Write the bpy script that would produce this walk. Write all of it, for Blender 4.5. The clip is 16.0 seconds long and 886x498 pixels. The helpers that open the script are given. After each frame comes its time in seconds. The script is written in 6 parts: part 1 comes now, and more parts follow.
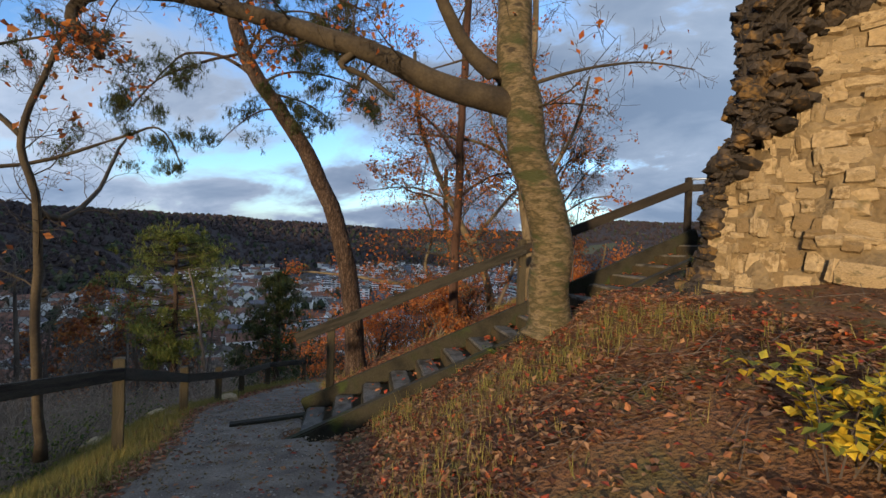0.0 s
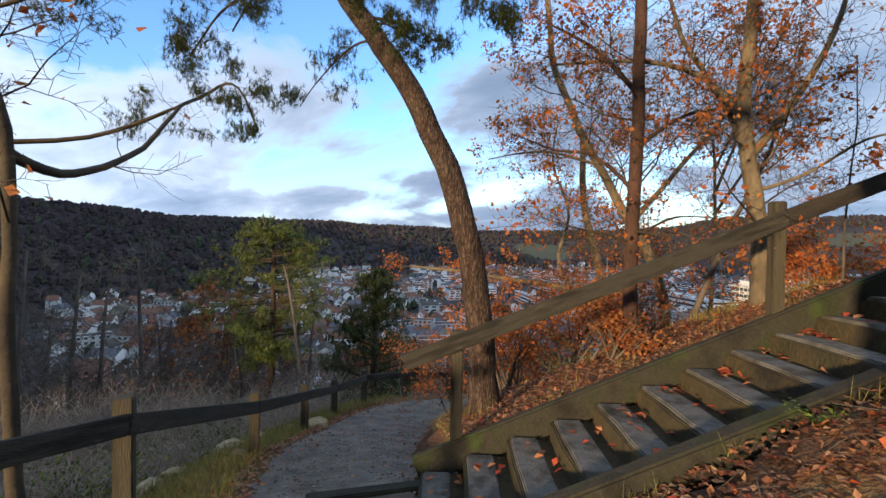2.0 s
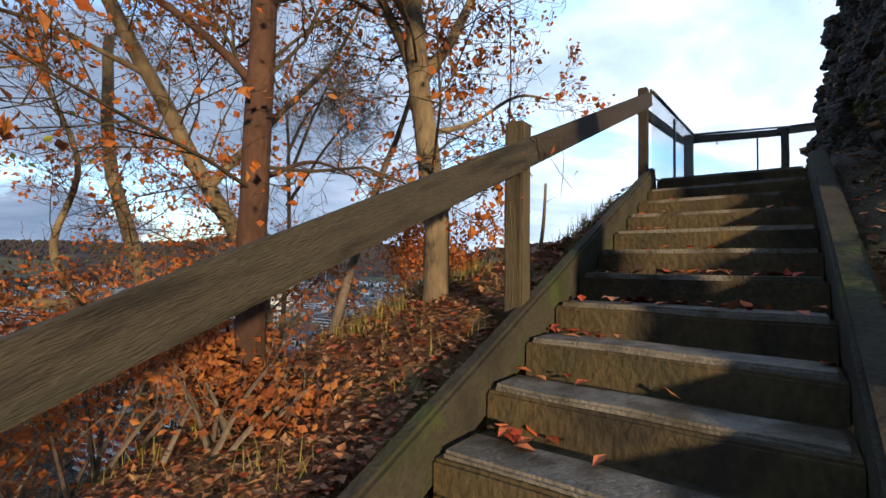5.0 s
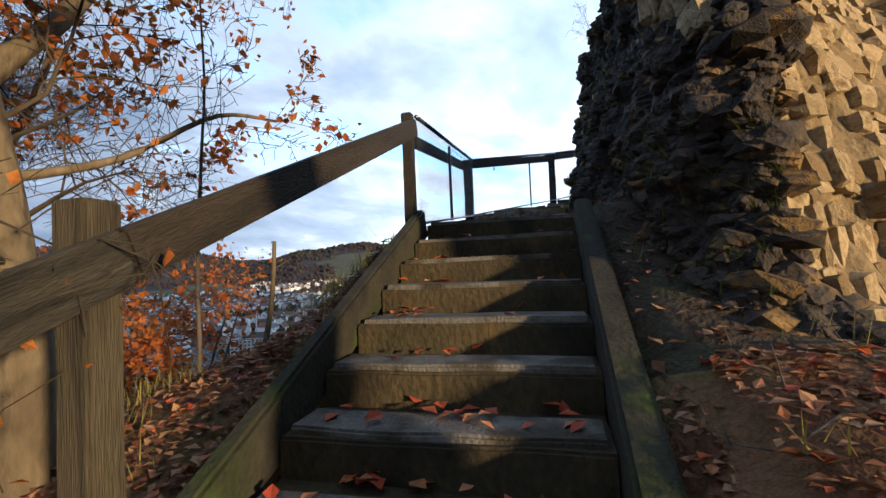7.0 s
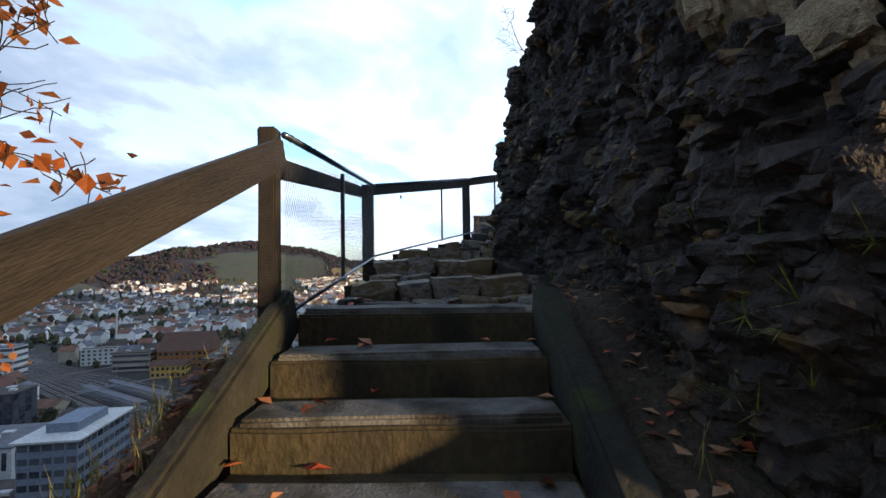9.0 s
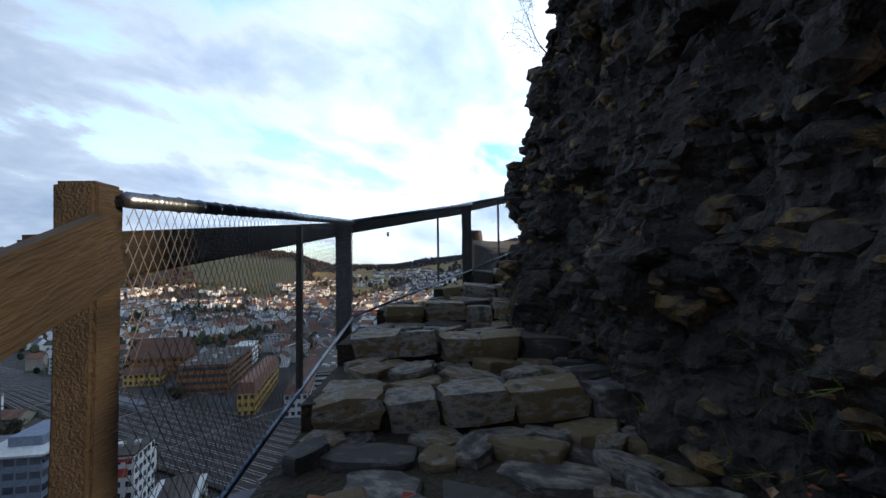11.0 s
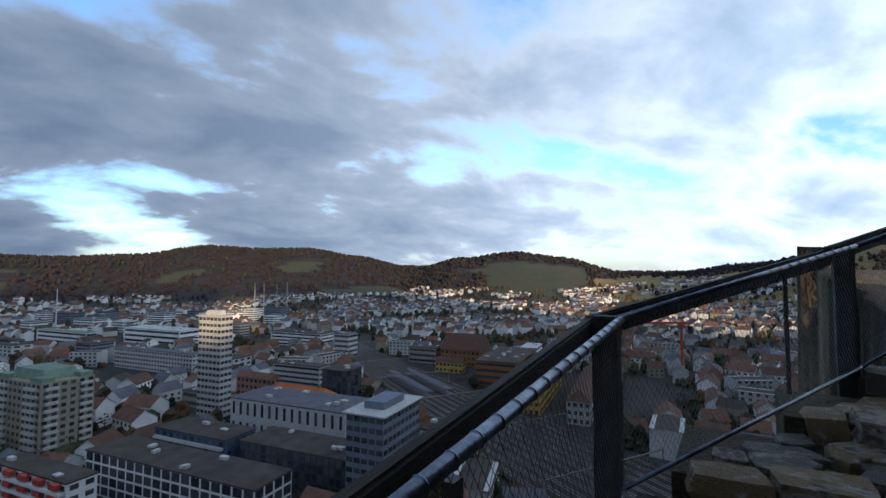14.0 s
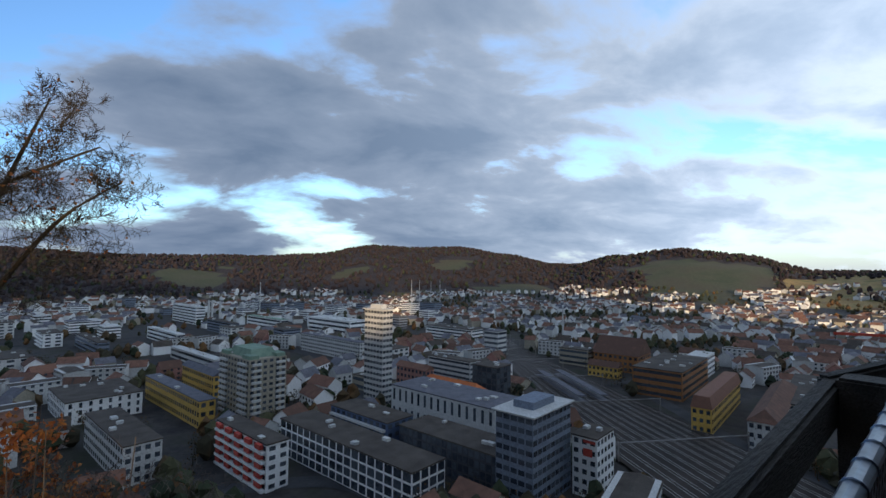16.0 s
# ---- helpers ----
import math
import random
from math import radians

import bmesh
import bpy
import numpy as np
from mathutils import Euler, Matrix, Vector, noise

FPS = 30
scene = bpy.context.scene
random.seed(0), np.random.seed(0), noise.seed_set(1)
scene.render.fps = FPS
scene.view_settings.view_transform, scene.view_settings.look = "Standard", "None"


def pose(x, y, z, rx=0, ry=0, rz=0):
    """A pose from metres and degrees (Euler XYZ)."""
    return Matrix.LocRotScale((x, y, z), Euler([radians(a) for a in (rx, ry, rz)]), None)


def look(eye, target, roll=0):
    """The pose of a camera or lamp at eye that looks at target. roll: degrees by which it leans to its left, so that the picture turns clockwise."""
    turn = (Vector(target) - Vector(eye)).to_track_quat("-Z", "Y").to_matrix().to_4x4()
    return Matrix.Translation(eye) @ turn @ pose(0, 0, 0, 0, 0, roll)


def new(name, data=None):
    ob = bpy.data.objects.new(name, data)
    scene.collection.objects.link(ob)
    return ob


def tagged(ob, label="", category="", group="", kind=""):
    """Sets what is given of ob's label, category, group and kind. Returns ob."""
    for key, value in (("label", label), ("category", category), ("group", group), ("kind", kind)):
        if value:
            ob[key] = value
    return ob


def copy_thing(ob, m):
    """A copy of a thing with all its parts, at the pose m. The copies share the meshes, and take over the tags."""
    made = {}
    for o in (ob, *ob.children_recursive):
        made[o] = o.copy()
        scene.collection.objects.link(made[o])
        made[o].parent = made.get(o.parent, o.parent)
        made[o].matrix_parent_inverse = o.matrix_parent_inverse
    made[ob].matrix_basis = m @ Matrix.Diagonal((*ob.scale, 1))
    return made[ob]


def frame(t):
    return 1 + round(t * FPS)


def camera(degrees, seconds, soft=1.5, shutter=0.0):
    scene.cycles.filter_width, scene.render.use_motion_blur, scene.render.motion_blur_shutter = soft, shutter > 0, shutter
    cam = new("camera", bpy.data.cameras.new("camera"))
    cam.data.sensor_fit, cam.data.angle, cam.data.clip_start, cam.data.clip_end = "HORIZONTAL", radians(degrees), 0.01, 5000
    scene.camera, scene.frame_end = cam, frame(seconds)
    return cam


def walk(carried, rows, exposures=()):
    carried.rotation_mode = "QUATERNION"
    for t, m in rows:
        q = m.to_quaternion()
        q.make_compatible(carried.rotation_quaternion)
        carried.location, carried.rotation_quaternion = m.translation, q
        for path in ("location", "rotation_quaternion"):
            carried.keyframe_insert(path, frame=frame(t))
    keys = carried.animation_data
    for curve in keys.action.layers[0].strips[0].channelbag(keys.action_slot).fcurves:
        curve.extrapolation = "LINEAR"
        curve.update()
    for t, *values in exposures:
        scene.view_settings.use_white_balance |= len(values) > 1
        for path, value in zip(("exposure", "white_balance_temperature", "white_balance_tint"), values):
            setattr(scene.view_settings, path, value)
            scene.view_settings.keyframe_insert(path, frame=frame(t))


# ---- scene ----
cam = camera(88.0, 16.0, soft=1.5)

PATH = [
    (0, (1.558, 0.964, 1.945), (0.958, 2.872, 1.921), 1.7),
    (0.5, (1.135, 1.51, 1.872), (0.444, 3.386, 1.848), 1.6),
    (1, (0.625, 2.107, 1.802), (-0.191, 3.932, 1.774), 1.5),
    (1.5, (0.179, 2.662, 1.689), (-0.77, 4.422, 1.66), 1.1),
    (2, (-0.284, 3.356, 1.578), (-1.243, 5.111, 1.551), 1.0),
    (2.5, (-0.72, 4.009, 1.43), (-1.673, 5.768, 1.408), 0.9),
    (3, (-1.053, 4.736, 1.273), (-1.881, 6.556, 1.257), 0.9),
    (3.5, (-1.334, 5.268, 1.193), (-2.031, 7.142, 1.191), 1.1),
    (4, (-1.401, 5.877, 1.133), (-1.687, 7.856, 1.148), 1.1),
    (4.5, (-1.432, 6.451, 1.093), (-1.224, 8.439, 1.132), 1.3),
    (5, (-1.236, 6.761, 1.162), (-0.345, 8.551, 1.231), 0.8),
    (5.2, (-1.136, 6.855, 1.202), (-0.085, 8.555, 1.281), 0.5),
    (7.3, (0.308, 7.644, 1.966), (1.884, 8.872, 2.029), -1.4),
    (7.5, (0.43, 7.813, 2.055), (2.049, 8.986, 2.125), -0.5),
    (8, (0.718, 8.042, 2.21), (2.385, 9.146, 2.278), -0.6),
    (8.5, (1.068, 8.183, 2.307), (2.813, 9.156, 2.38), -0.7),
    (9, (1.436, 8.453, 2.512), (3.208, 9.378, 2.575), -0.8),
    (9.2, (1.541, 8.544, 2.588), (3.322, 9.45, 2.669), -1.0),
    (11.5, (3.032, 9.479, 3.219), (4.838, 10.335, 3.298), -0.6),
    (12, (3.342, 9.617, 3.34), (5.112, 10.543, 3.429), -1.2),
    (12.5, (3.603, 9.809, 3.51), (5.195, 11.016, 3.612), -0.8),
    (13, (3.803, 10.048, 3.708), (5.218, 11.458, 3.811), -0.8),
    (13.5, (4.024, 10.198, 3.753), (5.214, 11.801, 3.862), -0.2),
    (14, (4.225, 10.347, 3.819), (5.241, 12.066, 3.931), 0.1),
    (14.5, (4.575, 10.696, 3.863), (5.484, 12.475, 3.968), 0.3),
    (15, (4.650, 10.860, 3.905), (5.447, 12.692, 4.006), 0.3),
    (15.5, (4.708, 10.994, 3.924), (5.321, 12.895, 4.023), 0.3),
    (16, (4.745, 11.001, 3.917), (5.167, 12.953, 4.017), 0.5),
]

EXPOSURES = [(0, 0.32), (0.5, 0.36), (1.0, 0.5), (2.5, 0.85), (4.0, 0.75), (5.2, 0.7), (7.3, 0.6), (9.2, 0.72), (11.3, 0.5), (12.5, 0.4), (13.5, 0.2), (16, 0.1)]
walk(cam, [(t, look(e, g, r)) for t, e, g, r in PATH], EXPOSURES)

# ---- light ----
SUN_TO = Vector((-0.12, -0.985, 0.115)).normalized()
sun_data = bpy.data.lights.new("sun", "SUN")
sun_data.energy, sun_data.angle, sun_data.color = 4.5, radians(2.5), (1.0, 0.73, 0.44)
sun = new("sun", sun_data)
sun.matrix_world = look((0, 0, 60), Vector((0, 0, 60)) - SUN_TO)


def make_world():
    w = bpy.data.worlds.new("evening_sky")
    scene.world = w
    w.use_nodes = True
    nt = w.node_tree
    N, L = nt.nodes, nt.links
    N.clear()
    out, bg = N.new("ShaderNodeOutputWorld"), N.new("ShaderNodeBackground")
    sky = N.new("ShaderNodeTexSky")
    sky.sky_type, sky.sun_disc = "NISHITA", False
    sky.sun_elevation, sky.sun_rotation = radians(9), math.atan2(SUN_TO.x, SUN_TO.y)
    sky.air_density, sky.dust_density, sky.ozone_density = 1.0, 0.4, 2.0
    tc = N.new("ShaderNodeTexCoord")
    sep = N.new("ShaderNodeSeparateXYZ")
    L.new(tc.outputs["Generated"], sep.inputs[0])

    def math_node(op, a, b):
        n = N.new("ShaderNodeMath")
        n.operation = op
        for k, v in enumerate((a, b)):
            if isinstance(v, (int, float)):
                n.inputs[k].default_value = v
            else:
                L.new(v, n.inputs[k])
        return n.outputs[0]

    up = math_node("ADD", math_node("MAXIMUM", sep.outputs[2], 0.0), 0.30)
    comb = N.new("ShaderNodeCombineXYZ")
    L.new(math_node("DIVIDE", sep.outputs[0], up), comb.inputs[0])
    L.new(math_node("DIVIDE", sep.outputs[1], up), comb.inputs[1])
    rot = N.new("ShaderNodeMapping")
    rot.inputs["Rotation"].default_value = (0, 0, 0.5)
    rot.inputs["Scale"].default_value = (1.0, 1.35, 1)
    L.new(comb.outputs[0], rot.inputs[0])

    def fbm(scale, detail, offset, distortion=0.3):
        m = N.new("ShaderNodeMapping")
        m.inputs["Location"].default_value = offset
        L.new(rot.outputs[0], m.inputs[0])
        n = N.new("ShaderNodeTexNoise")
        n.inputs["Scale"].default_value, n.inputs["Detail"].default_value = scale, detail
        n.inputs["Roughness"].default_value, n.inputs["Distortion"].default_value = 0.55, distortion
        L.new(m.outputs[0], n.inputs["Vector"])
        return n.outputs["Fac"]

    def ramp(fac, stops):
        r = N.new("ShaderNodeValToRGB")
        e = r.color_ramp.elements
        while len(e) < len(stops):
            e.new(0.5)
        for el, (p, c) in zip(e, stops):
            el.position, el.color = p, (*c, 1)
        L.new(fac, r.inputs[0])
        return r.outputs[0]

    def mix(fac, a, b, kind="MIX"):
        m = N.new("ShaderNodeMix")
        m.data_type, m.blend_type = "RGBA", kind
        for sock, v in ((m.inputs[0], fac), (m.inputs[6], a), (m.inputs[7], b)):
            if isinstance(v, (int, float)):
                sock.default_value = v
            elif isinstance(v, tuple):
                sock.default_value = (*v, 1)
            else:
                L.new(v, sock)
        return m.outputs[2]

    side = math_node("MULTIPLY", sep.outputs[0], sep.outputs[0])
    big = fbm(0.62, 3, (3.1, 1.7, 0), 0.2)
    small = fbm(2.1, 9, (8.3, 4.4, 2), 0.25)
    dens = math_node("ADD", math_node("MULTIPLY", big, 0.52), math_node("MULTIPLY", small, 0.48))
    cover = ramp(dens, [(0.415, (0, 0, 0)), (0.50, (1, 1, 1))])
    # thin cloud is bright, thick cloud has grey-blue bellies; the northern sky is heaviest
    belly = math_node("SUBTRACT", dens, math_node("MULTIPLY", side, 0.085))
    cloud = ramp(belly, [(0.40, (8.6, 9.3, 10.4)), (0.455, (6.8, 7.8, 9.4)), (0.51, (4.9, 6.0, 7.7)), (0.60, (3.2, 4.3, 6.0))])
    east = math_node("ADD", side, math_node("MULTIPLY", sep.outputs[0], 0.25))
    glow = mix(1.0, cloud, ramp(east, [(0.0, (0.76, 0.79, 0.84)), (0.35, (1.04, 1.07, 1.10)), (1.0, (1.58, 1.66, 1.72))]), "MULTIPLY")
    # cloud on the sun's side is brighter and warmer
    south = math_node("MULTIPLY", sep.outputs[1], -1.0)
    glow = mix(1.0, glow, ramp(south, [(0.0, (1, 1, 1)), (0.6, (1.7, 1.6, 1.45)), (1.0, (2.2, 2.0, 1.7))]), "MULTIPLY")
    sky_col = mix(1.0, sky.outputs[0], (3.4, 4.2, 5.2), "MULTIPLY")
    low = ramp(sep.outputs[2], [(0.0, (1, 1, 1)), (0.10, (0, 0, 0))])
    base = mix(low, sky_col, (8.0, 9.0, 9.8))
    col = mix(cover, base, glow)
    # the western half of the sky lies under heavier cloud
    west = math_node("ADD", math_node("MULTIPLY", sep.outputs[0], 0.5), 0.5)
    col = mix(1.0, col, ramp(west, [(0.22, (0.66, 0.68, 0.72)), (0.45, (0.84, 0.86, 0.88)), (0.62, (1, 1, 1))]), "MULTIPLY")
    L.new(col, bg.inputs[0])
    bg.inputs[1].default_value = 0.075
    L.new(bg.outputs[0], out.inputs[0])


make_world()


# ---- materials ----
def mat(name, colors, scale=4.0, rough=0.8, bump=0.3, fine=40.0, metal=0.0, stretch=(1, 1, 1), island=0.0, rand=0.0, spec=0.3, coord="Object", dirt=None, dist=0.02, trans=0.0, cracks=None):
    """colors: two or three base colours spread by coarse noise; fine noise gives grain and relief; dirt: (colour, scale, threshold)."""
    m = bpy.data.materials.new(name)
    m.use_nodes = True
    nt = m.node_tree
    N, L = nt.nodes, nt.links
    b = N["Principled BSDF"]
    b.inputs["Roughness"].default_value, b.inputs["Metallic"].default_value = rough, metal
    b.inputs["Specular IOR Level"].default_value = spec
    tc = N.new("ShaderNodeTexCoord")
    mp = N.new("ShaderNodeMapping")
    mp.inputs["Scale"].default_value = stretch
    L.new(tc.outputs[coord], mp.inputs[0])
    vec = mp.outputs[0]
    if rand > 0:
        oi = N.new("ShaderNodeObjectInfo")
        sc = N.new("ShaderNodeVectorMath")
        sc.operation = "ADD"
        cb = N.new("ShaderNodeCombineXYZ")
        mu = N.new("ShaderNodeMath")
        mu.operation, mu.inputs[1].default_value = "MULTIPLY", 37.0
        L.new(oi.outputs["Random"], mu.inputs[0])
        L.new(mu.outputs[0], cb.inputs[0])
        L.new(vec, sc.inputs[0])
        L.new(cb.outputs[0], sc.inputs[1])
        vec = sc.outputs[0]
    n1 = N.new("ShaderNodeTexNoise")
    n1.inputs["Scale"].default_value, n1.inputs["Detail"].default_value = scale, 5
    n2 = N.new("ShaderNodeTexNoise")
    n2.inputs["Scale"].default_value, n2.inputs["Detail"].default_value = fine, 4
    L.new(vec, n1.inputs["Vector"])
    L.new(vec, n2.inputs["Vector"])
    r = N.new("ShaderNodeValToRGB")
    e = r.color_ramp.elements
    while len(e) < len(colors):
        e.new(0.5)
    for k, (el, c) in enumerate(zip(e, colors)):
        el.position, el.color = 0.32 + 0.36 * k / max(1, len(colors) - 1), (*c, 1)
    fac = n1.outputs["Fac"]
    if island > 0 or rand > 0:
        ge = N.new("ShaderNodeNewGeometry") if island > 0 else oi
        mr = N.new("ShaderNodeMath")
        mr.operation, mr.inputs[1].default_value, mr.inputs[2].default_value = "MULTIPLY_ADD", max(island, rand), -0.5 * max(island, rand)
        L.new(ge.outputs["Random Per Island" if island > 0 else "Random"], mr.inputs[0])
        ad = N.new("ShaderNodeMath")
        L.new(fac, ad.inputs[0])
        L.new(mr.outputs[0], ad.inputs[1])
        fac = ad.outputs[0]
    L.new(fac, r.inputs[0])
    col = r.outputs[0]
    mx = N.new("ShaderNodeMix")
    mx.data_type, mx.blend_type = "RGBA", "OVERLAY"
    mx.inputs[0].default_value = 0.55
    L.new(col, mx.inputs[6])
    L.new(n2.outputs["Fac"], mx.inputs[7])
    col = mx.outputs[2]
    if dirt:
        n3 = N.new("ShaderNodeTexNoise")
        n3.inputs["Scale"].default_value, n3.inputs["Detail"].default_value = dirt[1], 6
        L.new(vec, n3.inputs["Vector"])
        r3 = N.new("ShaderNodeValToRGB")
        r3.color_ramp.elements[0].position, r3.color_ramp.elements[1].position = dirt[2], dirt[2] + 0.12
        L.new(n3.outputs["Fac"], r3.inputs[0])
        m3 = N.new("ShaderNodeMix")
        m3.data_type = "RGBA"
        L.new(r3.outputs[0], m3.inputs[0])
        L.new(col, m3.inputs[6])
        m3.inputs[7].default_value = (*dirt[0], 1)
        col = m3.outputs[2]
    if cracks:
        vo = N.new("ShaderNodeTexVoronoi")
        vo.feature = "DISTANCE_TO_EDGE"
        vo.inputs["Scale"].default_value = cracks[0]
        wob = N.new("ShaderNodeVectorMath")
        wob.operation = "MULTIPLY_ADD"
        wob.inputs[1].default_value = (0.10, 0.10, 0.10)
        L.new(n1.outputs["Color"], wob.inputs[0])
        L.new(vec, wob.inputs[2])
        L.new(wob.outputs[0], vo.inputs["Vector"])
        rc = N.new("ShaderNodeValToRGB")
        rc.color_ramp.elements[0].color, rc.color_ramp.elements[1].color = (0.28, 0.25, 0.24, 1), (1, 1, 1, 1)
        rc.color_ramp.elements[1].position = cracks[1]
        L.new(vo.outputs["Distance"], rc.inputs[0])
        mc = N.new("ShaderNodeMix")
        mc.data_type, mc.blend_type = "RGBA", "MULTIPLY"
        mc.inputs[0].default_value = 1.0
        L.new(col, mc.inputs[6])
        L.new(rc.outputs[0], mc.inputs[7])
        col = mc.outputs[2]
    L.new(col, b.inputs["Base Color"])
    if bump > 0:
        bp = N.new("ShaderNodeBump")
        bp.inputs["Strength"].default_value, bp.inputs["Distance"].default_value = bump, dist
        L.new(n2.outputs["Fac"], bp.inputs["Height"])
        L.new(bp.outputs[0], b.inputs["Normal"])
    if trans > 0:
        tr = N.new("ShaderNodeBsdfTranslucent")
        L.new(col, tr.inputs[0])
        ms = N.new("ShaderNodeMixShader")
        ms.inputs[0].default_value = trans
        L.new(b.outputs[0], ms.inputs[1])
        L.new(tr.outputs[0], ms.inputs[2])
        L.new(ms.outputs[0], N["Material Output"].inputs[0])
    return m


M_LITTER = mat("leaf_litter_soil", [(0.07, 0.04, 0.022), (0.17, 0.085, 0.042), (0.11, 0.095, 0.035)], 1.3, 0.95, 0.9, 28, dist=0.05)
M_GRAVEL = mat("gravel_path", [(0.11, 0.092, 0.076), (0.22, 0.19, 0.155)], 3.0, 0.95, 1.0, 45, dirt=((0.10, 0.06, 0.03), 1.5, 0.62))
M_GRASS = mat("dry_grass", [(0.15, 0.145, 0.04), (0.32, 0.25, 0.085), (0.20, 0.185, 0.05)], 3, 0.9, 0.0, island=0.6, trans=0.3)
M_LEAF = mat("fallen_leaf", [(0.11, 0.045, 0.022), (0.22, 0.085, 0.036), (0.34, 0.19, 0.10)], 3, 0.75, 0.0, island=0.9, trans=0.15)
M_RED_LEAF = mat("red_beech_leaf", [(0.30, 0.05, 0.02), (0.42, 0.10, 0.03), (0.34, 0.14, 0.06)], 3, 0.6, 0.0, island=0.8)
M_ORANGE = mat("orange_autumn_leaves", [(0.42, 0.11, 0.025), (0.58, 0.21, 0.045), (0.48, 0.15, 0.04)], 2, 0.7, 0.0, island=0.8, trans=0.55)
M_RUST = mat("rust_autumn_leaves", [(0.22, 0.07, 0.025), (0.36, 0.11, 0.04), (0.42, 0.17, 0.05)], 2, 0.7, 0.0, island=0.8, trans=0.5)
M_YELLOW = mat("yellow_leaves", [(0.45, 0.30, 0.02), (0.65, 0.48, 0.04), (0.40, 0.36, 0.05)], 2, 0.7, 0.0, island=0.8, trans=0.3)
M_IVY = mat("green_leaves", [(0.05, 0.08, 0.015), (0.12, 0.16, 0.03), (0.20, 0.22, 0.04)], 2, 0.6, 0.0, island=0.8, trans=0.3)
M_NEEDLE = mat("pine_needles", [(0.035, 0.055, 0.02), (0.07, 0.095, 0.03), (0.10, 0.11, 0.04)], 2, 0.8, 0.0, island=0.8, trans=0.25)
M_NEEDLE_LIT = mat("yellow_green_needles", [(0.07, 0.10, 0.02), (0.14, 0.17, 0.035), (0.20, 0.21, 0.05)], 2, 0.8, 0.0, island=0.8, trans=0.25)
M_SPRUCE = mat("dark_spruce_needles", [(0.02, 0.035, 0.012), (0.05, 0.075, 0.02), (0.09, 0.10, 0.03)], 2, 0.8, 0.0, island=0.8, trans=0.2)
M_BEECH = mat("beech_bark", [(0.045, 0.036, 0.024), (0.16, 0.125, 0.075), (0.06, 0.052, 0.026), (0.13, 0.10, 0.055)], 5.0, 0.85, 0.9, 26, stretch=(1, 1, 2.6), dirt=((0.05, 0.058, 0.024), 3.0, 0.54))
M_BEECH_DARK = mat("dark_branch_bark", [(0.03, 0.024, 0.018), (0.07, 0.055, 0.035)], 4, 0.9, 0.4, 30)
M_PINE_BARK = mat("pine_bark", [(0.035, 0.025, 0.020), (0.085, 0.055, 0.040), (0.11, 0.08, 0.062)], 12, 0.9, 1.0, 30, stretch=(1, 1, 0.3), dist=0.05, cracks=(30.0, 0.28))
M_DARK_BARK = mat("dark_reddish_bark", [(0.035, 0.018, 0.013), (0.075, 0.04, 0.028)], 5, 0.9, 0.7, 30, stretch=(1, 1, 0.4))
M_OAK_BARK = mat("grey_oak_bark", [(0.09, 0.07, 0.045), (0.17, 0.135, 0.085)], 5, 0.9, 0.7, 26, stretch=(1, 1, 0.4))
M_BRUSH = mat("dry_brush_stems", [(0.20, 0.155, 0.12), (0.34, 0.27, 0.20)], 0.5, 0.9, 0.0, island=0.7)
M_TWIG = mat("grey_twigs", [(0.06, 0.048, 0.04), (0.13, 0.105, 0.085)], 2, 0.9, 0.0)
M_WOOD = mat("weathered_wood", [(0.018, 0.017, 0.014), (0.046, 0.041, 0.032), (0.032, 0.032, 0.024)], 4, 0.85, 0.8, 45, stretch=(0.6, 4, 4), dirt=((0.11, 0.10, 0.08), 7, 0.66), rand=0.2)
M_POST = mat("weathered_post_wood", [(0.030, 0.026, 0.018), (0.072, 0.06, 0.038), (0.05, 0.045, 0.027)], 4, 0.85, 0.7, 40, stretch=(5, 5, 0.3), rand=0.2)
# near-black wood: the backlit look of the rails is put into the colour
M_BACKLIT_WOOD = mat("backlit_dark_wood", [(0.014, 0.012, 0.010), (0.036, 0.029, 0.022)], 4, 0.7, 0.6, 45, stretch=(0.5, 3, 3), rand=0.2)
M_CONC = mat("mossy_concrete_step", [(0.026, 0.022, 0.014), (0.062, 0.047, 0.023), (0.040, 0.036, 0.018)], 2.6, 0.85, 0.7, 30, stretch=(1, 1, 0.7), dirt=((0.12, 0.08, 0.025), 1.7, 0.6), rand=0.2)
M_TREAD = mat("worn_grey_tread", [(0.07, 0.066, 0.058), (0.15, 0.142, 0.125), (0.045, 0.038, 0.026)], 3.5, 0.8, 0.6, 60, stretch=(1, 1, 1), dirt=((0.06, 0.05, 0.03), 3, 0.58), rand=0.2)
M_STRINGER = mat("mossy_stringer", [(0.014, 0.013, 0.010), (0.034, 0.031, 0.021), (0.024, 0.029, 0.012)], 2.5, 0.9, 0.6, 35, dirt=((0.035, 0.05, 0.012), 3, 0.6))
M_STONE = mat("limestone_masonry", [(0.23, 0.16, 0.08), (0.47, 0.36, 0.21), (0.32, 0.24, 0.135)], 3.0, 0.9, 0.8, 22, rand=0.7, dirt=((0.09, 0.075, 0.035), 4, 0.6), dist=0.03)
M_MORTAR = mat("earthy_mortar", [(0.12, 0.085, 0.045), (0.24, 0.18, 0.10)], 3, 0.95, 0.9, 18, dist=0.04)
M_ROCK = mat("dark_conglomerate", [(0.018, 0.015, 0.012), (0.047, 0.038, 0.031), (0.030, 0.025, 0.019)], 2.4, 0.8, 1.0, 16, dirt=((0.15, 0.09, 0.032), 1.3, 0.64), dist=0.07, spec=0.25)
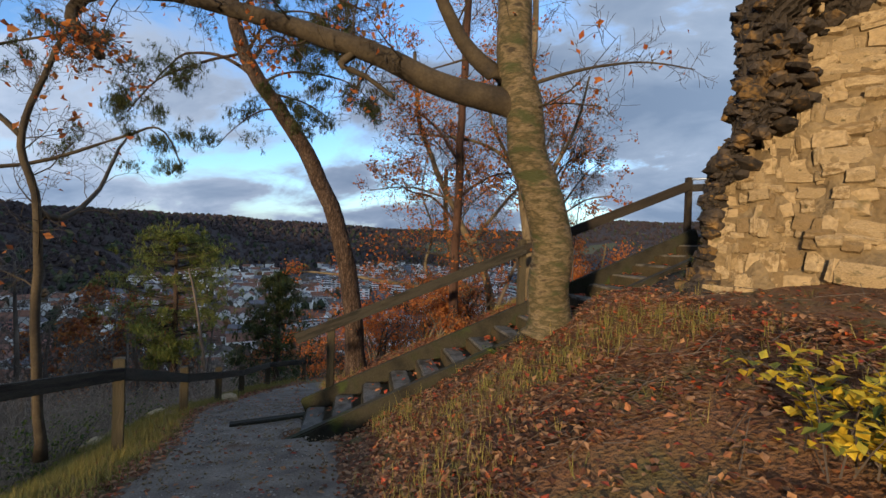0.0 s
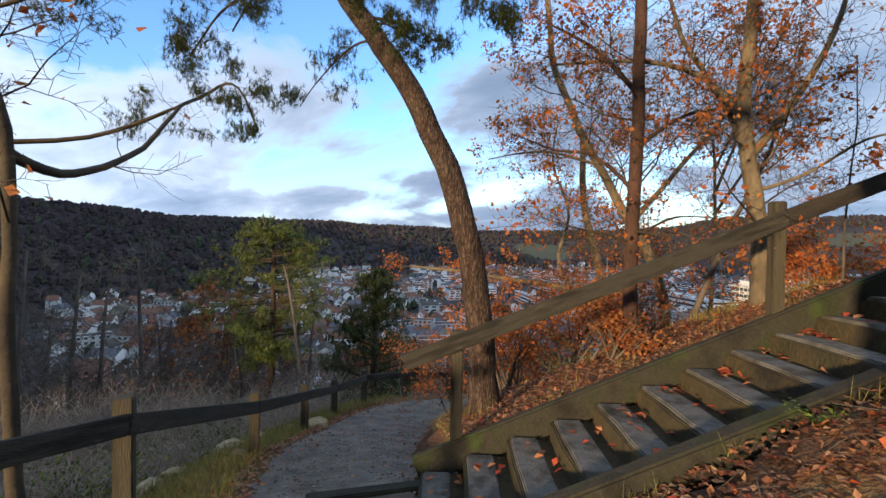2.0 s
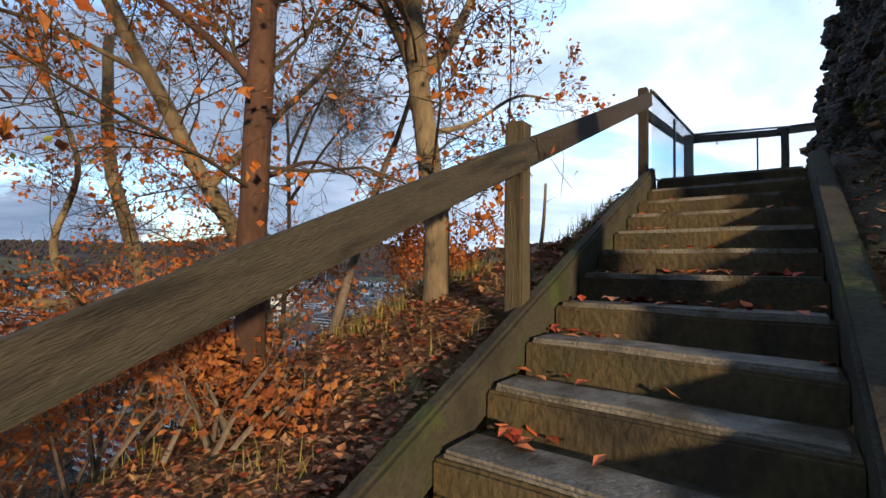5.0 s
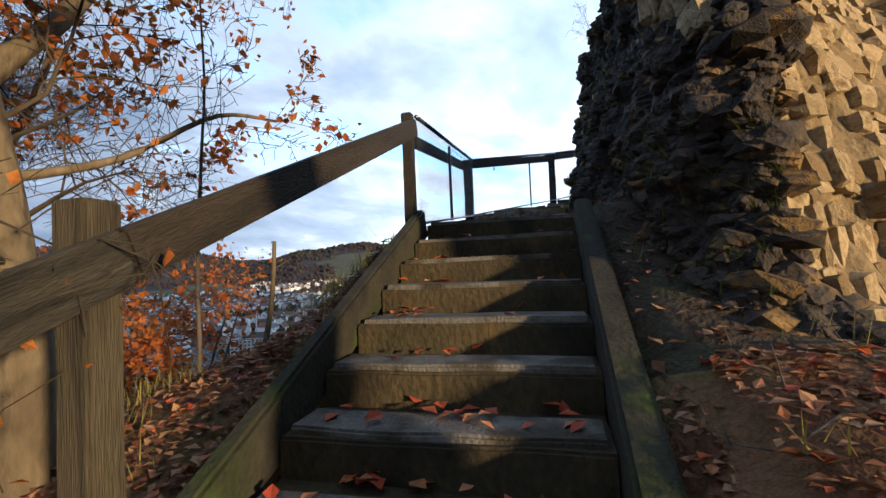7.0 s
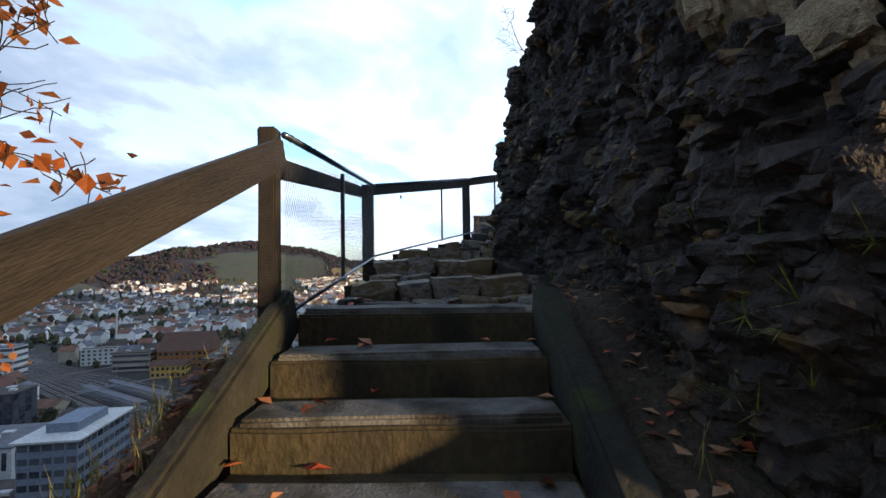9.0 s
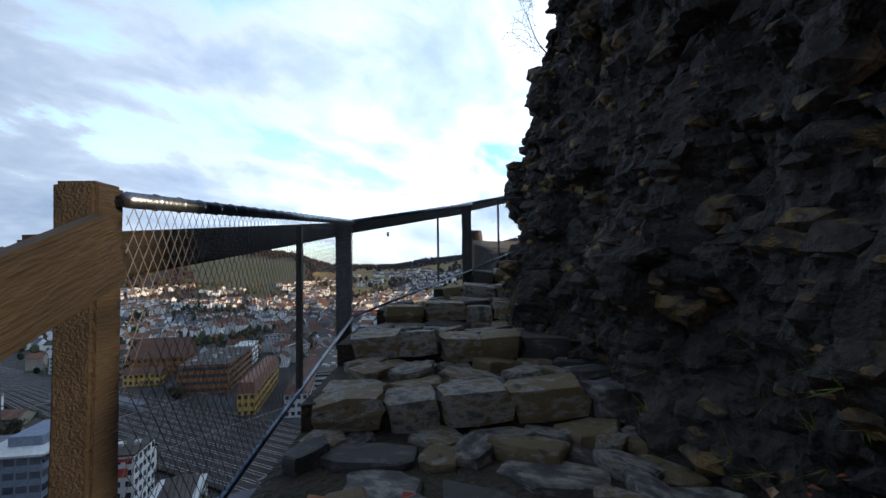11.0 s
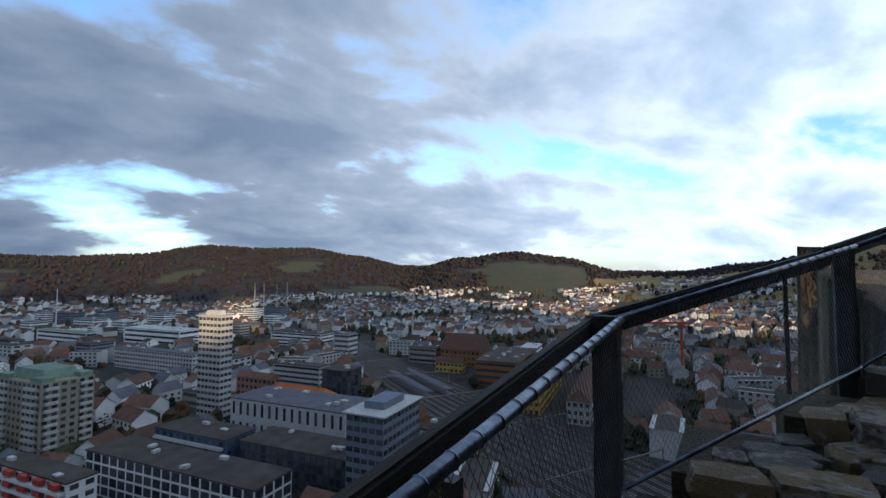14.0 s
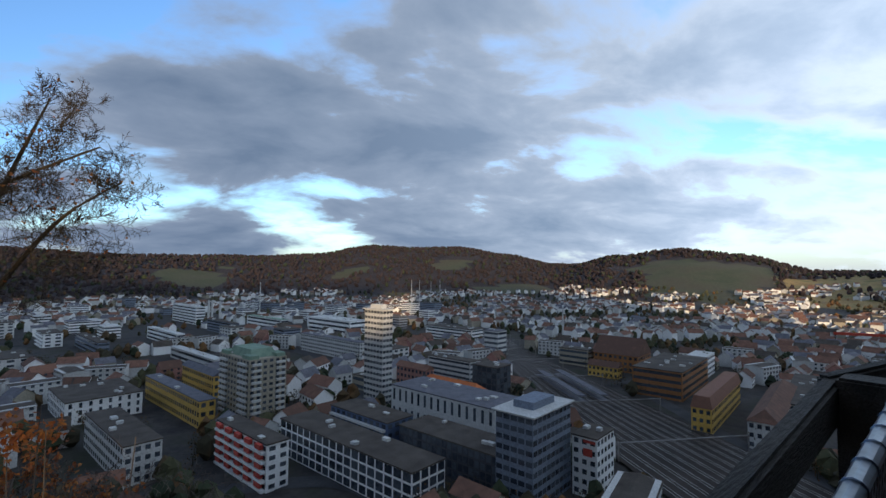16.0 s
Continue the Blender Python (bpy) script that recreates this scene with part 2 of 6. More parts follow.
# the last colour, ochre, paints in lumps that catch warm light
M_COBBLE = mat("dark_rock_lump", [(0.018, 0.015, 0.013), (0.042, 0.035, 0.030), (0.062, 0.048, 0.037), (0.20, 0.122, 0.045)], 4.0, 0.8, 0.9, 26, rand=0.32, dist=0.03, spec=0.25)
M_SLAB = mat("worn_stone_slab", [(0.05, 0.045, 0.04), (0.12, 0.105, 0.09), (0.28, 0.25, 0.21), (0.17, 0.115, 0.05)], 3.5, 0.65, 0.8, 34, rand=0.55, dist=0.025, spec=0.45, dirt=((0.035, 0.03, 0.022), 5, 0.6))
M_TUBE = mat("galvanised_tube", [(0.09, 0.11, 0.15), (0.20, 0.24, 0.30)], 8, 0.3, 0.1, 60, metal=0.9)
M_WIRE = mat("galvanised_wire", [(0.12, 0.12, 0.13), (0.20, 0.20, 0.21)], 8, 0.5, 0.0, metal=0.7)
M_IRON = mat("dark_painted_iron", [(0.02, 0.02, 0.02), (0.05, 0.045, 0.04)], 8, 0.5, 0.2, 60, spec=0.5)


# ---- geometry helpers ----
def mesh_from(name, verts, faces, material, smooth=False):
    me = bpy.data.meshes.new(name)
    me.from_pydata([tuple(v) for v in verts], [], faces)
    me.materials.append(material)
    if smooth:
        me.polygons.foreach_set("use_smooth", [True] * len(me.polygons))
    me.update()
    return me


def thing(name, label, category, place=(0, 0, 0), group="", kind=""):
    ob = new(name)
    ob.empty_display_size = 0.1
    ob.location = place
    return tagged(ob, label, category, group, kind)


def part(name, me, parent, label="", m=None):
    ob = new(name, me)
    ob.parent = parent
    if m is not None:
        ob.matrix_basis = m
    if label:
        ob["label"] = label
    return ob


def box_data(size, bevel=0.0, jitter=0.0, rng=None, cuts=0):
    """A box round the origin, bevelled, with uneven faces."""
    bm = bmesh.new()
    bmesh.ops.create_cube(bm, size=1)
    bmesh.ops.scale(bm, vec=size, verts=bm.verts)
    if cuts:
        bmesh.ops.subdivide_edges(bm, edges=bm.edges, cuts=cuts, use_grid_fill=True)
    if bevel:
        bmesh.ops.bevel(bm, geom=bm.edges if not cuts else [e for e in bm.edges if e.calc_face_angle(0) > 0.5], offset=bevel, segments=2, affect="EDGES")
    if jitter and rng:
        for v in bm.verts:
            v.co += Vector((rng.uniform(-1, 1), rng.uniform(-1, 1), rng.uniform(-1, 1))) * jitter
    return bm


def bm_mesh(name, bm, material, smooth=False):
    me = bpy.data.meshes.new(name)
    bm.to_mesh(me)
    bm.free()
    me.materials.append(material)
    if smooth:
        me.polygons.foreach_set("use_smooth", [True] * len(me.polygons))
    return me


def beam(name, a, b, w, h, material, parent=None, up=(0, 0, 1), label="", category="", bevel=0.012, cuts=0, jitter=0.0, kind="", rng=None):
    """A squared timber from a to b (its x axis), w across and h high."""
    a, b = Vector(a), Vector(b)
    x = (b - a).normalized()
    y = Vector(up).cross(x).normalized()
    z = x.cross(y)
    bm = box_data(((b - a).length, w, h), bevel, 0)
    me = bm_mesh(name, bm, material)
    ob = new(name, me)
    rot = Matrix((x, y, z)).transposed().to_4x4()
    m = Matrix.Translation((a + b) / 2) @ rot
    if parent is not None:
        ob.parent = parent
        m = Matrix.Translation(-Vector(parent.location)) @ m
    ob.matrix_basis = m
    if label or category or kind:
        tagged(ob, label, category, kind=kind)
    return ob


class Raw:
    """Vertices and faces gathered for one mesh."""

    def __init__(self):
        self.v, self.f = [], []

    def tube(self, pts, radii, sides=6, cap=True):
        n = len(pts)
        base = len(self.v)
        for i in range(n):
            p = pts[i]
            d = (pts[min(i + 1, n - 1)] - pts[max(i - 1, 0)])
            d = d.normalized() if d.length > 1e-9 else Vector((0, 0, 1))
            ref = Vector((1, 0, 0)) if abs(d.x) < 0.8 else Vector((0, 1, 0))
            s = d.cross(ref).normalized()
            t = d.cross(s)
            for k in range(sides):
                a = 2 * math.pi * k / sides
                self.v.append(p + (s * math.cos(a) + t * math.sin(a)) * radii[i])
        for i in range(n - 1):
            for k in range(sides):
                k2 = (k + 1) % sides
                self.f.append((base + i * sides + k, base + i * sides + k2, base + (i + 1) * sides + k2, base + (i + 1) * sides + k))
        if cap:
            self.f.append(tuple(base + (n - 1) * sides + k for k in range(sides)))
            self.f.append(tuple(base + k for k in reversed(range(sides))))

    def leaf(self, p, size, rng, up=None, flat=0.0):
        """A folded leaf of two faces."""
        d = Vector((rng.gauss(0, 1), rng.gauss(0, 1), rng.gauss(0, 1) * (1 - flat))).normalized()
        o = Vector((rng.gauss(0, 1), rng.gauss(0, 1), rng.gauss(0, 1) * (1 - flat)))
        s = d.cross(o)
        s = s.normalized() if s.length > 1e-6 else Vector((1, 0, 0))
        if flat and abs(s.z) > 0.5:
            s = Vector((-d.y, d.x, 0)).normalized()
        nrm = d.cross(s)
        b = len(self.v)
        w = size * rng.uniform(0.28, 0.4)
        self.v += [p - d * size * 0.5, p + s * w + nrm * size * 0.12, p + d * size * 0.5, p - s * w + nrm * size * 0.12]
        self.f += [(b, b + 1, b + 2), (b, b + 2, b + 3)]

    def blade(self, p, d, w):
        side = Vector((-d.y, d.x, 0))
        side = side.normalized() * w if side.length > 1e-6 else Vector((w, 0, 0))
        b = len(self.v)
        self.v += [p - side, p + side, p + d]
        self.f.append((b, b + 1, b + 2))

    def box(self, c, size, rz=0.0):
        b = len(self.v)
        ca, sa = math.cos(rz), math.sin(rz)
        for dz in (-0.5, 0.5):
            for dx, dy in ((-0.5, -0.5), (0.5, -0.5), (0.5, 0.5), (-0.5, 0.5)):
                x, y = dx * size[0], dy * size[1]
                self.v.append(Vector((c[0] + x * ca - y * sa, c[1] + x * sa + y * ca, c[2] + dz * size[2])))
        for q in ((3, 2, 1, 0), (4, 5, 6, 7), (0, 1, 5, 4), (1, 2, 6, 5), (2, 3, 7, 6), (3, 0, 4, 7)):
            self.f.append(tuple(b + k for k in q))

    def mesh(self, name, material, smooth=False):
        return mesh_from(name, self.v, self.f, material, smooth)


def spline(pts, n):
    """A smooth line through the points, as n points."""
    pts = [Vector(p) for p in pts]
    out = []
    m = len(pts) - 1
    for i in range(n):
        u = i / (n - 1) * m
        k = min(int(u), m - 1)
        f = u - k
        p0, p1, p2, p3 = pts[max(k - 1, 0)], pts[k], pts[k + 1], pts[min(k + 2, m)]
        out.append(0.5 * ((2 * p1) + (p2 - p0) * f + (2 * p0 - 5 * p1 + 4 * p2 - p3) * f * f + (3 * p1 - p0 - 3 * p2 + p3) * f ** 3))
    return out


def lerp_table(table, x):
    if x <= table[0][0]:
        return table[0][1]
    for (a, va), (b, vb) in zip(table, table[1:]):
        if x <= b:
            f = (x - a) / (b - a)
            f = f * f * (3 - 2 * f)
            return va + (vb - va) * f
    return table[-1][1]


# ---- the plan: s runs up the stair, n to its right ----
UX, UY = 0.891, 0.454


def P(s, n, z=0.0):
    return Vector((s * UX + n * UY, s * UY - n * UX, z))


def SN(x, y):
    return x * UX + y * UY, x * UY - y * UX


S0, RUN, RISE, Z0, STEPS = 1.0, 0.435, 0.187, -0.765, 17
N_LEFT, N_RIGHT = -7.8, -6.37
TOP_S = S0 + RUN * (STEPS - 1)


def stringer_z(s):
    return -0.6 + 0.43 * (s - 0.96)


PATH_LINE = [(4.1, -5.2, 0.75), (1.05, 0.65, 0.36), (-0.35, 2.35, 0.10), (-1.45, 4.4, -0.30), (-2.65, 6.2, -0.72), (-4.1, 7.9, -1.18), (-5.1, 9.7, -1.75), (-5.9, 11.5, -2.25), (-6.1, 13.0, -2.6), (-5.3, 14.2, -2.8), (-3.4, 15.2, -3.1), (-1.0, 16.5, -3.6)]
PATH_PTS = spline(PATH_LINE, 90)


def near_path(x, y):
    best, bd, bi = None, 1e9, 0
    for i in range(len(PATH_PTS) - 1):
        a, b = PATH_PTS[i], PATH_PTS[i + 1]
        dx, dy = b.x - a.x, b.y - a.y
        f = max(0.0, min(1.0, ((x - a.x) * dx + (y - a.y) * dy) / (dx * dx + dy * dy)))
        px, py = x - a.x - f * dx, y - a.y - f * dy
        d = px * px + py * py
        if d < bd:
            bd, side = d, (px * dy - py * dx)
            best = (math.sqrt(d) * (1 if side > 0 else -1), a.z + f * (b.z - a.z))
    return best


TOWN_Z = -72.0
RIDGE = [(-120, 2.2), (-75, 3.1), (-66, 2.6), (-58, 1.8), (-48, 1.9), (-38, 1.8), (-26, 1.3), (-10, 1.5), (-3, 1.9), (3.5, 3.0), (9, 2.8), (14, 2.9), (20, 2.1), (26, 1.0), (28.2, 0.8), (33, 1.8), (39, 2.5), (45, 1.9), (52, 0.2), (58, 0.2), (64, 0.9), (75, 3.2), (90, 4.0), (120, 3.0)]
FAR = [(-120, 900), (-60, 1100), (-35, 1900), (-10, 2700), (25, 2800), (30, 2300), (50, 2300), (60, 2000), (75, 1500), (120, 1500)]


def smooth01(x):
    x = max(0.0, min(1.0, x))
    return x * x * (3 - 2 * x)


def far_height(x, y):
    r = math.hypot(x - 4, y - 10)
    th = math.degrees(math.atan2(x - 4, y - 10))
    if y < -40:
        th = max(-120, min(120, th))
    R = lerp_table(FAR, th)
    top = 3.8 + R * math.tan(radians(lerp_table(RIDGE, th)))
    f = smooth01((r - 0.42 * R) / (0.58 * R))
    z = TOWN_Z + (top - TOWN_Z) * f ** 1.15
    z += f * 14 * (noise.noise(Vector((x / 260, y / 260, 0))) + 0.5 * noise.noise(Vector((x / 90, y / 90, 3)))) * (1 - smooth01((r / R - 0.85) / 0.15) * 0.7)
    if r > R:
        z -= (r - R) * 0.10
    # unseen ridge added to shade the town; its gap lets sun reach the walk
    if y < -50:
        gap = 1 - (smooth01((x + 65) / 20) * (1 - smooth01((x - 2) / 15)))
        z = max(z, TOWN_Z + (86 + 140 * gap) * smooth01((-50 - y) / 90) * (1 - smooth01((-200 - y) / 80)) * smooth01((x + 1800) / 400) * (1 - smooth01((x - 460) / 80)))
    return z


def hill_height(x, y):
    """The castle hill: its crest runs east and west behind the walk, drawn out unseen to shade the town."""
    q1 = y - 12.5
    q2 = 0.75 * (-x - 6.8) + 0.30 * (y - 7)
    q = max(q1, q2 if y > -12 else min(q2, (y + 45) * 0.9))
    if x > 60:
        q = max(q, (x - 60) * 0.05 + y - 12.5)
    south = -35 - y
    q = max(q, south * 0.55)
    east = x - 430
    q = max(q, east * 0.5)
    west = -x - 700
    q = max(q, west * 0.5)
    top = 1.0
    if q <= 0:
        return top
    return top - (0.65 * min(q, 6) + 0.95 * max(0.0, q - 6))


def ground_z(x, y):
    z = max(hill_height(x, y), far_height(x, y))
    if -16 < x < 22 and -9 < y < 22:
        d, zp = near_path(x, y)
        s, n = SN(x, y)
        zs = stringer_z(max(0.3, min(s, 7.9)))
        if s > 7.9:
            zs += 0.12 * (s - 7.9)
        w = 1.15
        if d > w:
            a = zp + 0.55 * (d - w)
        elif d < -w:
            m = -d - w
            a = zp - 0.18 * m - 0.30 * max(0.0, m - 0.6) - 0.5 * max(0.0, m - 2.0)
        else:
            a = zp - 0.03 * (1 - abs(d) / w)
        if n > -7.1:
            cap = (zs + 0.28) if s < 4.6 else stringer_z(4.6) + 0.28 + 0.16 * (s - 4.6)
            if n < -5.6:
                cap = max(cap, zs - 0.06)
            b = min(a, cap) if d > w else a
            if s > 0.8 and n < -6.0 and d > 0:
                b = min(b, zs - 0.05)
        else:
            m = max(0.0, -7.95 - n)
            k = smooth01((s - 5.2) / 2.0)
            bz = zs - 0.12 - (0.18 + 0.5 * k) * m - (0.35 + 1.2 * k) * max(0.0, m - 1.9)
            b = min(a + 0.35, bz) if d > w else a
        if 0.95 < s < 8.4 and -8.0 < n < -6.2:
            b = min(b, zs - 0.45)
        if s >= 8.2 and n < -5.8:
            over = max(0.0, -8.0 - n, y - (12.3 - 0.086 * (x - 6.43)) if x > 6.0 else 0.0)
            b = min(b, 1.9 + 0.1 * (s - 8.2) - 3.0 * over)
            z = min(z, b)
        edge = smooth01((x + 16) / 5) * smooth01((22 - x) / 5) * smooth01((y + 9) / 4) * smooth01((22 - y) / 5)
        z = z + (b - z) * edge if b < z + 6 else b
        if abs(d) > w:
            z += 0.05 * noise.noise(Vector((x * 1.3, y * 1.3, 0))) + 0.03 * noise.noise(Vector((x * 4, y * 4, 5)))
        else:
            z += 0.012 * noise.noise(Vector((x * 4, y * 4, 5)))
    return z

M_FOREST = mat("bare_winter_forest", [(0.017, 0.013, 0.015), (0.032, 0.024, 0.025), (0.025, 0.021, 0.020)], 0.012, 0.95, 1.0, 0.11, coord="Object", dist=6.0)
M_EARTH = mat("damp_dark_earth", [(0.022, 0.016, 0.011), (0.05, 0.037, 0.024), (0.035, 0.036, 0.015)], 2.0, 0.9, 1.0, 26, dist=0.05)
M_FIELD = mat("green_field", [(0.035, 0.048, 0.020), (0.058, 0.060, 0.030), (0.060, 0.050, 0.030)], 0.006, 0.95, 0.3, 0.15, dist=0.5)
# golden ground colour that holds the sunlit glow of the right-hand hillside
M_SUNLIT_SLOPE = mat("golden_sunlit_slope", [(0.17, 0.115, 0.045), (0.26, 0.18, 0.07), (0.13, 0.12, 0.04)], 0.02, 0.95, 0.3, 0.3, dist=0.5)
M_TOWN = mat("town_ground", [(0.018, 0.017, 0.018), (0.045, 0.040, 0.037), (0.028, 0.030, 0.018)], 0.05, 0.9, 0.3, 0.4, dist=0.3)
M_SLOPE = mat("wooded_slope_floor", [(0.08, 0.06, 0.04), (0.15, 0.11, 0.07), (0.11, 0.11, 0.045)], 0.25, 0.95, 0.8, 3.0, dist=0.3)


def graded(lo, hi, fine_lo, fine_hi, step, growth, cap):
    """Coordinates that are dense between fine_lo and fine_hi and widen outwards."""
    out = list(np.arange(fine_lo, fine_hi + 1e-6, step))
    d, x = step, fine_hi
    while x < hi:
        d = min(d * growth, cap)
        x += d
        out.append(x)
    d, x = step, fine_lo
    while x > lo:
        d = min(d * growth, cap)
        x -= d
        out.insert(0, x)
    return out


def make_ground():
    xs = graded(-3200, 3900, -11, 14, 0.28, 1.16, 55)
    ys = graded(-900, 4200, -4, 17, 0.28, 1.16, 55)
    verts, faces, idx = [], [], []
    Z = {}
    for j, y in enumerate(ys):
        for i, x in enumerate(xs):
            z = ground_z(x, y)
            Z[i, j] = z
            verts.append((x, y, z))
    nx = len(xs)
    for j in range(len(ys) - 1):
        for i in range(nx - 1):
            faces.append((j * nx + i, j * nx + i + 1, (j + 1) * nx + i + 1, (j + 1) * nx + i))
            x, y, z = (xs[i] + xs[i + 1]) / 2, (ys[j] + ys[j + 1]) / 2, Z[i, j]
            r = math.hypot(x, y)
            if -12 < x < 15 and -9 < y < 17.5:
                gs, gn = SN(x, y)
                k = 5 if gs > 5.6 and -6.4 < gn < -5.0 else 0
            elif z < TOWN_Z + 6:
                k = 3
            elif r < 350:
                k = 1
            else:
                th = math.degrees(math.atan2(x - 4, y - 10))
                f = noise.noise(Vector((x / 330, y / 330, 7)))
                rel = r / lerp_table(FAR, th)
                k = 2
                if f > 0.22 and rel < 0.78 and th > -24:
                    k = 4
                if 36 < th < 48 and 0.55 < rel < 0.84:
                    k = 4
                # slopes beyond 49 degrees get the golden colour painted as sunlight
                if th > 49 and rel < 0.9:
                    k = 6 if f > -0.25 else 2
            idx.append(k)
    me = mesh_from("ground", verts, faces, M_LITTER, True)
    for m in (M_SLOPE, M_FOREST, M_TOWN, M_FIELD, M_EARTH, M_SUNLIT_SLOPE):
        me.materials.append(m)
    me.polygons.foreach_set("material_index", idx)
    tagged(new("ground", me), "leaf-strewn hillside above a valley floor and wooded hills", "ground", kind="structure")


make_ground()


def make_path():
    v, f = [], []
    pts = PATH_PTS
    cols = 9
    for i, p in enumerate(pts):
        d = pts[min(i + 1, len(pts) - 1)] - pts[max(i - 1, 0)]
        side = Vector((d.y, -d.x, 0)).normalized()
        for k in range(cols):
            o = (k / (cols - 1) - 0.5) * 2.2 + 0.10 * noise.noise(Vector((p.x * 2, p.y * 2, k)))
            q = p + side * o
            edge = abs(k / (cols - 1) - 0.5) * 2
            v.append((q.x, q.y, ground_z(q.x, q.y) + 0.03 - 0.05 * edge ** 4))
    for i in range(len(pts) - 1):
        for k in range(cols - 1):
            a = i * cols + k
            f.append((a, a + cols, a + cols + 1, a + 1))
    tagged(new("path", mesh_from("path", v, f, M_GRAVEL, True)), "grey gravel footpath edged with timber", "path", kind="structure")


make_path()


# ---- the stair ----
def make_stair():
    st = thing("staircase", "mossy concrete steps between timber stringers, strewn with leaves", "staircase", P(S0, -7.1, Z0))
    rng = random.Random(4)
    mid = (N_LEFT + N_RIGHT) / 2
    ang = math.atan2(UY, UX)
    wide = N_RIGHT - N_LEFT - 0.01
    for k in range(STEPS):
        s, z = S0 + RUN * k, Z0 + RISE * k
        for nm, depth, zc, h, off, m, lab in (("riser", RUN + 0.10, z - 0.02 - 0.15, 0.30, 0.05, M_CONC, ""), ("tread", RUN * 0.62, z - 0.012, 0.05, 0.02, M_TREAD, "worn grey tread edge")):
            bm = box_data((depth, wide if nm == "riser" else wide - 0.06, h), 0)
            es = [e for e in bm.edges if abs((e.verts[0].co - e.verts[1].co).y) > 0.5]
            bmesh.ops.subdivide_edges(bm, edges=es, cuts=18)
            for vv in bm.verts:
                c = vv.co
                f = noise.noise(Vector((c.y * 2.3, k * 3.1, c.z * 6)))
                if c.x < 0:
                    c.x += 0.014 * f
                if c.z > 0:
                    c.z += 0.008 * f
            bmesh.ops.bevel(bm, geom=[e for e in bm.edges if abs((e.verts[0].co - e.verts[1].co).y) > 0.01 and e.calc_face_angle(0) > 0.8], offset=0.014, segments=2, affect="EDGES")
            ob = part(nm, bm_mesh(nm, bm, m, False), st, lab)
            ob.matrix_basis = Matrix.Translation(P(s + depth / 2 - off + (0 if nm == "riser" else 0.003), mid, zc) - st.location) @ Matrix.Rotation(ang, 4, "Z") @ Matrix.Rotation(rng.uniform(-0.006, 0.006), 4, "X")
    for n in (N_LEFT - 0.06, N_RIGHT + 0.075):
        w = 0.10 if n < -7 else 0.15
        beam("stringer", P(0.90, n, stringer_z(0.9) - 0.17), P(7.95, n, stringer_z(7.95) - 0.17), w, 0.30, M_STRINGER, st, bevel=0.02)


make_stair()


def post_at(name, x, y, z0, z1, w, material, parent, d=None, tilt=0.0, rz=None):
    bm = box_data((w, d or w, z1 - z0), 0)
    bmesh.ops.subdivide_edges(bm, edges=[e for e in bm.edges if abs((e.verts[0].co - e.verts[1].co).z) > 0.3], cuts=5)
    for v in bm.verts:
        v.co.x += 0.006 * noise.noise(Vector((v.co.z * 4 + x, y, v.co.x * 9)))
        v.co.y += 0.006 * noise.noise(Vector((v.co.z * 4 - x, y, v.co.y * 9)))
    bmesh.ops.bevel(bm, geom=[e for e in bm.edges if e.calc_face_angle(0) > 0.8], offset=0.010, segments=2, affect="EDGES")
    ob = part(name, bm_mesh(name, bm, material), parent)
    ob.matrix_basis = Matrix.Translation(Vector((x, y, (z0 + z1) / 2)) - parent.location) @ Matrix.Rotation(math.atan2(UY, UX) if rz is None else rz, 4, "Z") @ Matrix.Rotation(tilt, 4, "Y")
    return ob


def make_lower_rail():
    r = thing("handrail", "weathered grey plank handrail on square timber posts beside steps", "handrail", P(1.3, -7.88, -0.6))
    n = -7.92
    for s, top, zb in ((1.30, 0.66, -0.9), (4.55, 2.06, 0.55)):
        p = P(s, n)
        post_at("post", p.x, p.y, zb, top, 0.125, M_POST, r)
    off = n + 0.085
    # the upper run is coloured darker in place of backlight
    for a, b, m in (((0.75, 0.33), (4.60, 1.89), M_WOOD), ((4.60, 1.89), (7.74, 3.16), M_BACKLIT_WOOD)):
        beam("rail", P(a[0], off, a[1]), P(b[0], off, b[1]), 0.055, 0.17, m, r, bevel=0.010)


make_lower_rail()

T_P, C_P = Vector((3.34, 10.59, 0)), Vector((6.432, 12.195, 0))
D_P = Vector((9.11, 11.965, 0))
E_P = Vector((11.65, 11.75, 0))
LANDING = 2.19


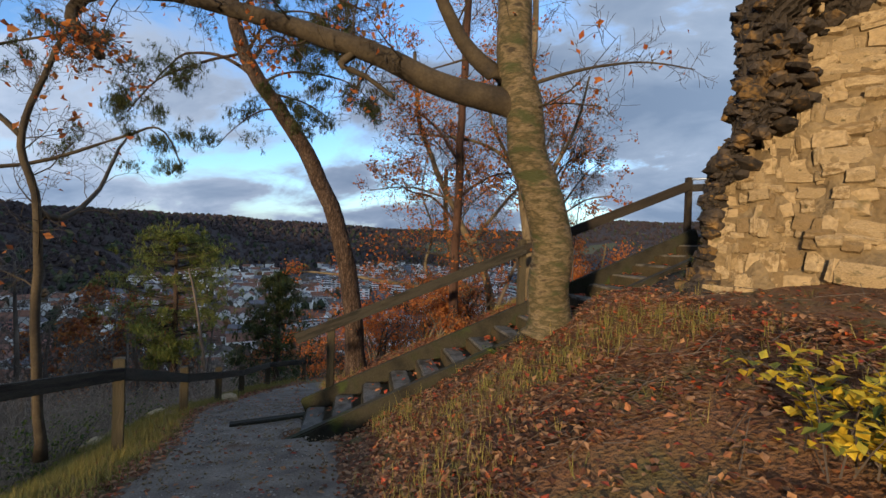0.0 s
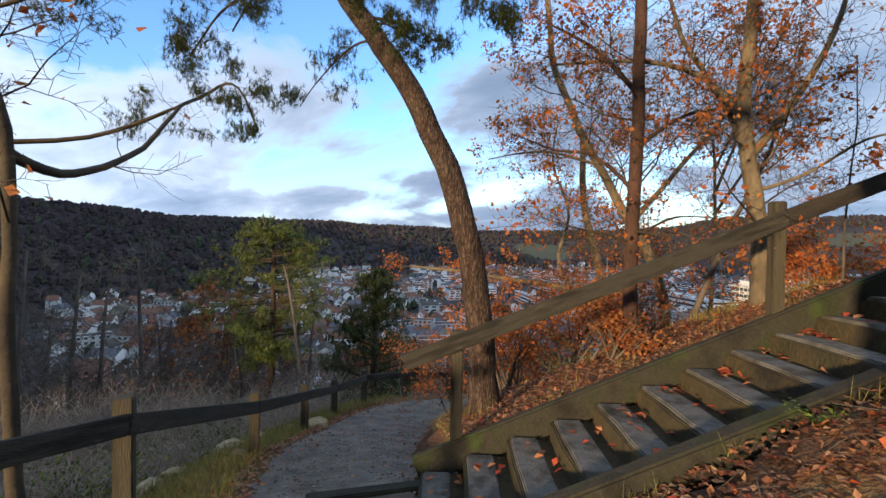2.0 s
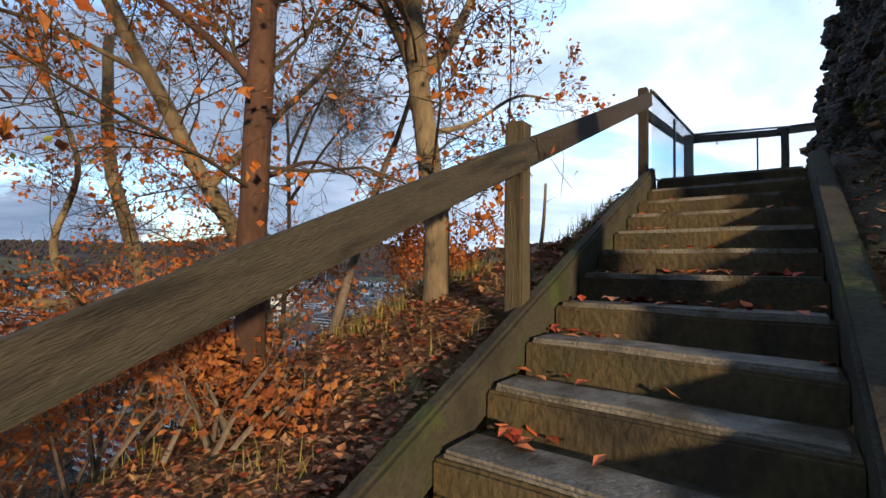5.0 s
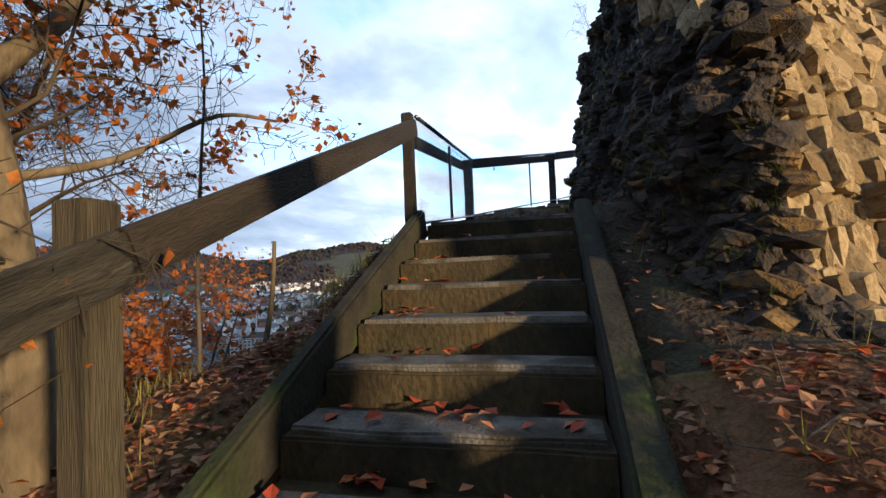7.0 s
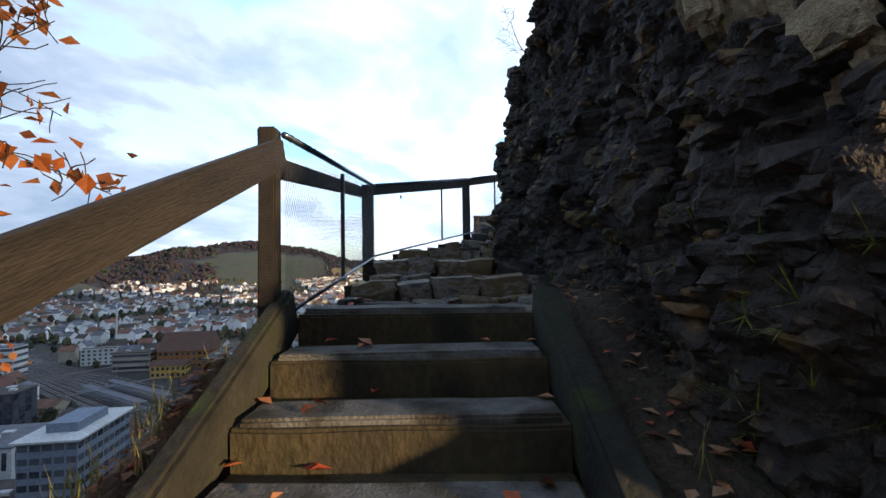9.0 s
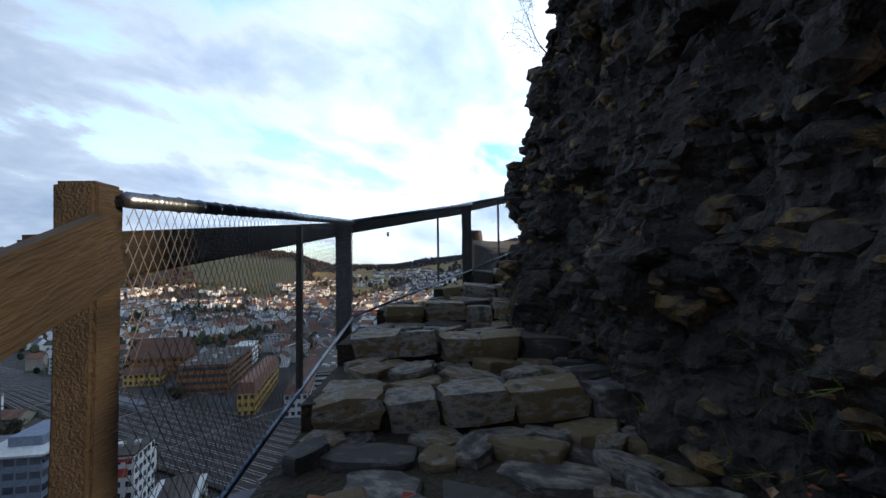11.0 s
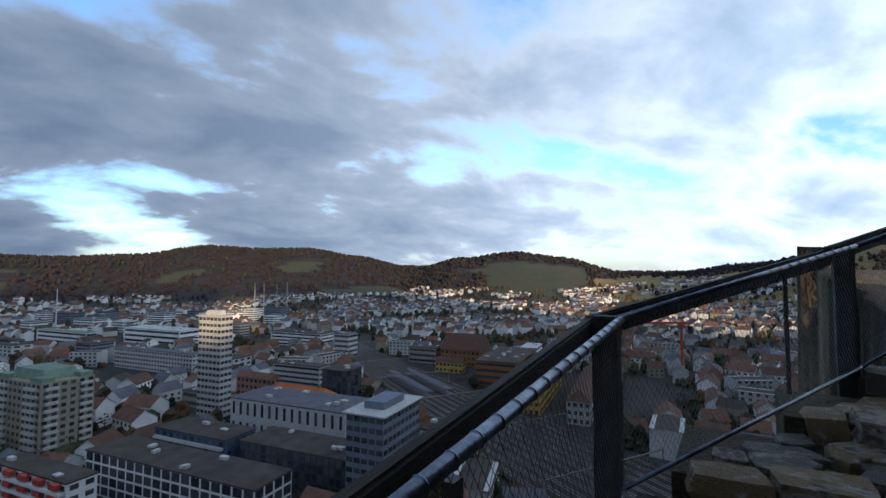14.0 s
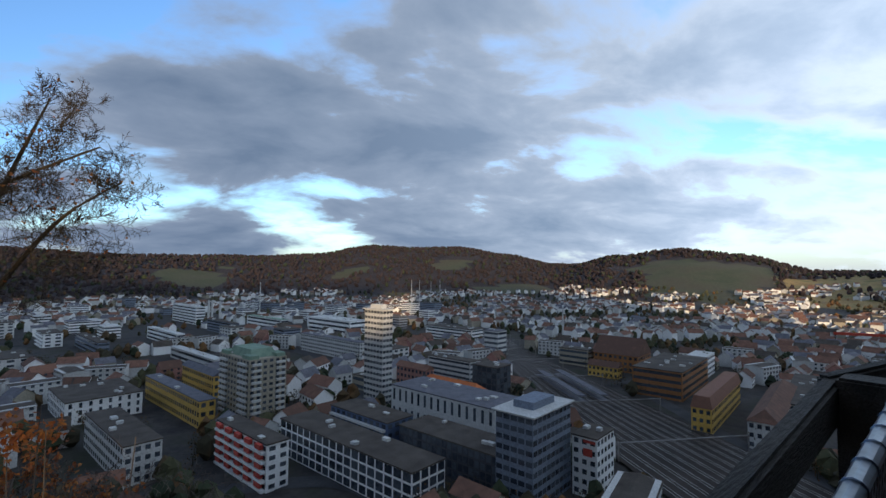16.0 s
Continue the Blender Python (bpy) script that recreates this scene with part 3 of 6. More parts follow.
def make_upper_rail():
    r = thing("mesh_railing", "dark timber railing with galvanised tube and wire mesh", "railing", (T_P.x, T_P.y, LANDING))
    tops = [(T_P, 2.0, 3.32), (C_P, 2.3, 3.58), (D_P, 2.8, 4.06), (E_P, 3.3, 4.62)]
    # these timbers carry their backlit darkness in the colour
    post_at("post", T_P.x, T_P.y, 1.75, 3.32, 0.105, M_BACKLIT_WOOD, r)
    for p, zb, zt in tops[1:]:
        post_at("post", p.x, p.y, zb, zt, 0.14, M_BACKLIT_WOOD, r)
    runs = [(T_P, 3.28, 2.22, C_P, 3.57, 2.62), (C_P, 3.57, 2.62, D_P, 4.06, 3.07), (D_P, 4.06, 3.07, E_P, 4.60, 3.55)]
    for a, za, ba, b, zb, bb in runs:
        d = (b - a).normalized()
        inn = Vector((d.y, -d.x, 0))
        v = Vector((0, 0, 1))
        drop = 0.16 if a is T_P else 0.07
        beam("rail", a + v * (za - drop) - inn * 0.095 - d * 0.06, b + v * (zb - 0.07) - inn * 0.095 + d * 0.06, 0.06, 0.14, M_BACKLIT_WOOD, r, bevel=0.012)
        for zt, z2, rad, mt, nm in ((za + 0.0, zb + 0.0, 0.021, M_TUBE, "tube"), (ba, bb, 0.013, M_TUBE, "lower_tube")):
            raw = Raw()
            raw.tube([a + v * zt + inn * 0.09, b + v * z2 + inn * 0.09], [rad, rad], 10)
            if nm == "tube":
                cnt = int((b - a).length / 0.12)
                for k in range(1, cnt):
                    q = (a + v * zt + inn * 0.09).lerp(b + v * z2 + inn * 0.09, k / cnt)
                    ax = ((b + v * z2) - (a + v * zt)).normalized()
                    raw.tube([q - ax * 0.002, q + ax * 0.002], [rad + 0.003] * 2, 10)
            ob = part(nm, raw.mesh(nm, mt, True), r)
            ob.location = -r.location
        # wire mesh of slanting strands
        raw = Raw()
        length = (b - a).length
        step = 0.042
        o = a + inn * 0.09
        k = -1.2
        while k < length:
            for sg in (1, -1):
                x0, x1 = (k, k + 1.05 * 0.62) if sg > 0 else (k + 1.05 * 0.62, k)
                pts = []
                for q in range(2):
                    f = q
                    xx = x0 + (x1 - x0) * f
                    pts.append((xx, f))
                (xa, fa), (xb, fb) = pts
                lo, hi = 0.0, 1.0
                for edge, keep in ((0.0, 1), (length, -1)):
                    ea, eb = (xa - edge) * keep, (xb - edge) * keep
                    if ea < 0 and eb < 0:
                        lo, hi = 1.0, 0.0
                    elif ea < 0:
                        lo = max(lo, ea / (ea - eb))
                    elif eb < 0:
                        hi = min(hi, ea / (ea - eb))
                if hi - lo < 0.03:
                    continue
                pp = []
                for f in (lo, hi):
                    xx = xa + (xb - xa) * f
                    g = xx / length
                    zlo, zhi = ba + (bb - ba) * g, za + (zb - za) * g
                    pp.append(o + d * xx + v * (zlo + (zhi - zlo) * f))
                raw.tube(pp, [0.0012, 0.0012], 3, False)
            k += step
        ob = part("wire_mesh", raw.mesh("wire_mesh", M_WIRE), r, "fine slanting steel wire mesh")
        ob.location = -r.location
    for x, y, z0, z1 in ((4.785, 11.25, 2.38, 3.36), (8.397, 12.10, 2.90, 3.87), (10.3, 11.86, 3.27, 4.29)):
        raw = Raw()
        raw.box((x, y, (z0 + z1) / 2), (0.045, 0.03, z1 - z0), math.atan2(UY, UX))
        ob = part("bar", raw.mesh("bar", M_IRON), r, "slim dark iron bar")
        ob.location = -r.location
    raw = Raw()
    raw.box((0, 0, 0), (0.035, 0.02, 0.05), 0.2)
    q = C_P.lerp(D_P, 0.22)
    tagged(new("padlock", raw.mesh("padlock", M_TUBE)), "small grey padlock hanging on the wire mesh", "padlock").location = (q.x, q.y - 0.1, 3.48)


make_upper_rail()


def make_fence():
    f = thing("fence", "weathered post-and-rail timber fence along the footpath", "fence", (-3.73, 5.1, -0.6))
    posts = [(-3.1, 2.2, 0.0), (-3.95, 5.2, -0.53), (-5.3, 7.45, -1.35), (-6.37, 9.4, -1.94), (-7.2, 11.1, -2.42), (-7.75, 12.85, -2.7), (-7.3, 14.1, -2.85), (-6.4, 15.0, -2.95)]
    for x, y, z in posts:
        post_at("post", x, y, z - 0.35, z + 0.93, 0.13, M_POST, f, rz=0.9)
    for (x0, y0, z0), (x1, y1, z1) in zip(posts, posts[1:]):
        beam("rail", (x0 + 0.09, y0 - 0.03, z0 + 0.75), (x1 + 0.09, y1 - 0.03, z1 + 0.75), 0.06, 0.15, M_WOOD, f, bevel=0.01)


make_fence()


# ---- the rock and ruined wall ----
# its foot in plan: the masonry face, then the face along the stair
ROCK_LINE = [(11.5, 1.5), (9.6, -1.2), (8.2, -2.6), (7.1, -3.9), (6.4, -4.75), (5.95, -5.42), (6.4, -5.80), (7.4, -5.88), (8.8, -5.95), (10.2, -6.05), (11.4, -6.12), (12.3, -6.1), (13.2, -5.6), (14.2, -4.4), (16.0, -2.5)]
ROCK_PTS = spline([P(s, n) for s, n in ROCK_LINE], 220)
ROCK_TOP = 9.0


def rock_point(u, z, extra=0.0):
    """A place on the rock's skin; u from 0 to 1 along its foot."""
    x = u * (len(ROCK_PTS) - 1)
    k = min(int(x), len(ROCK_PTS) - 2)
    f = x - k
    p = ROCK_PTS[k].lerp(ROCK_PTS[k + 1], f)
    d = (ROCK_PTS[k + 1] - ROCK_PTS[k]).normalized()
    out = Vector((-d.y, d.x, 0))
    lean = (0.10 + 0.36 * (1 - smooth01((u - 0.34) / 0.12))) * (z - 1.5) + 0.10 * max(0.0, z - 4.6) + 0.10 * max(0.0, z - 6)
    q = Vector((p.x, p.y, z))
    b = 0.32 * noise.noise(q * 0.75) + 0.20 * noise.noise(q * 1.7 + Vector((5, 0, 0))) + 0.10 * noise.noise(q * 3.9)
    if u > 0.34:
        c = noise.cell(q * 1.6 + 0.5 * noise.noise_vector(q * 1.5))
        b += 0.10 * c + 0.07 * noise.noise(q * 8) + 0.05 * noise.noise(q * 17) - 0.05 * abs(noise.noise(q * 5 + Vector((0, 9, 0))))
        ledge = math.sin(z * 5.2 + 2.0 * noise.noise(q * 0.9))
        b += 0.04 * ledge
    b = max(-0.4, min(0.30, b))
    return q + out * (b - lean + extra), out


def make_rock():
    cols, rows = 760, 250
    v, f, idx = [], [], []
    for j in range(rows + 1):
        for i in range(cols + 1):
            u = i / cols
            z = -0.3 + (ROCK_TOP + 0.3) * j / rows
            p, o = rock_point(u, z)
            v.append(p)
    for j in range(rows):
        for i in range(cols):
            a = j * (cols + 1) + i
            f.append((a, a + 1, a + cols + 2, a + cols + 1))
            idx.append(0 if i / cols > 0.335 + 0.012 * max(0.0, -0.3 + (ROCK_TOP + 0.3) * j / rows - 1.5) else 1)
    c = len(v)
    v.append(P(12, -1.5, ROCK_TOP + 0.5))
    for i in range(cols):
        a = rows * (cols + 1) + i
        f.append((a, a + 1, c))
        idx.append(0)
    me = mesh_from("rock_core", v, f, M_ROCK, False)
    me.materials.append(M_MORTAR)
    me.polygons.foreach_set("material_index", idx)
    return me


ROCK = thing("rock_outcrop", "rugged dark rock with a ruined sunlit limestone wall", "rock", P(9, -4.5, 1.5))
part("rock_face", make_rock(), ROCK).location = -ROCK.location


def stone_mesh(name, seed, material, size=(1, 1, 1), rough=0.16):
    """An uneven broken stone, one unit across."""
    rng = random.Random(seed)
    bm = bmesh.new()
    if material is M_COBBLE:
        bmesh.ops.create_icosphere(bm, subdivisions=1, radius=0.55)
    else:
        bmesh.ops.create_cube(bm, size=1)
        bmesh.ops.subdivide_edges(bm, edges=bm.edges, cuts=1, use_grid_fill=True)
    off = Vector((seed * 3.1, seed, 0))
    for v in bm.verts:
        n = v.co.normalized() * 0.62
        v.co = v.co.lerp(n, 0.42)
        v.co += noise.noise_vector(v.co * 2.2 + off) * rough
        v.co = Vector((v.co.x * size[0], v.co.y * size[1], v.co.z * size[2]))
    return bm_mesh(name, bm, material)


MASONRY = [stone_mesh("stone", k, M_STONE, rough=0.13) for k in range(8)]
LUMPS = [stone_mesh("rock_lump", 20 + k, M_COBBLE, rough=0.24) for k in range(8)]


def stone_pose(u, z, w, h, d, rng, sink=0.0):
    p, o = rock_point(u, z)
    ang = math.atan2(o.y, o.x)
    return Matrix.Translation(p - o * (d * rng.uniform(0.22, 0.46) + sink)) @ Matrix.Rotation(ang, 4, "Z") @ Matrix.Rotation(rng.uniform(-0.16, 0.16), 4, "X") @ Matrix.Rotation(rng.uniform(-0.2, 0.2) - 0.25, 4, "Y") @ Matrix.Diagonal((d, w, h, 1))


def joined(mats, sources, name, parent, label=""):
    """Many uneven stones as one mesh."""
    v, f = [], []
    cache = [([x.co.copy() for x in me.vertices], [tuple(p.vertices) for p in me.polygons]) for me in sources]
    for k, m in enumerate(mats):
        vs, fs = cache[k % len(cache)]
        b = len(v)
        v += [m @ c for c in vs]
        f += [tuple(b + i for i in q) for q in fs]
    me = mesh_from(name, v, f, sources[0].materials[0])
    ob = part(name, me, parent, label)
    ob.location = -Vector(parent.location)
    ob["kind"] = "stuff"
    return ob


def dress_rock():
    rng = random.Random(11)
    rows = []
    z = 0.9
    while z < 8.6:
        h = rng.uniform(0.09, 0.25)
        u = 0.02
        while u < 0.325 + 0.012 * max(0.0, z - 1.5):
            w = rng.uniform(0.12, 0.50) if rng.random() < 0.8 else rng.uniform(0.08, 0.16)
            if u > 0.26:
                w *= 0.42
            length = 15.5
            du = w / length / 1.0 * 0.42 * 2.0
            if rng.random() < 0.86:
                rows.append((u + du / 2, z + rng.uniform(-0.06, 0.06), w * 1.02, h * 1.05, rng.uniform(0.16, 0.52) * (0.4 if u > 0.26 else 1.0)))
            u += du
        z += h * 1.02
    near = [r for r in rows if r[0] > 0.2 and r[1] < 5.2]
    rng.shuffle(near)
    keep = near[:290]
    rest = [r for r in rows if r not in keep]
    inv = Matrix.Translation(-Vector(ROCK.location))
    for k, r in enumerate(keep):
        ob = part("stone", MASONRY[k % 8], ROCK, m=inv @ stone_pose(*r, rng))
    joined([stone_pose(*r, rng) for r in rest], MASONRY, "upper_masonry", ROCK, "courses of rough limestone")
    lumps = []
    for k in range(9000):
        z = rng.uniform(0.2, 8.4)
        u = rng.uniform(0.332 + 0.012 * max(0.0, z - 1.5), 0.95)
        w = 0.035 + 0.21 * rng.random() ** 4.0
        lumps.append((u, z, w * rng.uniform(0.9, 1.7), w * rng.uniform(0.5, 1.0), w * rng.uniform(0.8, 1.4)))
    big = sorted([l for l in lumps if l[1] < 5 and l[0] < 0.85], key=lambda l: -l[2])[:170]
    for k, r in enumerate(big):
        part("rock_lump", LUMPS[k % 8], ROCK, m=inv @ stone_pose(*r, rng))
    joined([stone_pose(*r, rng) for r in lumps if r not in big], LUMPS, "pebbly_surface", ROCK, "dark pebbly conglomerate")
    # plants clinging to the foot of the rock
    raw = Raw()
    for k in range(420):
        u = rng.uniform(0.36, 0.9)
        p, o = rock_point(u, rng.uniform(1.2, 2.6) + (u - 0.4) * 2.0)
        for q in range(6):
            raw.blade(p, Vector((rng.gauss(0, 0.06) + o.x * 0.08, rng.gauss(0, 0.06) + o.y * 0.08, rng.uniform(-0.05, 0.14))), 0.004)
    tagged(new("rock_grass", raw.mesh("rock_grass", M_IVY)), "thin green tufts growing at the rock foot", "grass", kind="stuff")


dress_rock()


# ---- rough stone steps above the landing ----
def flag_mesh(name, seed):
    """A flat broken flagstone with an angular outline, one unit across."""
    rng = random.Random(seed)
    n = rng.choice((5, 6, 6, 7))
    ang = sorted((k + rng.uniform(-0.28, 0.28)) / n * 6.283 for k in range(n))
    ring = [(math.cos(a) * rng.uniform(0.50, 0.66), math.sin(a) * rng.uniform(0.50, 0.66)) for a in ang]
    v, f = [], []
    for k, (z, q) in enumerate(((-0.5, 1.0), (0.30, 1.02), (0.46, 0.98), (0.5, 0.90))):
        for x, y in ring:
            v.append(Vector((x * q + rng.uniform(-0.02, 0.02), y * q + rng.uniform(-0.02, 0.02), z + (rng.uniform(-0.03, 0.03) if k else 0))))
    for k in range(3):
        for i in range(n):
            j = (i + 1) % n
            f.append((k * n + i, k * n + j, (k + 1) * n + j, (k + 1) * n + i))
    v.append(Vector((0, 0, 0.52)))
    f += [(3 * n + i, 3 * n + (i + 1) % n, 4 * n) for i in range(n)]
    return mesh_from(name, v, f, M_SLAB)


def make_stone_steps():
    st = thing("stone_steps", "uneven worn natural stone steps climbing beside the rock", "steps", P(10, -7, 2.2))
    rng = random.Random(8)
    inv = Matrix.Translation(-Vector(st.location))
    slabs = [flag_mesh("slab", 60 + k) for k in range(10)]
    blocks = [stone_mesh("slab", 80 + k, M_SLAB, rough=0.12) for k in range(8)]
    profile = [(8.05, 2.21), (9.3, 2.37), (10.35, 2.54), (11.5, 2.71), (12.5, 2.88), (13.4, 3.04), (14.2, 3.22), (15.0, 3.42), (15.8, 3.6)]
    for (s0, z0), (s1, z1) in zip(profile, profile[1:]):
        def left_edge(s):
            if s < 11.3:
                return -7.86
            return -7.86 + (s - 11.3) * 0.62
        right = -5.95
        rows = max(2, round((s1 - s0) / 0.27))
        for r in range(rows):
            sa = s0 + (s1 - s0) * (r + 0.5) / rows
            n = left_edge(sa) + 0.04 + rng.uniform(0, 0.1)
            while n < right:
                front = r == 0 and s0 > 8.2
                w = rng.uniform(0.22, 0.46) if front else 0.12 + 0.36 * rng.random() ** 1.3
                d = (s1 - s0) / rows * (rng.uniform(1.0, 1.25) if front else rng.uniform(0.75, 1.25))
                h = 0.17 if front else 0.12
                if not front and rng.random() < 0.10:
                    n += w * 0.6
                    continue
                m = Matrix.Translation(P(sa + rng.uniform(-0.06, 0.06), n + w / 2, z0 - h / 2 + rng.uniform(-0.05, 0.02) + (0.012 if front else 0))) @ Matrix.Rotation(math.atan2(UY, UX) + rng.uniform(-0.7, 0.7) * (0.3 if front else 1.0), 4, "Z") @ Matrix.Rotation(rng.uniform(-0.12, 0.12), 4, "X") @ Matrix.Rotation(rng.uniform(-0.12, 0.12), 4, "Y") @ Matrix.Diagonal((d * 1.04, w * 1.02, h * 1.15, 1))
                part("slab", rng.choice(blocks if front else slabs), st, m=inv @ m)
                n += w * 1.04
    for (s0, z0), (s1, z1) in zip(profile, profile[1:]):
        raw = Raw()
        a = -7.84 if s0 < 11.2 else -7.84 + (s0 - 11.2) * 0.62
        c = P((s0 + s1) / 2 + 0.06, (a - 5.8) / 2)
        raw.box((c.x, c.y, z0 - 0.33), (s1 - s0, -5.8 - a, 0.55), math.atan2(UY, UX))
        part("bedding", raw.mesh("bedding", M_EARTH), st, "earthy bed between the stones").location = -st.location


make_stone_steps()


# ---- leaf litter, grass and plants ----
def scatter():
    rng = random.Random(21)
    raw = Raw()
    red = Raw()
    grass = Raw()
    count = 0
    while count < 60000:
        x, y = rng.uniform(-8, 7), rng.uniform(-1, 13)
        d, zp = near_path(x, y)
        s, n = SN(x, y)
        if abs(d) < 0.85 + 0.3 * rng.random() and rng.random() < 0.95:
            continue
        if 0.9 < s < 8.2 and -7.95 < n < -6.2:
            continue
        if n > -5.2 and s > 7.5 + max(0.0, n + 4.2) * 0.6:
            continue
        if s > 8.2 or (d < -1.2 and rng.random() < 0.75):
            continue
        if s > 5.6 and n > -6.3 and rng.random() < 0.85:
            continue
        if noise.noise(Vector((x * 0.7, y * 0.7, 1))) < -0.35 and rng.random() < 0.6:
            continue
        z = ground_z(x, y)
        (red if rng.random() < 0.16 else raw).leaf(Vector((x, y, z + rng.uniform(0.008, 0.04))), rng.uniform(0.03, 0.085), rng, flat=0.75)
        count += 1
    tagged(new("leaf_litter", raw.mesh("leaf_litter", M_LEAF)), "dry brown beech leaves lying over the bank", "fallen leaves", kind="stuff")
    tagged(new("red_leaf_litter", red.mesh("red_leaf_litter", M_RED_LEAF)), "reddish fallen leaves among the brown litter", "fallen leaves", kind="stuff")
    for k in range(16000):
        x, y = rng.uniform(-9, 6), rng.uniform(0, 14)
        d, zp = near_path(x, y)
        s, n = SN(x, y)
        if abs(d) < 1.1 or (0.9 < s < 8.2 and -8.0 < n < -6.2) or s > 8:
            continue
        f = noise.noise(Vector((x * 0.8, y * 0.8, 9)))
        if d > 0 and f < 0.22 and rng.random() < 0.93:
            continue
        if n > -6.3 and s > 5.2 and rng.random() < 0.88:
            continue
        z = ground_z(x, y)
        for q in range(7):
            grass.blade(Vector((x + rng.gauss(0, 0.05), y + rng.gauss(0, 0.05), z)), Vector((rng.gauss(0, 0.05), rng.gauss(0, 0.05), rng.uniform(0.05, 0.20))), 0.004)
    for k in range(17000):
        x, y = rng.uniform(-10, 0), rng.uniform(1, 13)
        d, zp = near_path(x, y)
        if not -4.0 < d < -1.1:
            continue
        z = ground_z(x, y)
        for q in range(7):
            grass.blade(Vector((x + rng.gauss(0, 0.06), y + rng.gauss(0, 0.06), z)), Vector((rng.gauss(0, 0.05), rng.gauss(0, 0.05), rng.uniform(0.05, 0.19))), 0.005)
    tagged(new("grass", grass.mesh("grass", M_GRASS)), "dry yellow-green grass beside the path", "grass", kind="stuff")
    peb = Raw()
    for k in range(7000):
        i = rng.uniform(6, 48)
        a = PATH_PTS[int(i)].lerp(PATH_PTS[int(i) + 1], i % 1)
        x, y = a.x + rng.gauss(0, 0.55), a.y + rng.gauss(0, 0.55)
        w = 0.006 + 0.022 * rng.random() ** 3
        peb.box((x, y, ground_z(x, y) + 0.03), (w, w * rng.uniform(0.6, 1.2), w * 0.7), rng.uniform(0, 3))
    tagged(new("path_gravel", peb.mesh("path_gravel", M_SLAB)), "loose grey gravel stones on the footpath", "gravel", kind="stuff")
    sticks = Raw()
    for k in range(700):
        x, y = rng.uniform(-2, 6), rng.uniform(0.5, 8)
        d, zp = near_path(x, y)
        s, n = SN(x, y)
        if d < 1.0 or (s > 0.9 and n < -6.2):
            continue
        z = ground_z(x, y) + 0.03
        a, l = rng.uniform(0, 6.28), rng.uniform(0.08, 0.4)
        sticks.tube([Vector((x, y, z)), Vector((x + math.cos(a) * l, y + math.sin(a) * l, ground_z(x + math.cos(a) * l, y + math.sin(a) * l) + rng.uniform(0.02, 0.10)))], [0.004, 0.002], 3, False)
    tagged(new("fallen_twigs", sticks.mesh("fallen_twigs", M_TWIG)), "dry fallen twigs among the leaves", "twigs", kind="stuff")
    # leaves lying on the steps, gathered at the left and on one tread
    st = Raw()
    for k in range(STEPS):
        s, z = S0 + RUN * k, Z0 + RISE * k
        spots = [(rng.uniform(-7.7, -6.5), 0.25) for q in range(3)] + [(-7.5, 0.12)] * (9 if k in (4, 5, 6, 8, 9, 12) else 3)
        if k in (9, 10):
            spots += [(rng.uniform(-7.6, -6.5), 0.1) for q in range(16)]
        for n0, sp in spots:
            n = max(-7.76, min(-6.43, n0 + rng.gauss(0, sp)))
            st.leaf(P(s + rng.uniform(0.05, RUN - 0.04), n, z + rng.uniform(0.015, 0.045)), rng.uniform(0.07, 0.12), rng, flat=0.75)
    tagged(new("step_leaves", st.mesh("step_leaves", M_RED_LEAF)), "orange-red beech leaves lying on the steps", "fallen leaves", kind="stuff")
    # the yellow-leaved shrub at the foot of the bank
    sx, sy = 2.92, 3.36
    b = thing("yellow_shrub", "low shrub with bright yellow and green leaves", "shrub", (sx, sy, ground_z(sx, sy)))
    tw, lf, gr = Raw(), Raw(), Raw()
    for k in range(46):
        a, l = rng.uniform(0, 6.28), rng.uniform(0.2, 0.66)
        p0 = Vector((rng.gauss(0, 0.18), rng.gauss(0, 0.18), -0.03))
        p2 = p0 + Vector((math.cos(a) * l * 0.75, math.sin(a) * l * 0.75, l * 0.62))
        pts = spline([p0, p0.lerp(p2, 0.5) + Vector((0, 0, 0.12)), p2], 5)
        tw.tube(pts, [0.005, 0.004, 0.003, 0.002, 0.0015], 4)
        for q in range(16):
            pt = pts[rng.randrange(1, 5)] + Vector((rng.gauss(0, 0.06), rng.gauss(0, 0.06), rng.gauss(0, 0.05)))
            (lf if rng.random() < 0.85 else gr).leaf(pt, rng.uniform(0.05, 0.10), rng, flat=0.4)
    part("twig_work", tw.mesh("twig_work", M_TWIG), b)
    part("yellow_leaves", lf.mesh("yellow_leaves", M_YELLOW), b, "bright yellow leaves")
    part("green_leaves", gr.mesh("green_leaves", M_IVY), b, "yellow-green leaves")
    for k, (x, y, w) in enumerate(((-5.0, 3.2, 1.2), (-5.9, 4.6, 1.4), (-6.6, 6.0, 1.3), (-5.4, 2.0, 1.2), (-7.6, 6.9, 1.5), (-8.2, 9.2, 1.3))):
        t = thing("low_shrub", "low tangled half-bare shrub on the slope below the fence", "shrub", (x, y, ground_z(x, y)), "shrubs below the fence")
        tw, lf = Raw(), Raw()
        for q in range(60):
            a, l = rng.uniform(0, 6.28), rng.uniform(0.3, 1.0) * w
            p0 = Vector((rng.gauss(0, 0.3), rng.gauss(0, 0.3), -0.05))
            p2 = p0 + Vector((math.cos(a) * l * 0.6, math.sin(a) * l * 0.6, l * 0.75))
            pts = spline([p0, p0.lerp(p2, 0.5) + Vector((rng.gauss(0, 0.08), rng.gauss(0, 0.08), 0.12)), p2], 5)
            tw.tube(pts, [0.006, 0.005, 0.004, 0.003, 0.002], 3)
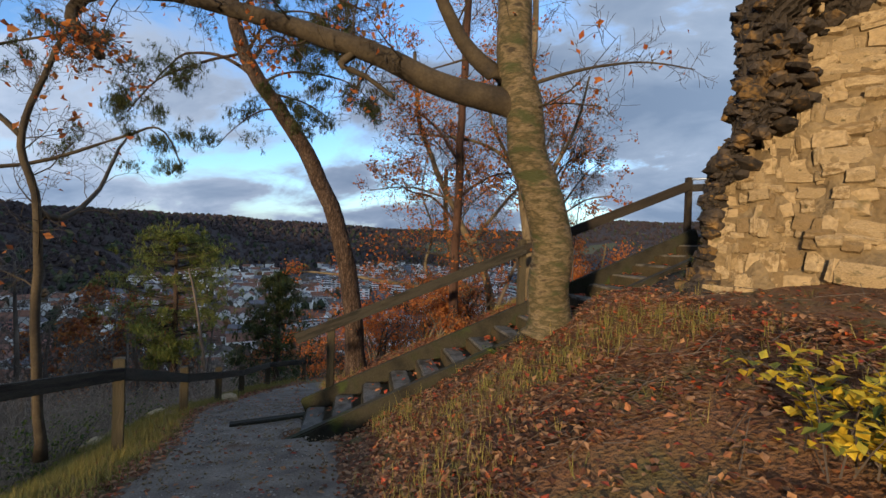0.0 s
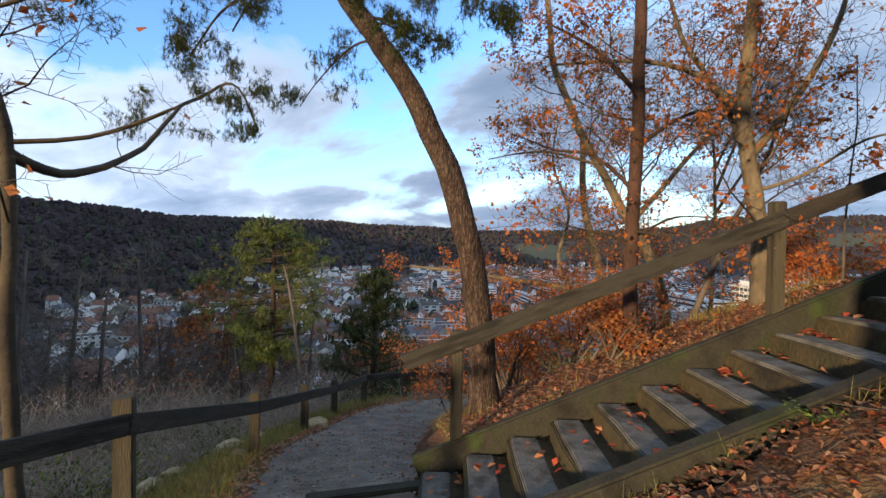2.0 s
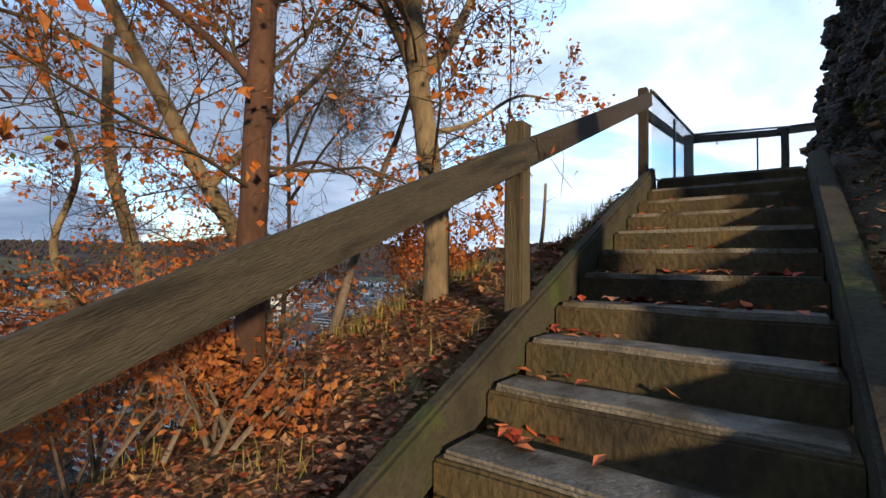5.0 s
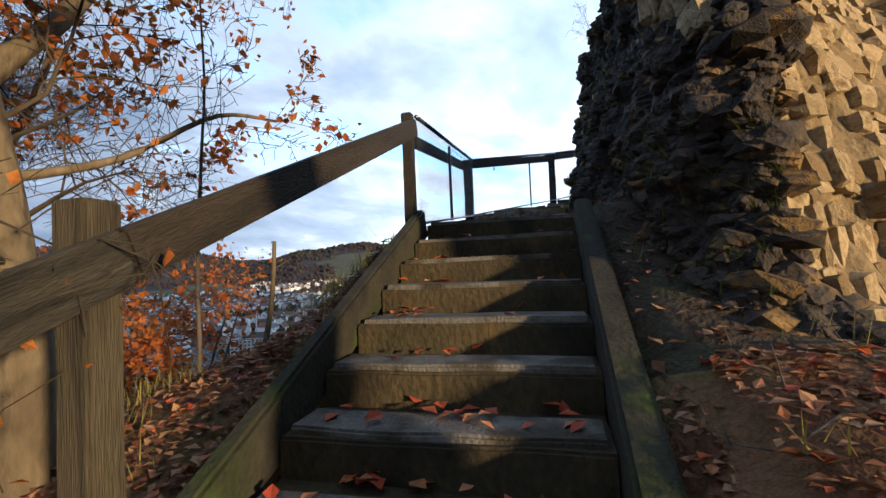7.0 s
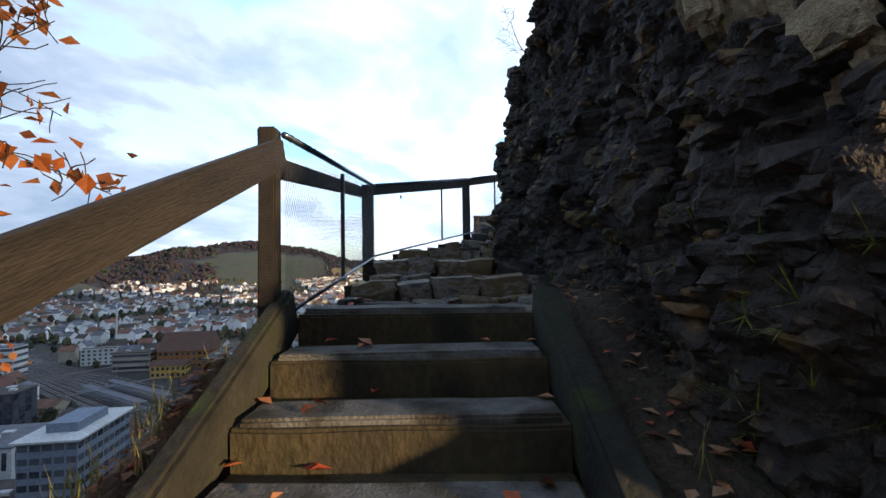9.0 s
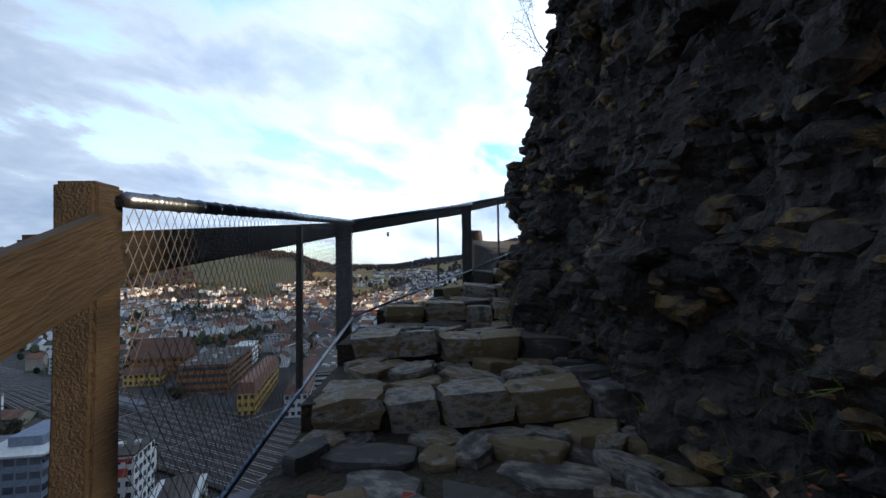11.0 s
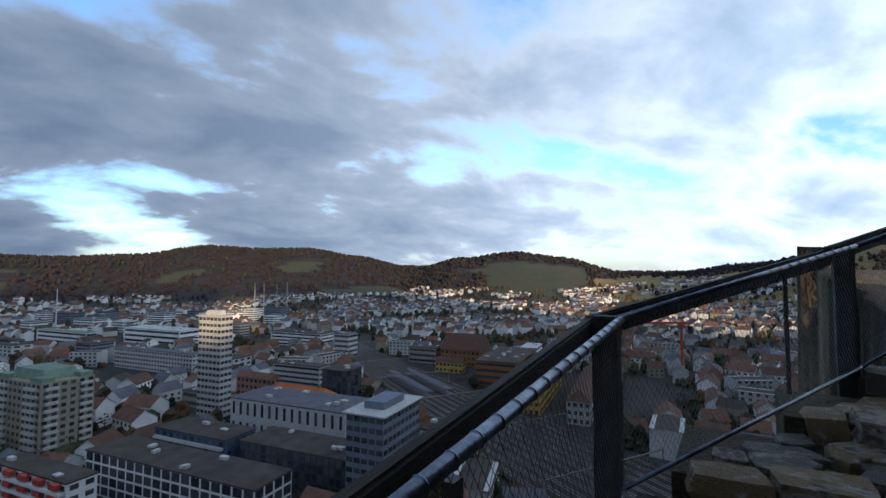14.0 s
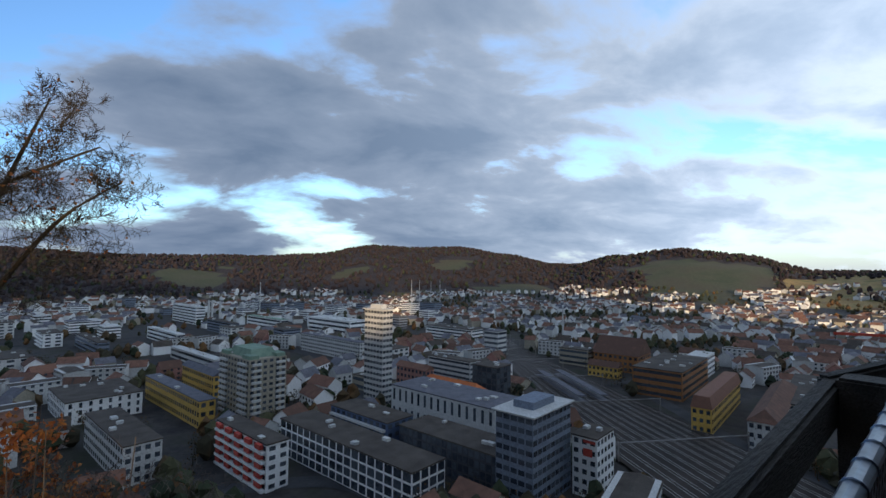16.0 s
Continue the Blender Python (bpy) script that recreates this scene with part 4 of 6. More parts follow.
            for j in range(9):
                lf.leaf(pts[rng.randrange(1, 5)] + Vector((rng.gauss(0, 0.07), rng.gauss(0, 0.07), rng.gauss(0, 0.06))), rng.uniform(0.04, 0.07), rng)
        part("twig_work", tw.mesh("twig_work", M_TWIG), t)
        part("foliage", lf.mesh("foliage", M_IVY if k % 3 else M_RUST), t)
    # ferny plant at the right stringer
    p = P(3.55, -6.05)
    b = thing("fern", "small yellow-green fern beside the steps", "plant", (p.x, p.y, stringer_z(3.55) - 0.05))
    raw = Raw()
    for k in range(14):
        a, l = rng.uniform(0, 6.28), rng.uniform(0.18, 0.34)
        for q in range(9):
            f = q / 8
            c = Vector((math.cos(a) * l * f, math.sin(a) * l * f, l * (f - 0.7 * f * f) + 0.02))
            raw.leaf(c, 0.06 * (1.15 - f), rng, flat=0.6)
    part("fronds", raw.mesh("fronds", M_IVY), b)
    # pale broken limestone beside the fence
    st = thing("limestone_ledge", "pale broken limestone ledge in the grass below the fence", "rock", (-7.0, 7.9, ground_z(-7.0, 7.9)))
    for k in range(26):
        x, y = -7.0 + rng.gauss(0, 0.75) * 1.0, 7.9 + rng.gauss(0, 1.0)
        w = rng.uniform(0.15, 0.45)
        m = Matrix.Translation(Vector((x, y, ground_z(x, y) + 0.03)) - Vector(st.location)) @ Matrix.Rotation(rng.uniform(0, 3), 4, "Z") @ Matrix.Diagonal((w, w * 0.8, w * 0.5, 1))
        part("stone", MASONRY[k % 8], st, m=m)
    # timber treads let into the path
    for k, (x, y, z) in enumerate(((-3.0, 6.85, -0.80),)):
        d = Vector((1.0, 0.95, 0)).normalized()
        c = Vector((x, y, ground_z(x, y) + 0.035))
        beam("path_step", c - d * 0.55, c + d * 0.75, 0.14, 0.10, M_STRINGER, label="weathered timber step set across the footpath", category="step")


scatter()


# ---- trees ----
def wiggle(p, d, length, rng, n, bend, lift):
    pts = [p.copy()]
    d = d.normalized()
    for k in range(n):
        d = (d + Vector((rng.gauss(0, bend), rng.gauss(0, bend), rng.gauss(0, bend) + lift))).normalized()
        pts.append(pts[-1] + d * (length / n))
    return pts


def sprout(raw, pts, r0, rng, count, length, depth, tips, lift=0.04, bend=0.22, spread=0.9, start=0.25, flat=0.0, rmin=0.0025, floor=-1e9):
    """Side branches along a line, branching again."""
    m = len(pts) - 1
    for k in range(count):
        u = start + (1 - start) * (k + rng.random()) / count
        i = min(int(u * m), m - 1)
        p = pts[i].lerp(pts[i + 1], u * m - i)
        ax = (pts[i + 1] - pts[i]).normalized()
        o = Vector((rng.gauss(0, 1), rng.gauss(0, 1), rng.gauss(0, 1) * (1 - flat)))
        o = o - ax * o.dot(ax)
        d = ax * rng.uniform(0.3, 0.8) + (o.normalized() if o.length > 1e-6 else ax) * spread
        l = length * (1.15 - 0.65 * u) * rng.uniform(0.6, 1.25)
        n = 4 if depth > 1 else 3
        q = wiggle(p, d, l, rng, n, bend, lift)
        if min(c.z for c in q) < floor:
            continue
        r = max(rmin, r0 * (1 - 0.7 * u) * 0.55)
        raw.tube(q, [max(rmin * 0.7, r * (1 - 0.8 * j / n)) for j in range(n + 1)], 5 if r > 0.012 else 3, False)
        tips.append(q)
        if depth > 1:
            sprout(raw, q, r, rng, max(4, int(count * 0.68)), l * 0.52, depth - 1, tips, lift, bend, spread, 0.2, flat, rmin, floor)


def leaves_on(raw, tips, rng, count, size, spread=0.09, test=None):
    for k in range(count):
        q = tips[rng.randrange(len(tips))]
        if noise.noise(q[0] * 1.1) < -0.08:
            continue
        i = rng.randrange(1, len(q))
        p = q[i] + Vector((rng.gauss(0, spread), rng.gauss(0, spread), rng.gauss(0, spread)))
        if test and not test(p):
            continue
        raw.leaf(p, size * rng.uniform(0.7, 1.25), rng)


def needles_on(raw, tips, rng, clumps, size):
    for k in range(clumps):
        q = tips[rng.randrange(len(tips))]
        p = q[-1 - rng.randrange(2)] + Vector((rng.gauss(0, 0.05), rng.gauss(0, 0.05), rng.gauss(0, 0.05)))
        for j in range(14):
            d = Vector((rng.gauss(0, 1), rng.gauss(0, 1), rng.gauss(0, 1) + 0.35)).normalized() * size * rng.uniform(0.6, 1.1)
            raw.blade(p, d, size * 0.045)


def tree(name, label, category, base, bark, limbs, seed, twig=None, leaves=None, group="", rmin=0.0032, floor=-1e9, flat=0.0, cling=0.07):
    """limbs: (control points, radius at both ends, number of branches, their length, depth); leaves: (material, count, size, kind)."""
    rng = random.Random(seed)
    t = thing(name, label, category, base, group)
    o = Vector(base)
    tips = []
    tw = Raw()
    for k, (ctrl, r0, r1, cnt, length, depth) in enumerate(limbs):
        n = max(8, 4 * len(ctrl))
        pts = [p - o for p in spline(ctrl, n)]
        for i in range(1, n):
            pts[i] += noise.noise_vector(pts[i] * 1.7 + Vector((seed, 0, 0))) * (0.25 * r0 + 0.01)
        rad = [r0 + (r1 - r0) * (i / (n - 1)) ** 0.85 for i in range(n)]
        if k == 0:
            rad[0] *= 1.35
            rad[1] *= 1.1
        raw = Raw()
        raw.tube(pts, rad, 14 if r0 > 0.08 else 7)
        part("trunk" if k == 0 else "limb", raw.mesh("trunk" if k == 0 else "limb", bark if k == 0 or bark is not M_BEECH else M_BEECH_DARK, True), t)
        if cnt:
            sprout(tw, pts, min(0.035, max(r1, r0 * 0.3)), rng, cnt, length, depth, tips, rmin=rmin, floor=floor - o.z, flat=flat)
    if tw.v:
        part("twig_work", tw.mesh("twig_work", twig or M_TWIG), t, "fine bare twigs")
    if leaves:
        for m, count, size, kind in leaves:
            raw = Raw()
            if kind == "needle":
                needles_on(raw, tips, rng, count, size)
            else:
                leaves_on(raw, tips, rng, count, size, cling)
            part("foliage", raw.mesh("foliage", m), t)
    return t


V = Vector
# the old beech on the bank, its great limb reaching out over the path
tree("beech_tree", "old beech with smooth mottled trunk and a great low limb", "tree", (1.10, 6.96, 0.75), M_BEECH, [
    ([V((1.10, 6.96, 0.75)), V((1.13, 6.85, 1.5)), V((1.05, 6.6, 2.3)), V((0.88, 6.3, 3.1)), V((0.75, 6.1, 3.7)), V((0.70, 5.95, 4.6)), V((0.7, 5.9, 6.2)), V((0.75, 5.9, 8.5))], 0.285, 0.15, 14, 2.4, 3),
    ([V((0.80, 6.18, 3.5)), V((0.3, 5.95, 3.6)), V((-0.25, 5.7, 3.8)), V((-0.91, 5.42, 4.06)), V((-1.6, 5.2, 4.28)), V((-2.2, 5.0, 4.43)), V((-3.4, 4.65, 4.58)), V((-3.85, 4.5, 4.3)), V((-3.5, 4.6, 3.85))], 0.165, 0.05, 22, 1.3, 3),
    ([V((0.75, 6.1, 3.7)), V((0.3, 5.95, 4.05)), V((-0.05, 5.85, 4.6)), V((-0.3, 5.7, 5.6))], 0.12, 0.05, 8, 1.6, 3),
    ([V((-0.85, 5.44, 4.02)), V((-1.05, 5.38, 3.85)), V((-0.78, 5.48, 3.72)), V((-0.5, 5.56, 3.5))], 0.055, 0.02, 5, 0.7, 2),
    ([V((0.8, 6.1, 3.7)), V((1.4, 6.1, 3.85)), V((2.0, 6.3, 3.95)), V((2.6, 6.5, 3.9))], 0.026, 0.006, 12, 0.6, 2),
], 5, M_BEECH_DARK, [(M_ORANGE, 900, 0.075, "leaf")], floor=3.35)

tree("pine_tree", "tall leaning pine with scaly reddish bark", "tree", (-2.77, 9.13, -0.75), M_PINE_BARK, [
    ([V((-2.77, 9.13, -0.75)), V((-2.86, 9.1, 0.6)), V((-3.1, 9.0, 2.0)), V((-3.55, 8.86, 3.2)), V((-4.2, 8.7, 4.3)), V((-4.9, 8.5, 5.35)), V((-5.3, 8.4, 6.6)), V((-5.4, 8.4, 8.5))], 0.20, 0.12, 0, 0, 0),
    ([V((-4.7, 8.55, 5.0)), V((-5.6, 8.6, 5.6)), V((-6.9, 8.8, 5.9)), V((-8.2, 9.2, 5.6))], 0.05, 0.015, 11, 1.1, 2),
    ([V((-5.2, 8.4, 6.2)), V((-4.4, 8.0, 6.4)), V((-3.2, 7.9, 6.3)), V((-2.2, 8.1, 5.9))], 0.05, 0.015, 11, 1.1, 2),
    ([V((-5.3, 8.4, 6.8)), V((-6.4, 7.6, 7.0)), V((-7.6, 6.9, 6.7))], 0.05, 0.015, 11, 1.1, 2),
    ([V((-4.5, 8.6, 4.8)), V((-4.0, 8.9, 4.7)), V((-3.5, 9.2, 4.4))], 0.03, 0.01, 6, 0.6, 2),
    ([V((-5.0, 8.45, 5.6)), V((-5.6, 8.0, 5.3)), V((-6.4, 7.7, 4.9)), V((-7.0, 7.6, 4.3))], 0.035, 0.010, 12, 0.8, 3),
    ([V((-4.9, 8.5, 5.4)), V((-4.2, 8.2, 5.7)), V((-3.7, 8.1, 5.5)), V((-3.3, 8.0, 5.1))], 0.030, 0.010, 11, 0.8, 3),
    ([V((-4.3, 8.7, 4.45)), V((-4.9, 8.9, 4.6)), V((-5.8, 9.2, 4.4)), V((-6.6, 9.4, 4.0))], 0.025, 0.008, 10, 0.8, 3),
    ([V((-4.7, 8.55, 5.0)), V((-3.9, 8.4, 5.1)), V((-2.88, 8.58, 4.93)), V((-2.3, 8.7, 4.5))], 0.03, 0.008, 14, 0.8, 3),
    ([V((-4.4, 8.6, 4.6)), V((-3.9, 8.3, 4.45)), V((-3.3, 8.3, 4.0))], 0.022, 0.007, 11, 0.6, 3),
    ([V((-5.0, 8.45, 5.5)), V((-4.2, 8.2, 6.1)), V((-3.2, 8.2, 6.0)), V((-2.5, 8.2, 5.5))], 0.03, 0.008, 14, 0.9, 3),
], 7, M_BEECH_DARK, [(M_NEEDLE, 4800, 0.10, "needle")])

tree("slender_tree", "slender dark-barked tree with orange leaves", "tree", (-1.0, 9.97, 0.0), M_DARK_BARK, [
    ([V((-1.0, 9.97, 0.0)), V((-1.02, 9.97, 1.5)), V((-0.98, 9.99, 3.0)), V((-0.95, 10.0, 5.0)), V((-0.85, 10.0, 8.0))], 0.10, 0.07, 19, 2.5, 3),
    ([V((-0.98, 9.99, 3.6)), V((-1.5, 10.2, 4.3)), V((-2.3, 10.4, 5.0))], 0.045, 0.015, 11, 1.4, 3),
    ([V((-1.0, 9.98, 2.3)), V((-1.6, 10.3, 2.9)), V((-2.3, 10.7, 3.1)), V((-3.1, 11.0, 3.5))], 0.035, 0.010, 11, 1.2, 3),
    ([V((-0.97, 9.99, 2.9)), V((-0.4, 10.5, 3.4)), V((0.3, 11.0, 3.6)), V((1.0, 11.4, 4.1))], 0.035, 0.010, 11, 1.2, 3),
    ([V((-1.0, 9.97, 1.7)), V((-0.5, 10.6, 2.0)), V((0.0, 11.2, 2.0))], 0.022, 0.008, 9, 0.9, 3),
], 12, M_BEECH_DARK, [(M_ORANGE, 4000, 0.066, "leaf"), (M_RUST, 1800, 0.066, "leaf")], flat=0.55, cling=0.05)

tree("oak_tree", "young oak with forked trunk and rusty leaves", "tree", (0.46, 10.27, 0.6), M_OAK_BARK, [
    ([V((0.46, 10.27, 0.6)), V((0.45, 10.3, 1.6)), V((0.32, 10.35, 2.6)), V((0.25, 10.4, 3.6)), V((0.35, 10.5, 5.2)), V((0.4, 10.6, 7.5))], 0.125, 0.06, 18, 1.9, 3),
    ([V((0.30, 10.36, 2.7)), V((0.7, 10.5, 3.3)), V((1.2, 10.8, 4.3)), V((1.5, 11.0, 5.5))], 0.07, 0.02, 13, 1.4, 3),
    ([V((0.28, 10.38, 3.2)), V((-0.3, 10.4, 3.9)), V((-1.2, 10.3, 4.2)), V((-2.2, 10.3, 4.3))], 0.05, 0.02, 13, 1.4, 3),
    ([V((0.36, 10.33, 2.3)), V((0.9, 10.5, 2.5)), V((1.5, 10.6, 2.9)), V((2.0, 10.7, 3.0))], 0.03, 0.010, 10, 1.0, 3),
    ([V((0.30, 10.36, 2.7)), V((0.05, 10.6, 3.5)), V((-0.5, 10.8, 4.6)), V((-0.8, 11.0, 5.8))], 0.06, 0.02, 12, 1.3, 3),
], 14, M_BEECH_DARK, [(M_RUST, 2600, 0.066, "leaf"), (M_ORANGE, 3400, 0.066, "leaf")], flat=0.5, cling=0.05)

gl = ground_z(-0.6, 12.3)
tree("leaning_beech", "leaning beech behind the stair rail with layered orange leaves", "tree", (-0.6, 12.3, gl), M_OAK_BARK, [
    ([V((-0.6, 12.3, gl - 0.2)), V((-0.7, 12.3, 0.3)), V((-0.95, 12.4, 1.3)), V((-1.65, 12.4, 2.6)), V((-2.3, 12.4, 3.9)), V((-2.8, 12.4, 5.2)), V((-3.0, 12.4, 7.0))], 0.12, 0.05, 20, 2.2, 3),
    ([V((-1.3, 12.4, 2.0)), V((-0.5, 12.9, 3.1)), V((0.3, 13.2, 4.2)), V((0.8, 13.4, 5.6))], 0.06, 0.015, 14, 1.6, 3),
    ([V((-1.9, 12.4, 3.1)), V((-2.9, 12.2, 3.4)), V((-4.0, 12.0, 3.3))], 0.035, 0.010, 11, 1.2, 3),
], 19, M_BEECH_DARK, [(M_ORANGE, 4600, 0.07, "leaf"), (M_RUST, 1600, 0.07, "leaf")], flat=0.5, cling=0.05)

# trees on the brink beyond the stair
tree("ivy_tree", "tree with pale ivy-clad trunk and a long dark level limb", "tree", (-1.9, 14.2, ground_z(-1.9, 14.2)), M_OAK_BARK, [
    ([V((-1.9, 14.2, ground_z(-1.9, 14.2) - 0.2)), V((-1.95, 14.2, -1.5)), V((-2.1, 14.1, 0.8)), V((-2.5, 14.2, 2.4)), V((-2.6, 14.3, 4.2))], 0.15, 0.06, 20, 2.2, 3),
    ([V((-2.0, 14.1, 0.75)), V((-1.4, 13.4, 0.55)), V((-3.6, 13.2, 0.75)), V((-5.2, 12.9, 0.95)), V((-6.6, 12.6, 1.0))], 0.10, 0.02, 16, 1.1, 3),
    ([V((-2.6, 13.5, 0.65)), V((-2.9, 13.5, 1.3)), V((-2.7, 13.5, 2.3)), V((-3.1, 13.6, 3.4)), V((-3.0, 13.6, 4.4))], 0.055, 0.015, 14, 1.4, 3),
], 16, M_BEECH_DARK, [(M_ORANGE, 6500, 0.065, "leaf"), (M_IVY, 300, 0.08, "leaf")], flat=0.5, cling=0.05)


def shrub(name, label, x, y, z, w, h, seed, mats, count=900, size=0.11, stems=9):
    rng = random.Random(seed)
    t = thing(name, label, "shrub", (x, y, z), "shrubs beside the stair")
    tw, tips = Raw(), []
    for k in range(stems):
        a = rng.uniform(0, 6.28)
        p0 = V((rng.gauss(0, 0.15), rng.gauss(0, 0.15), -0.1))
        p1 = p0 + V((math.cos(a) * w * rng.uniform(0.2, 0.5), math.sin(a) * w * rng.uniform(0.2, 0.5), h * rng.uniform(0.6, 1.0)))
        pts = spline([p0, p0.lerp(p1, 0.5) + V((0, 0, h * 0.1)), p1], 7)
        tw.tube(pts, [0.022 * (1 - 0.12 * i) for i in range(7)], 5)
        sprout(tw, pts, 0.012, rng, 7, w * 0.45, 2, tips)
    part("twig_work", tw.mesh("twig_work", M_TWIG), t)
    for m in mats:
        raw = Raw()
        leaves_on(raw, tips, rng, count // len(mats), size)
        part("foliage", raw.mesh("foliage", m), t)


for k, (s, n, h, w, mats) in enumerate(((2.2, -10.4, 1.5, 2.0, (M_ORANGE,)), (3.2, -10.9, 1.6, 2.4, (M_ORANGE, M_RUST)), (4.2, -10.6, 1.3, 2.0, (M_RUST,)), (5.0, -10.4, 1.2, 1.9, (M_RUST,)), (5.7, -9.9, 0.9, 1.4, (M_RUST, M_ORANGE)), (2.6, -12.4, 2.6, 3.0, (M_ORANGE,)), (4.6, -12.0, 2.6, 2.8, (M_RUST, M_ORANGE)), (1.4, -13.2, 2.4, 2.6, (M_ORANGE, M_RUST)), (6.3, -10.6, 1.5, 1.8, (M_RUST,)), (3.4, -9.2, 0.6, 1.0, (M_RUST,)))):
    p = P(s, n)
    shrub("autumn_shrub", "rusty orange beech shrub on the bank below the stair" if k % 2 else "bright orange autumn shrub on the brink beside the stair", p.x, p.y, ground_z(p.x, p.y), w, h, 30 + k, mats, 3600, 0.058)

p = P(5.9, -8.75)
c, o = rock_point(0.80, 5.6)
tree("rock_sapling", "thin bare twigs growing out of the rock", "tree", c, M_TWIG, [
    ([c - o * 0.1, c + o * 0.2 + V((0.0, 0, 0.35)), c + o * 0.35 + V((0.0, 0, 0.8))], 0.012, 0.004, 9, 0.5, 2),
], 47)
p = P(5.9, -8.75)
tree("bare_sapling", "thin bare sapling beside the stair rail", "tree", (p.x, p.y, 1.0), M_TWIG, [
    ([V((p.x, p.y, 1.0)), V((p.x + 0.03, p.y + 0.02, 2.2)), V((p.x + 0.12, p.y + 0.1, 3.1)), V((p.x + 0.1, p.y + 0.1, 3.9))], 0.016, 0.005, 9, 0.55, 2),
], 41)
p = P(6.3, -8.6)
tree("broken_sapling", "short broken mossy stem with a few leaves", "tree", (p.x, p.y, 1.1), M_OAK_BARK, [
    ([V((p.x, p.y, 1.1)), V((p.x + 0.14, p.y + 0.08, 1.6)), V((p.x + 0.2, p.y + 0.12, 2.05))], 0.026, 0.014, 1, 0.35, 1),
], 42, None, [(M_YELLOW, 10, 0.045, "leaf")])
p = P(4.6, -9.8)
tree("bare_beech", "spreading beech with fine twigs and last orange leaves", "tree", (p.x, p.y, 0.5), M_TWIG, [
    ([V((p.x, p.y, 0.3)), V((p.x + 0.5, p.y + 0.3, 1.8)), V((p.x + 1.0, p.y + 0.6, 3.0)), V((p.x + 1.4, p.y + 0.9, 4.6))], 0.05, 0.015, 14, 1.7, 3),
], 43, None, [(M_ORANGE, 160, 0.04, "leaf")])

# tree beyond the fence, one branch carrying needle clumps
tree("fence_tree", "thin grey tree beyond the fence with needle-tufted branch", "tree", (-4.95, 4.83, -0.9), M_BEECH_DARK, [
    ([V((-4.85, 4.9, -0.9)), V((-4.88, 4.85, 0.6)), V((-4.87, 4.83, 2.2)), V((-5.05, 4.75, 3.1)), V((-4.9, 4.9, 3.9)), V((-4.6, 5.1, 4.8))], 0.062, 0.03, 12, 1.2, 3),
    ([V((-4.87, 4.83, 2.2)), V((-5.3, 5.4, 2.15)), V((-6.1, 6.4, 2.6)), V((-7.2, 7.6, 3.6)), V((-7.9, 8.3, 4.0))], 0.05, 0.02, 9, 1.1, 2),
    ([V((-5.05, 4.75, 3.1)), V((-5.6, 4.4, 3.7)), V((-6.3, 4.0, 4.4))], 0.04, 0.015, 9, 1.0, 3),
], 44, M_BEECH_DARK, [(M_RUST, 160, 0.10, "leaf")])
tree("needle_branch_tree", "dark pine bough hung with needle clumps", "tree", (-11.3, 5.4, ground_z(-11.3, 5.4)), M_BEECH_DARK, [
    ([V((-11.3, 5.4, ground_z(-11.3, 5.4))), V((-11.2, 5.4, -2)), V((-11.1, 5.4, 2)), V((-11.0, 5.4, 6.0))], 0.14, 0.06, 0, 0, 0),
    ([V((-11.0, 5.4, 3.0)), V((-9.8, 7.4, 3.3)), V((-8.3, 8.5, 4.1)), V((-7.2, 8.5, 4.2)), V((-6.7, 8.6, 3.4))], 0.055, 0.012, 14, 0.9, 3),
    ([V((-11.0, 5.4, 4.5)), V((-9.4, 6.8, 5.5)), V((-8.0, 7.6, 6.0))], 0.05, 0.012, 13, 1.0, 3),
], 46, M_BEECH_DARK, [(M_NEEDLE, 1700, 0.11, "needle")])


def conifer(name, label, x, y, top, bottom, w, seed, m, shape):
    """A standing evergreen: whorls of drooping or layered boughs."""
    rng = random.Random(seed)
    g = ground_z(x, y)
    t = thing(name, label, "tree", (x, y, g))
    raw = Raw()
    pts = [V((0, 0, -0.3)), V((0.1, 0, (top - g) * 0.5)), V((0.0, 0.1, top - g))]
    raw.tube(spline(pts, 8), [0.22 * (1 - 0.115 * i) for i in range(8)], 8)
    part("trunk", raw.mesh("trunk", M_PINE_BARK, True), t)
    tw, lf, tips = Raw(), Raw(), []
    H = top - bottom
    for k in range(90):
        f = (k + rng.random()) / 90
        z = bottom - g + H * f
        a = rng.uniform(0, 6.28)
        l = w * 0.5 * ((1 - f) ** 0.6 * 0.95 + 0.10 if shape == "cone" else (0.35 + 0.65 * math.sin(math.pi * (0.12 + 0.75 * f))) * rng.uniform(0.55, 1.1))
        d = V((math.cos(a), math.sin(a), 0.25 if shape == "cone" else 0.05))
        q = wiggle(V((0, 0, z)), d, l, rng, 4, 0.10, 0.03)
        tw.tube(q, [0.04, 0.03, 0.02, 0.012, 0.006], 4)
        sprout(tw, q, 0.012, rng, 6, l * 0.35, 1, tips, flat=0.5 if shape != "cone" else 0.0)
        tips.append(q)
    part("bough_work", tw.mesh("bough_work", M_BEECH_DARK), t)
    for k in range(4200):
        q = tips[rng.randrange(len(tips))]
        p = q[rng.randrange(1, len(q))] + V((rng.gauss(0, 0.1), rng.gauss(0, 0.1), rng.gauss(0, 0.07)))
        for j in range(9):
            lf.blade(p, V((rng.gauss(0, 1), rng.gauss(0, 1), rng.gauss(0, 0.7) + 0.5)).normalized() * rng.uniform(0.12, 0.30), 0.018)
    part("needles", lf.mesh("needles", m), t)


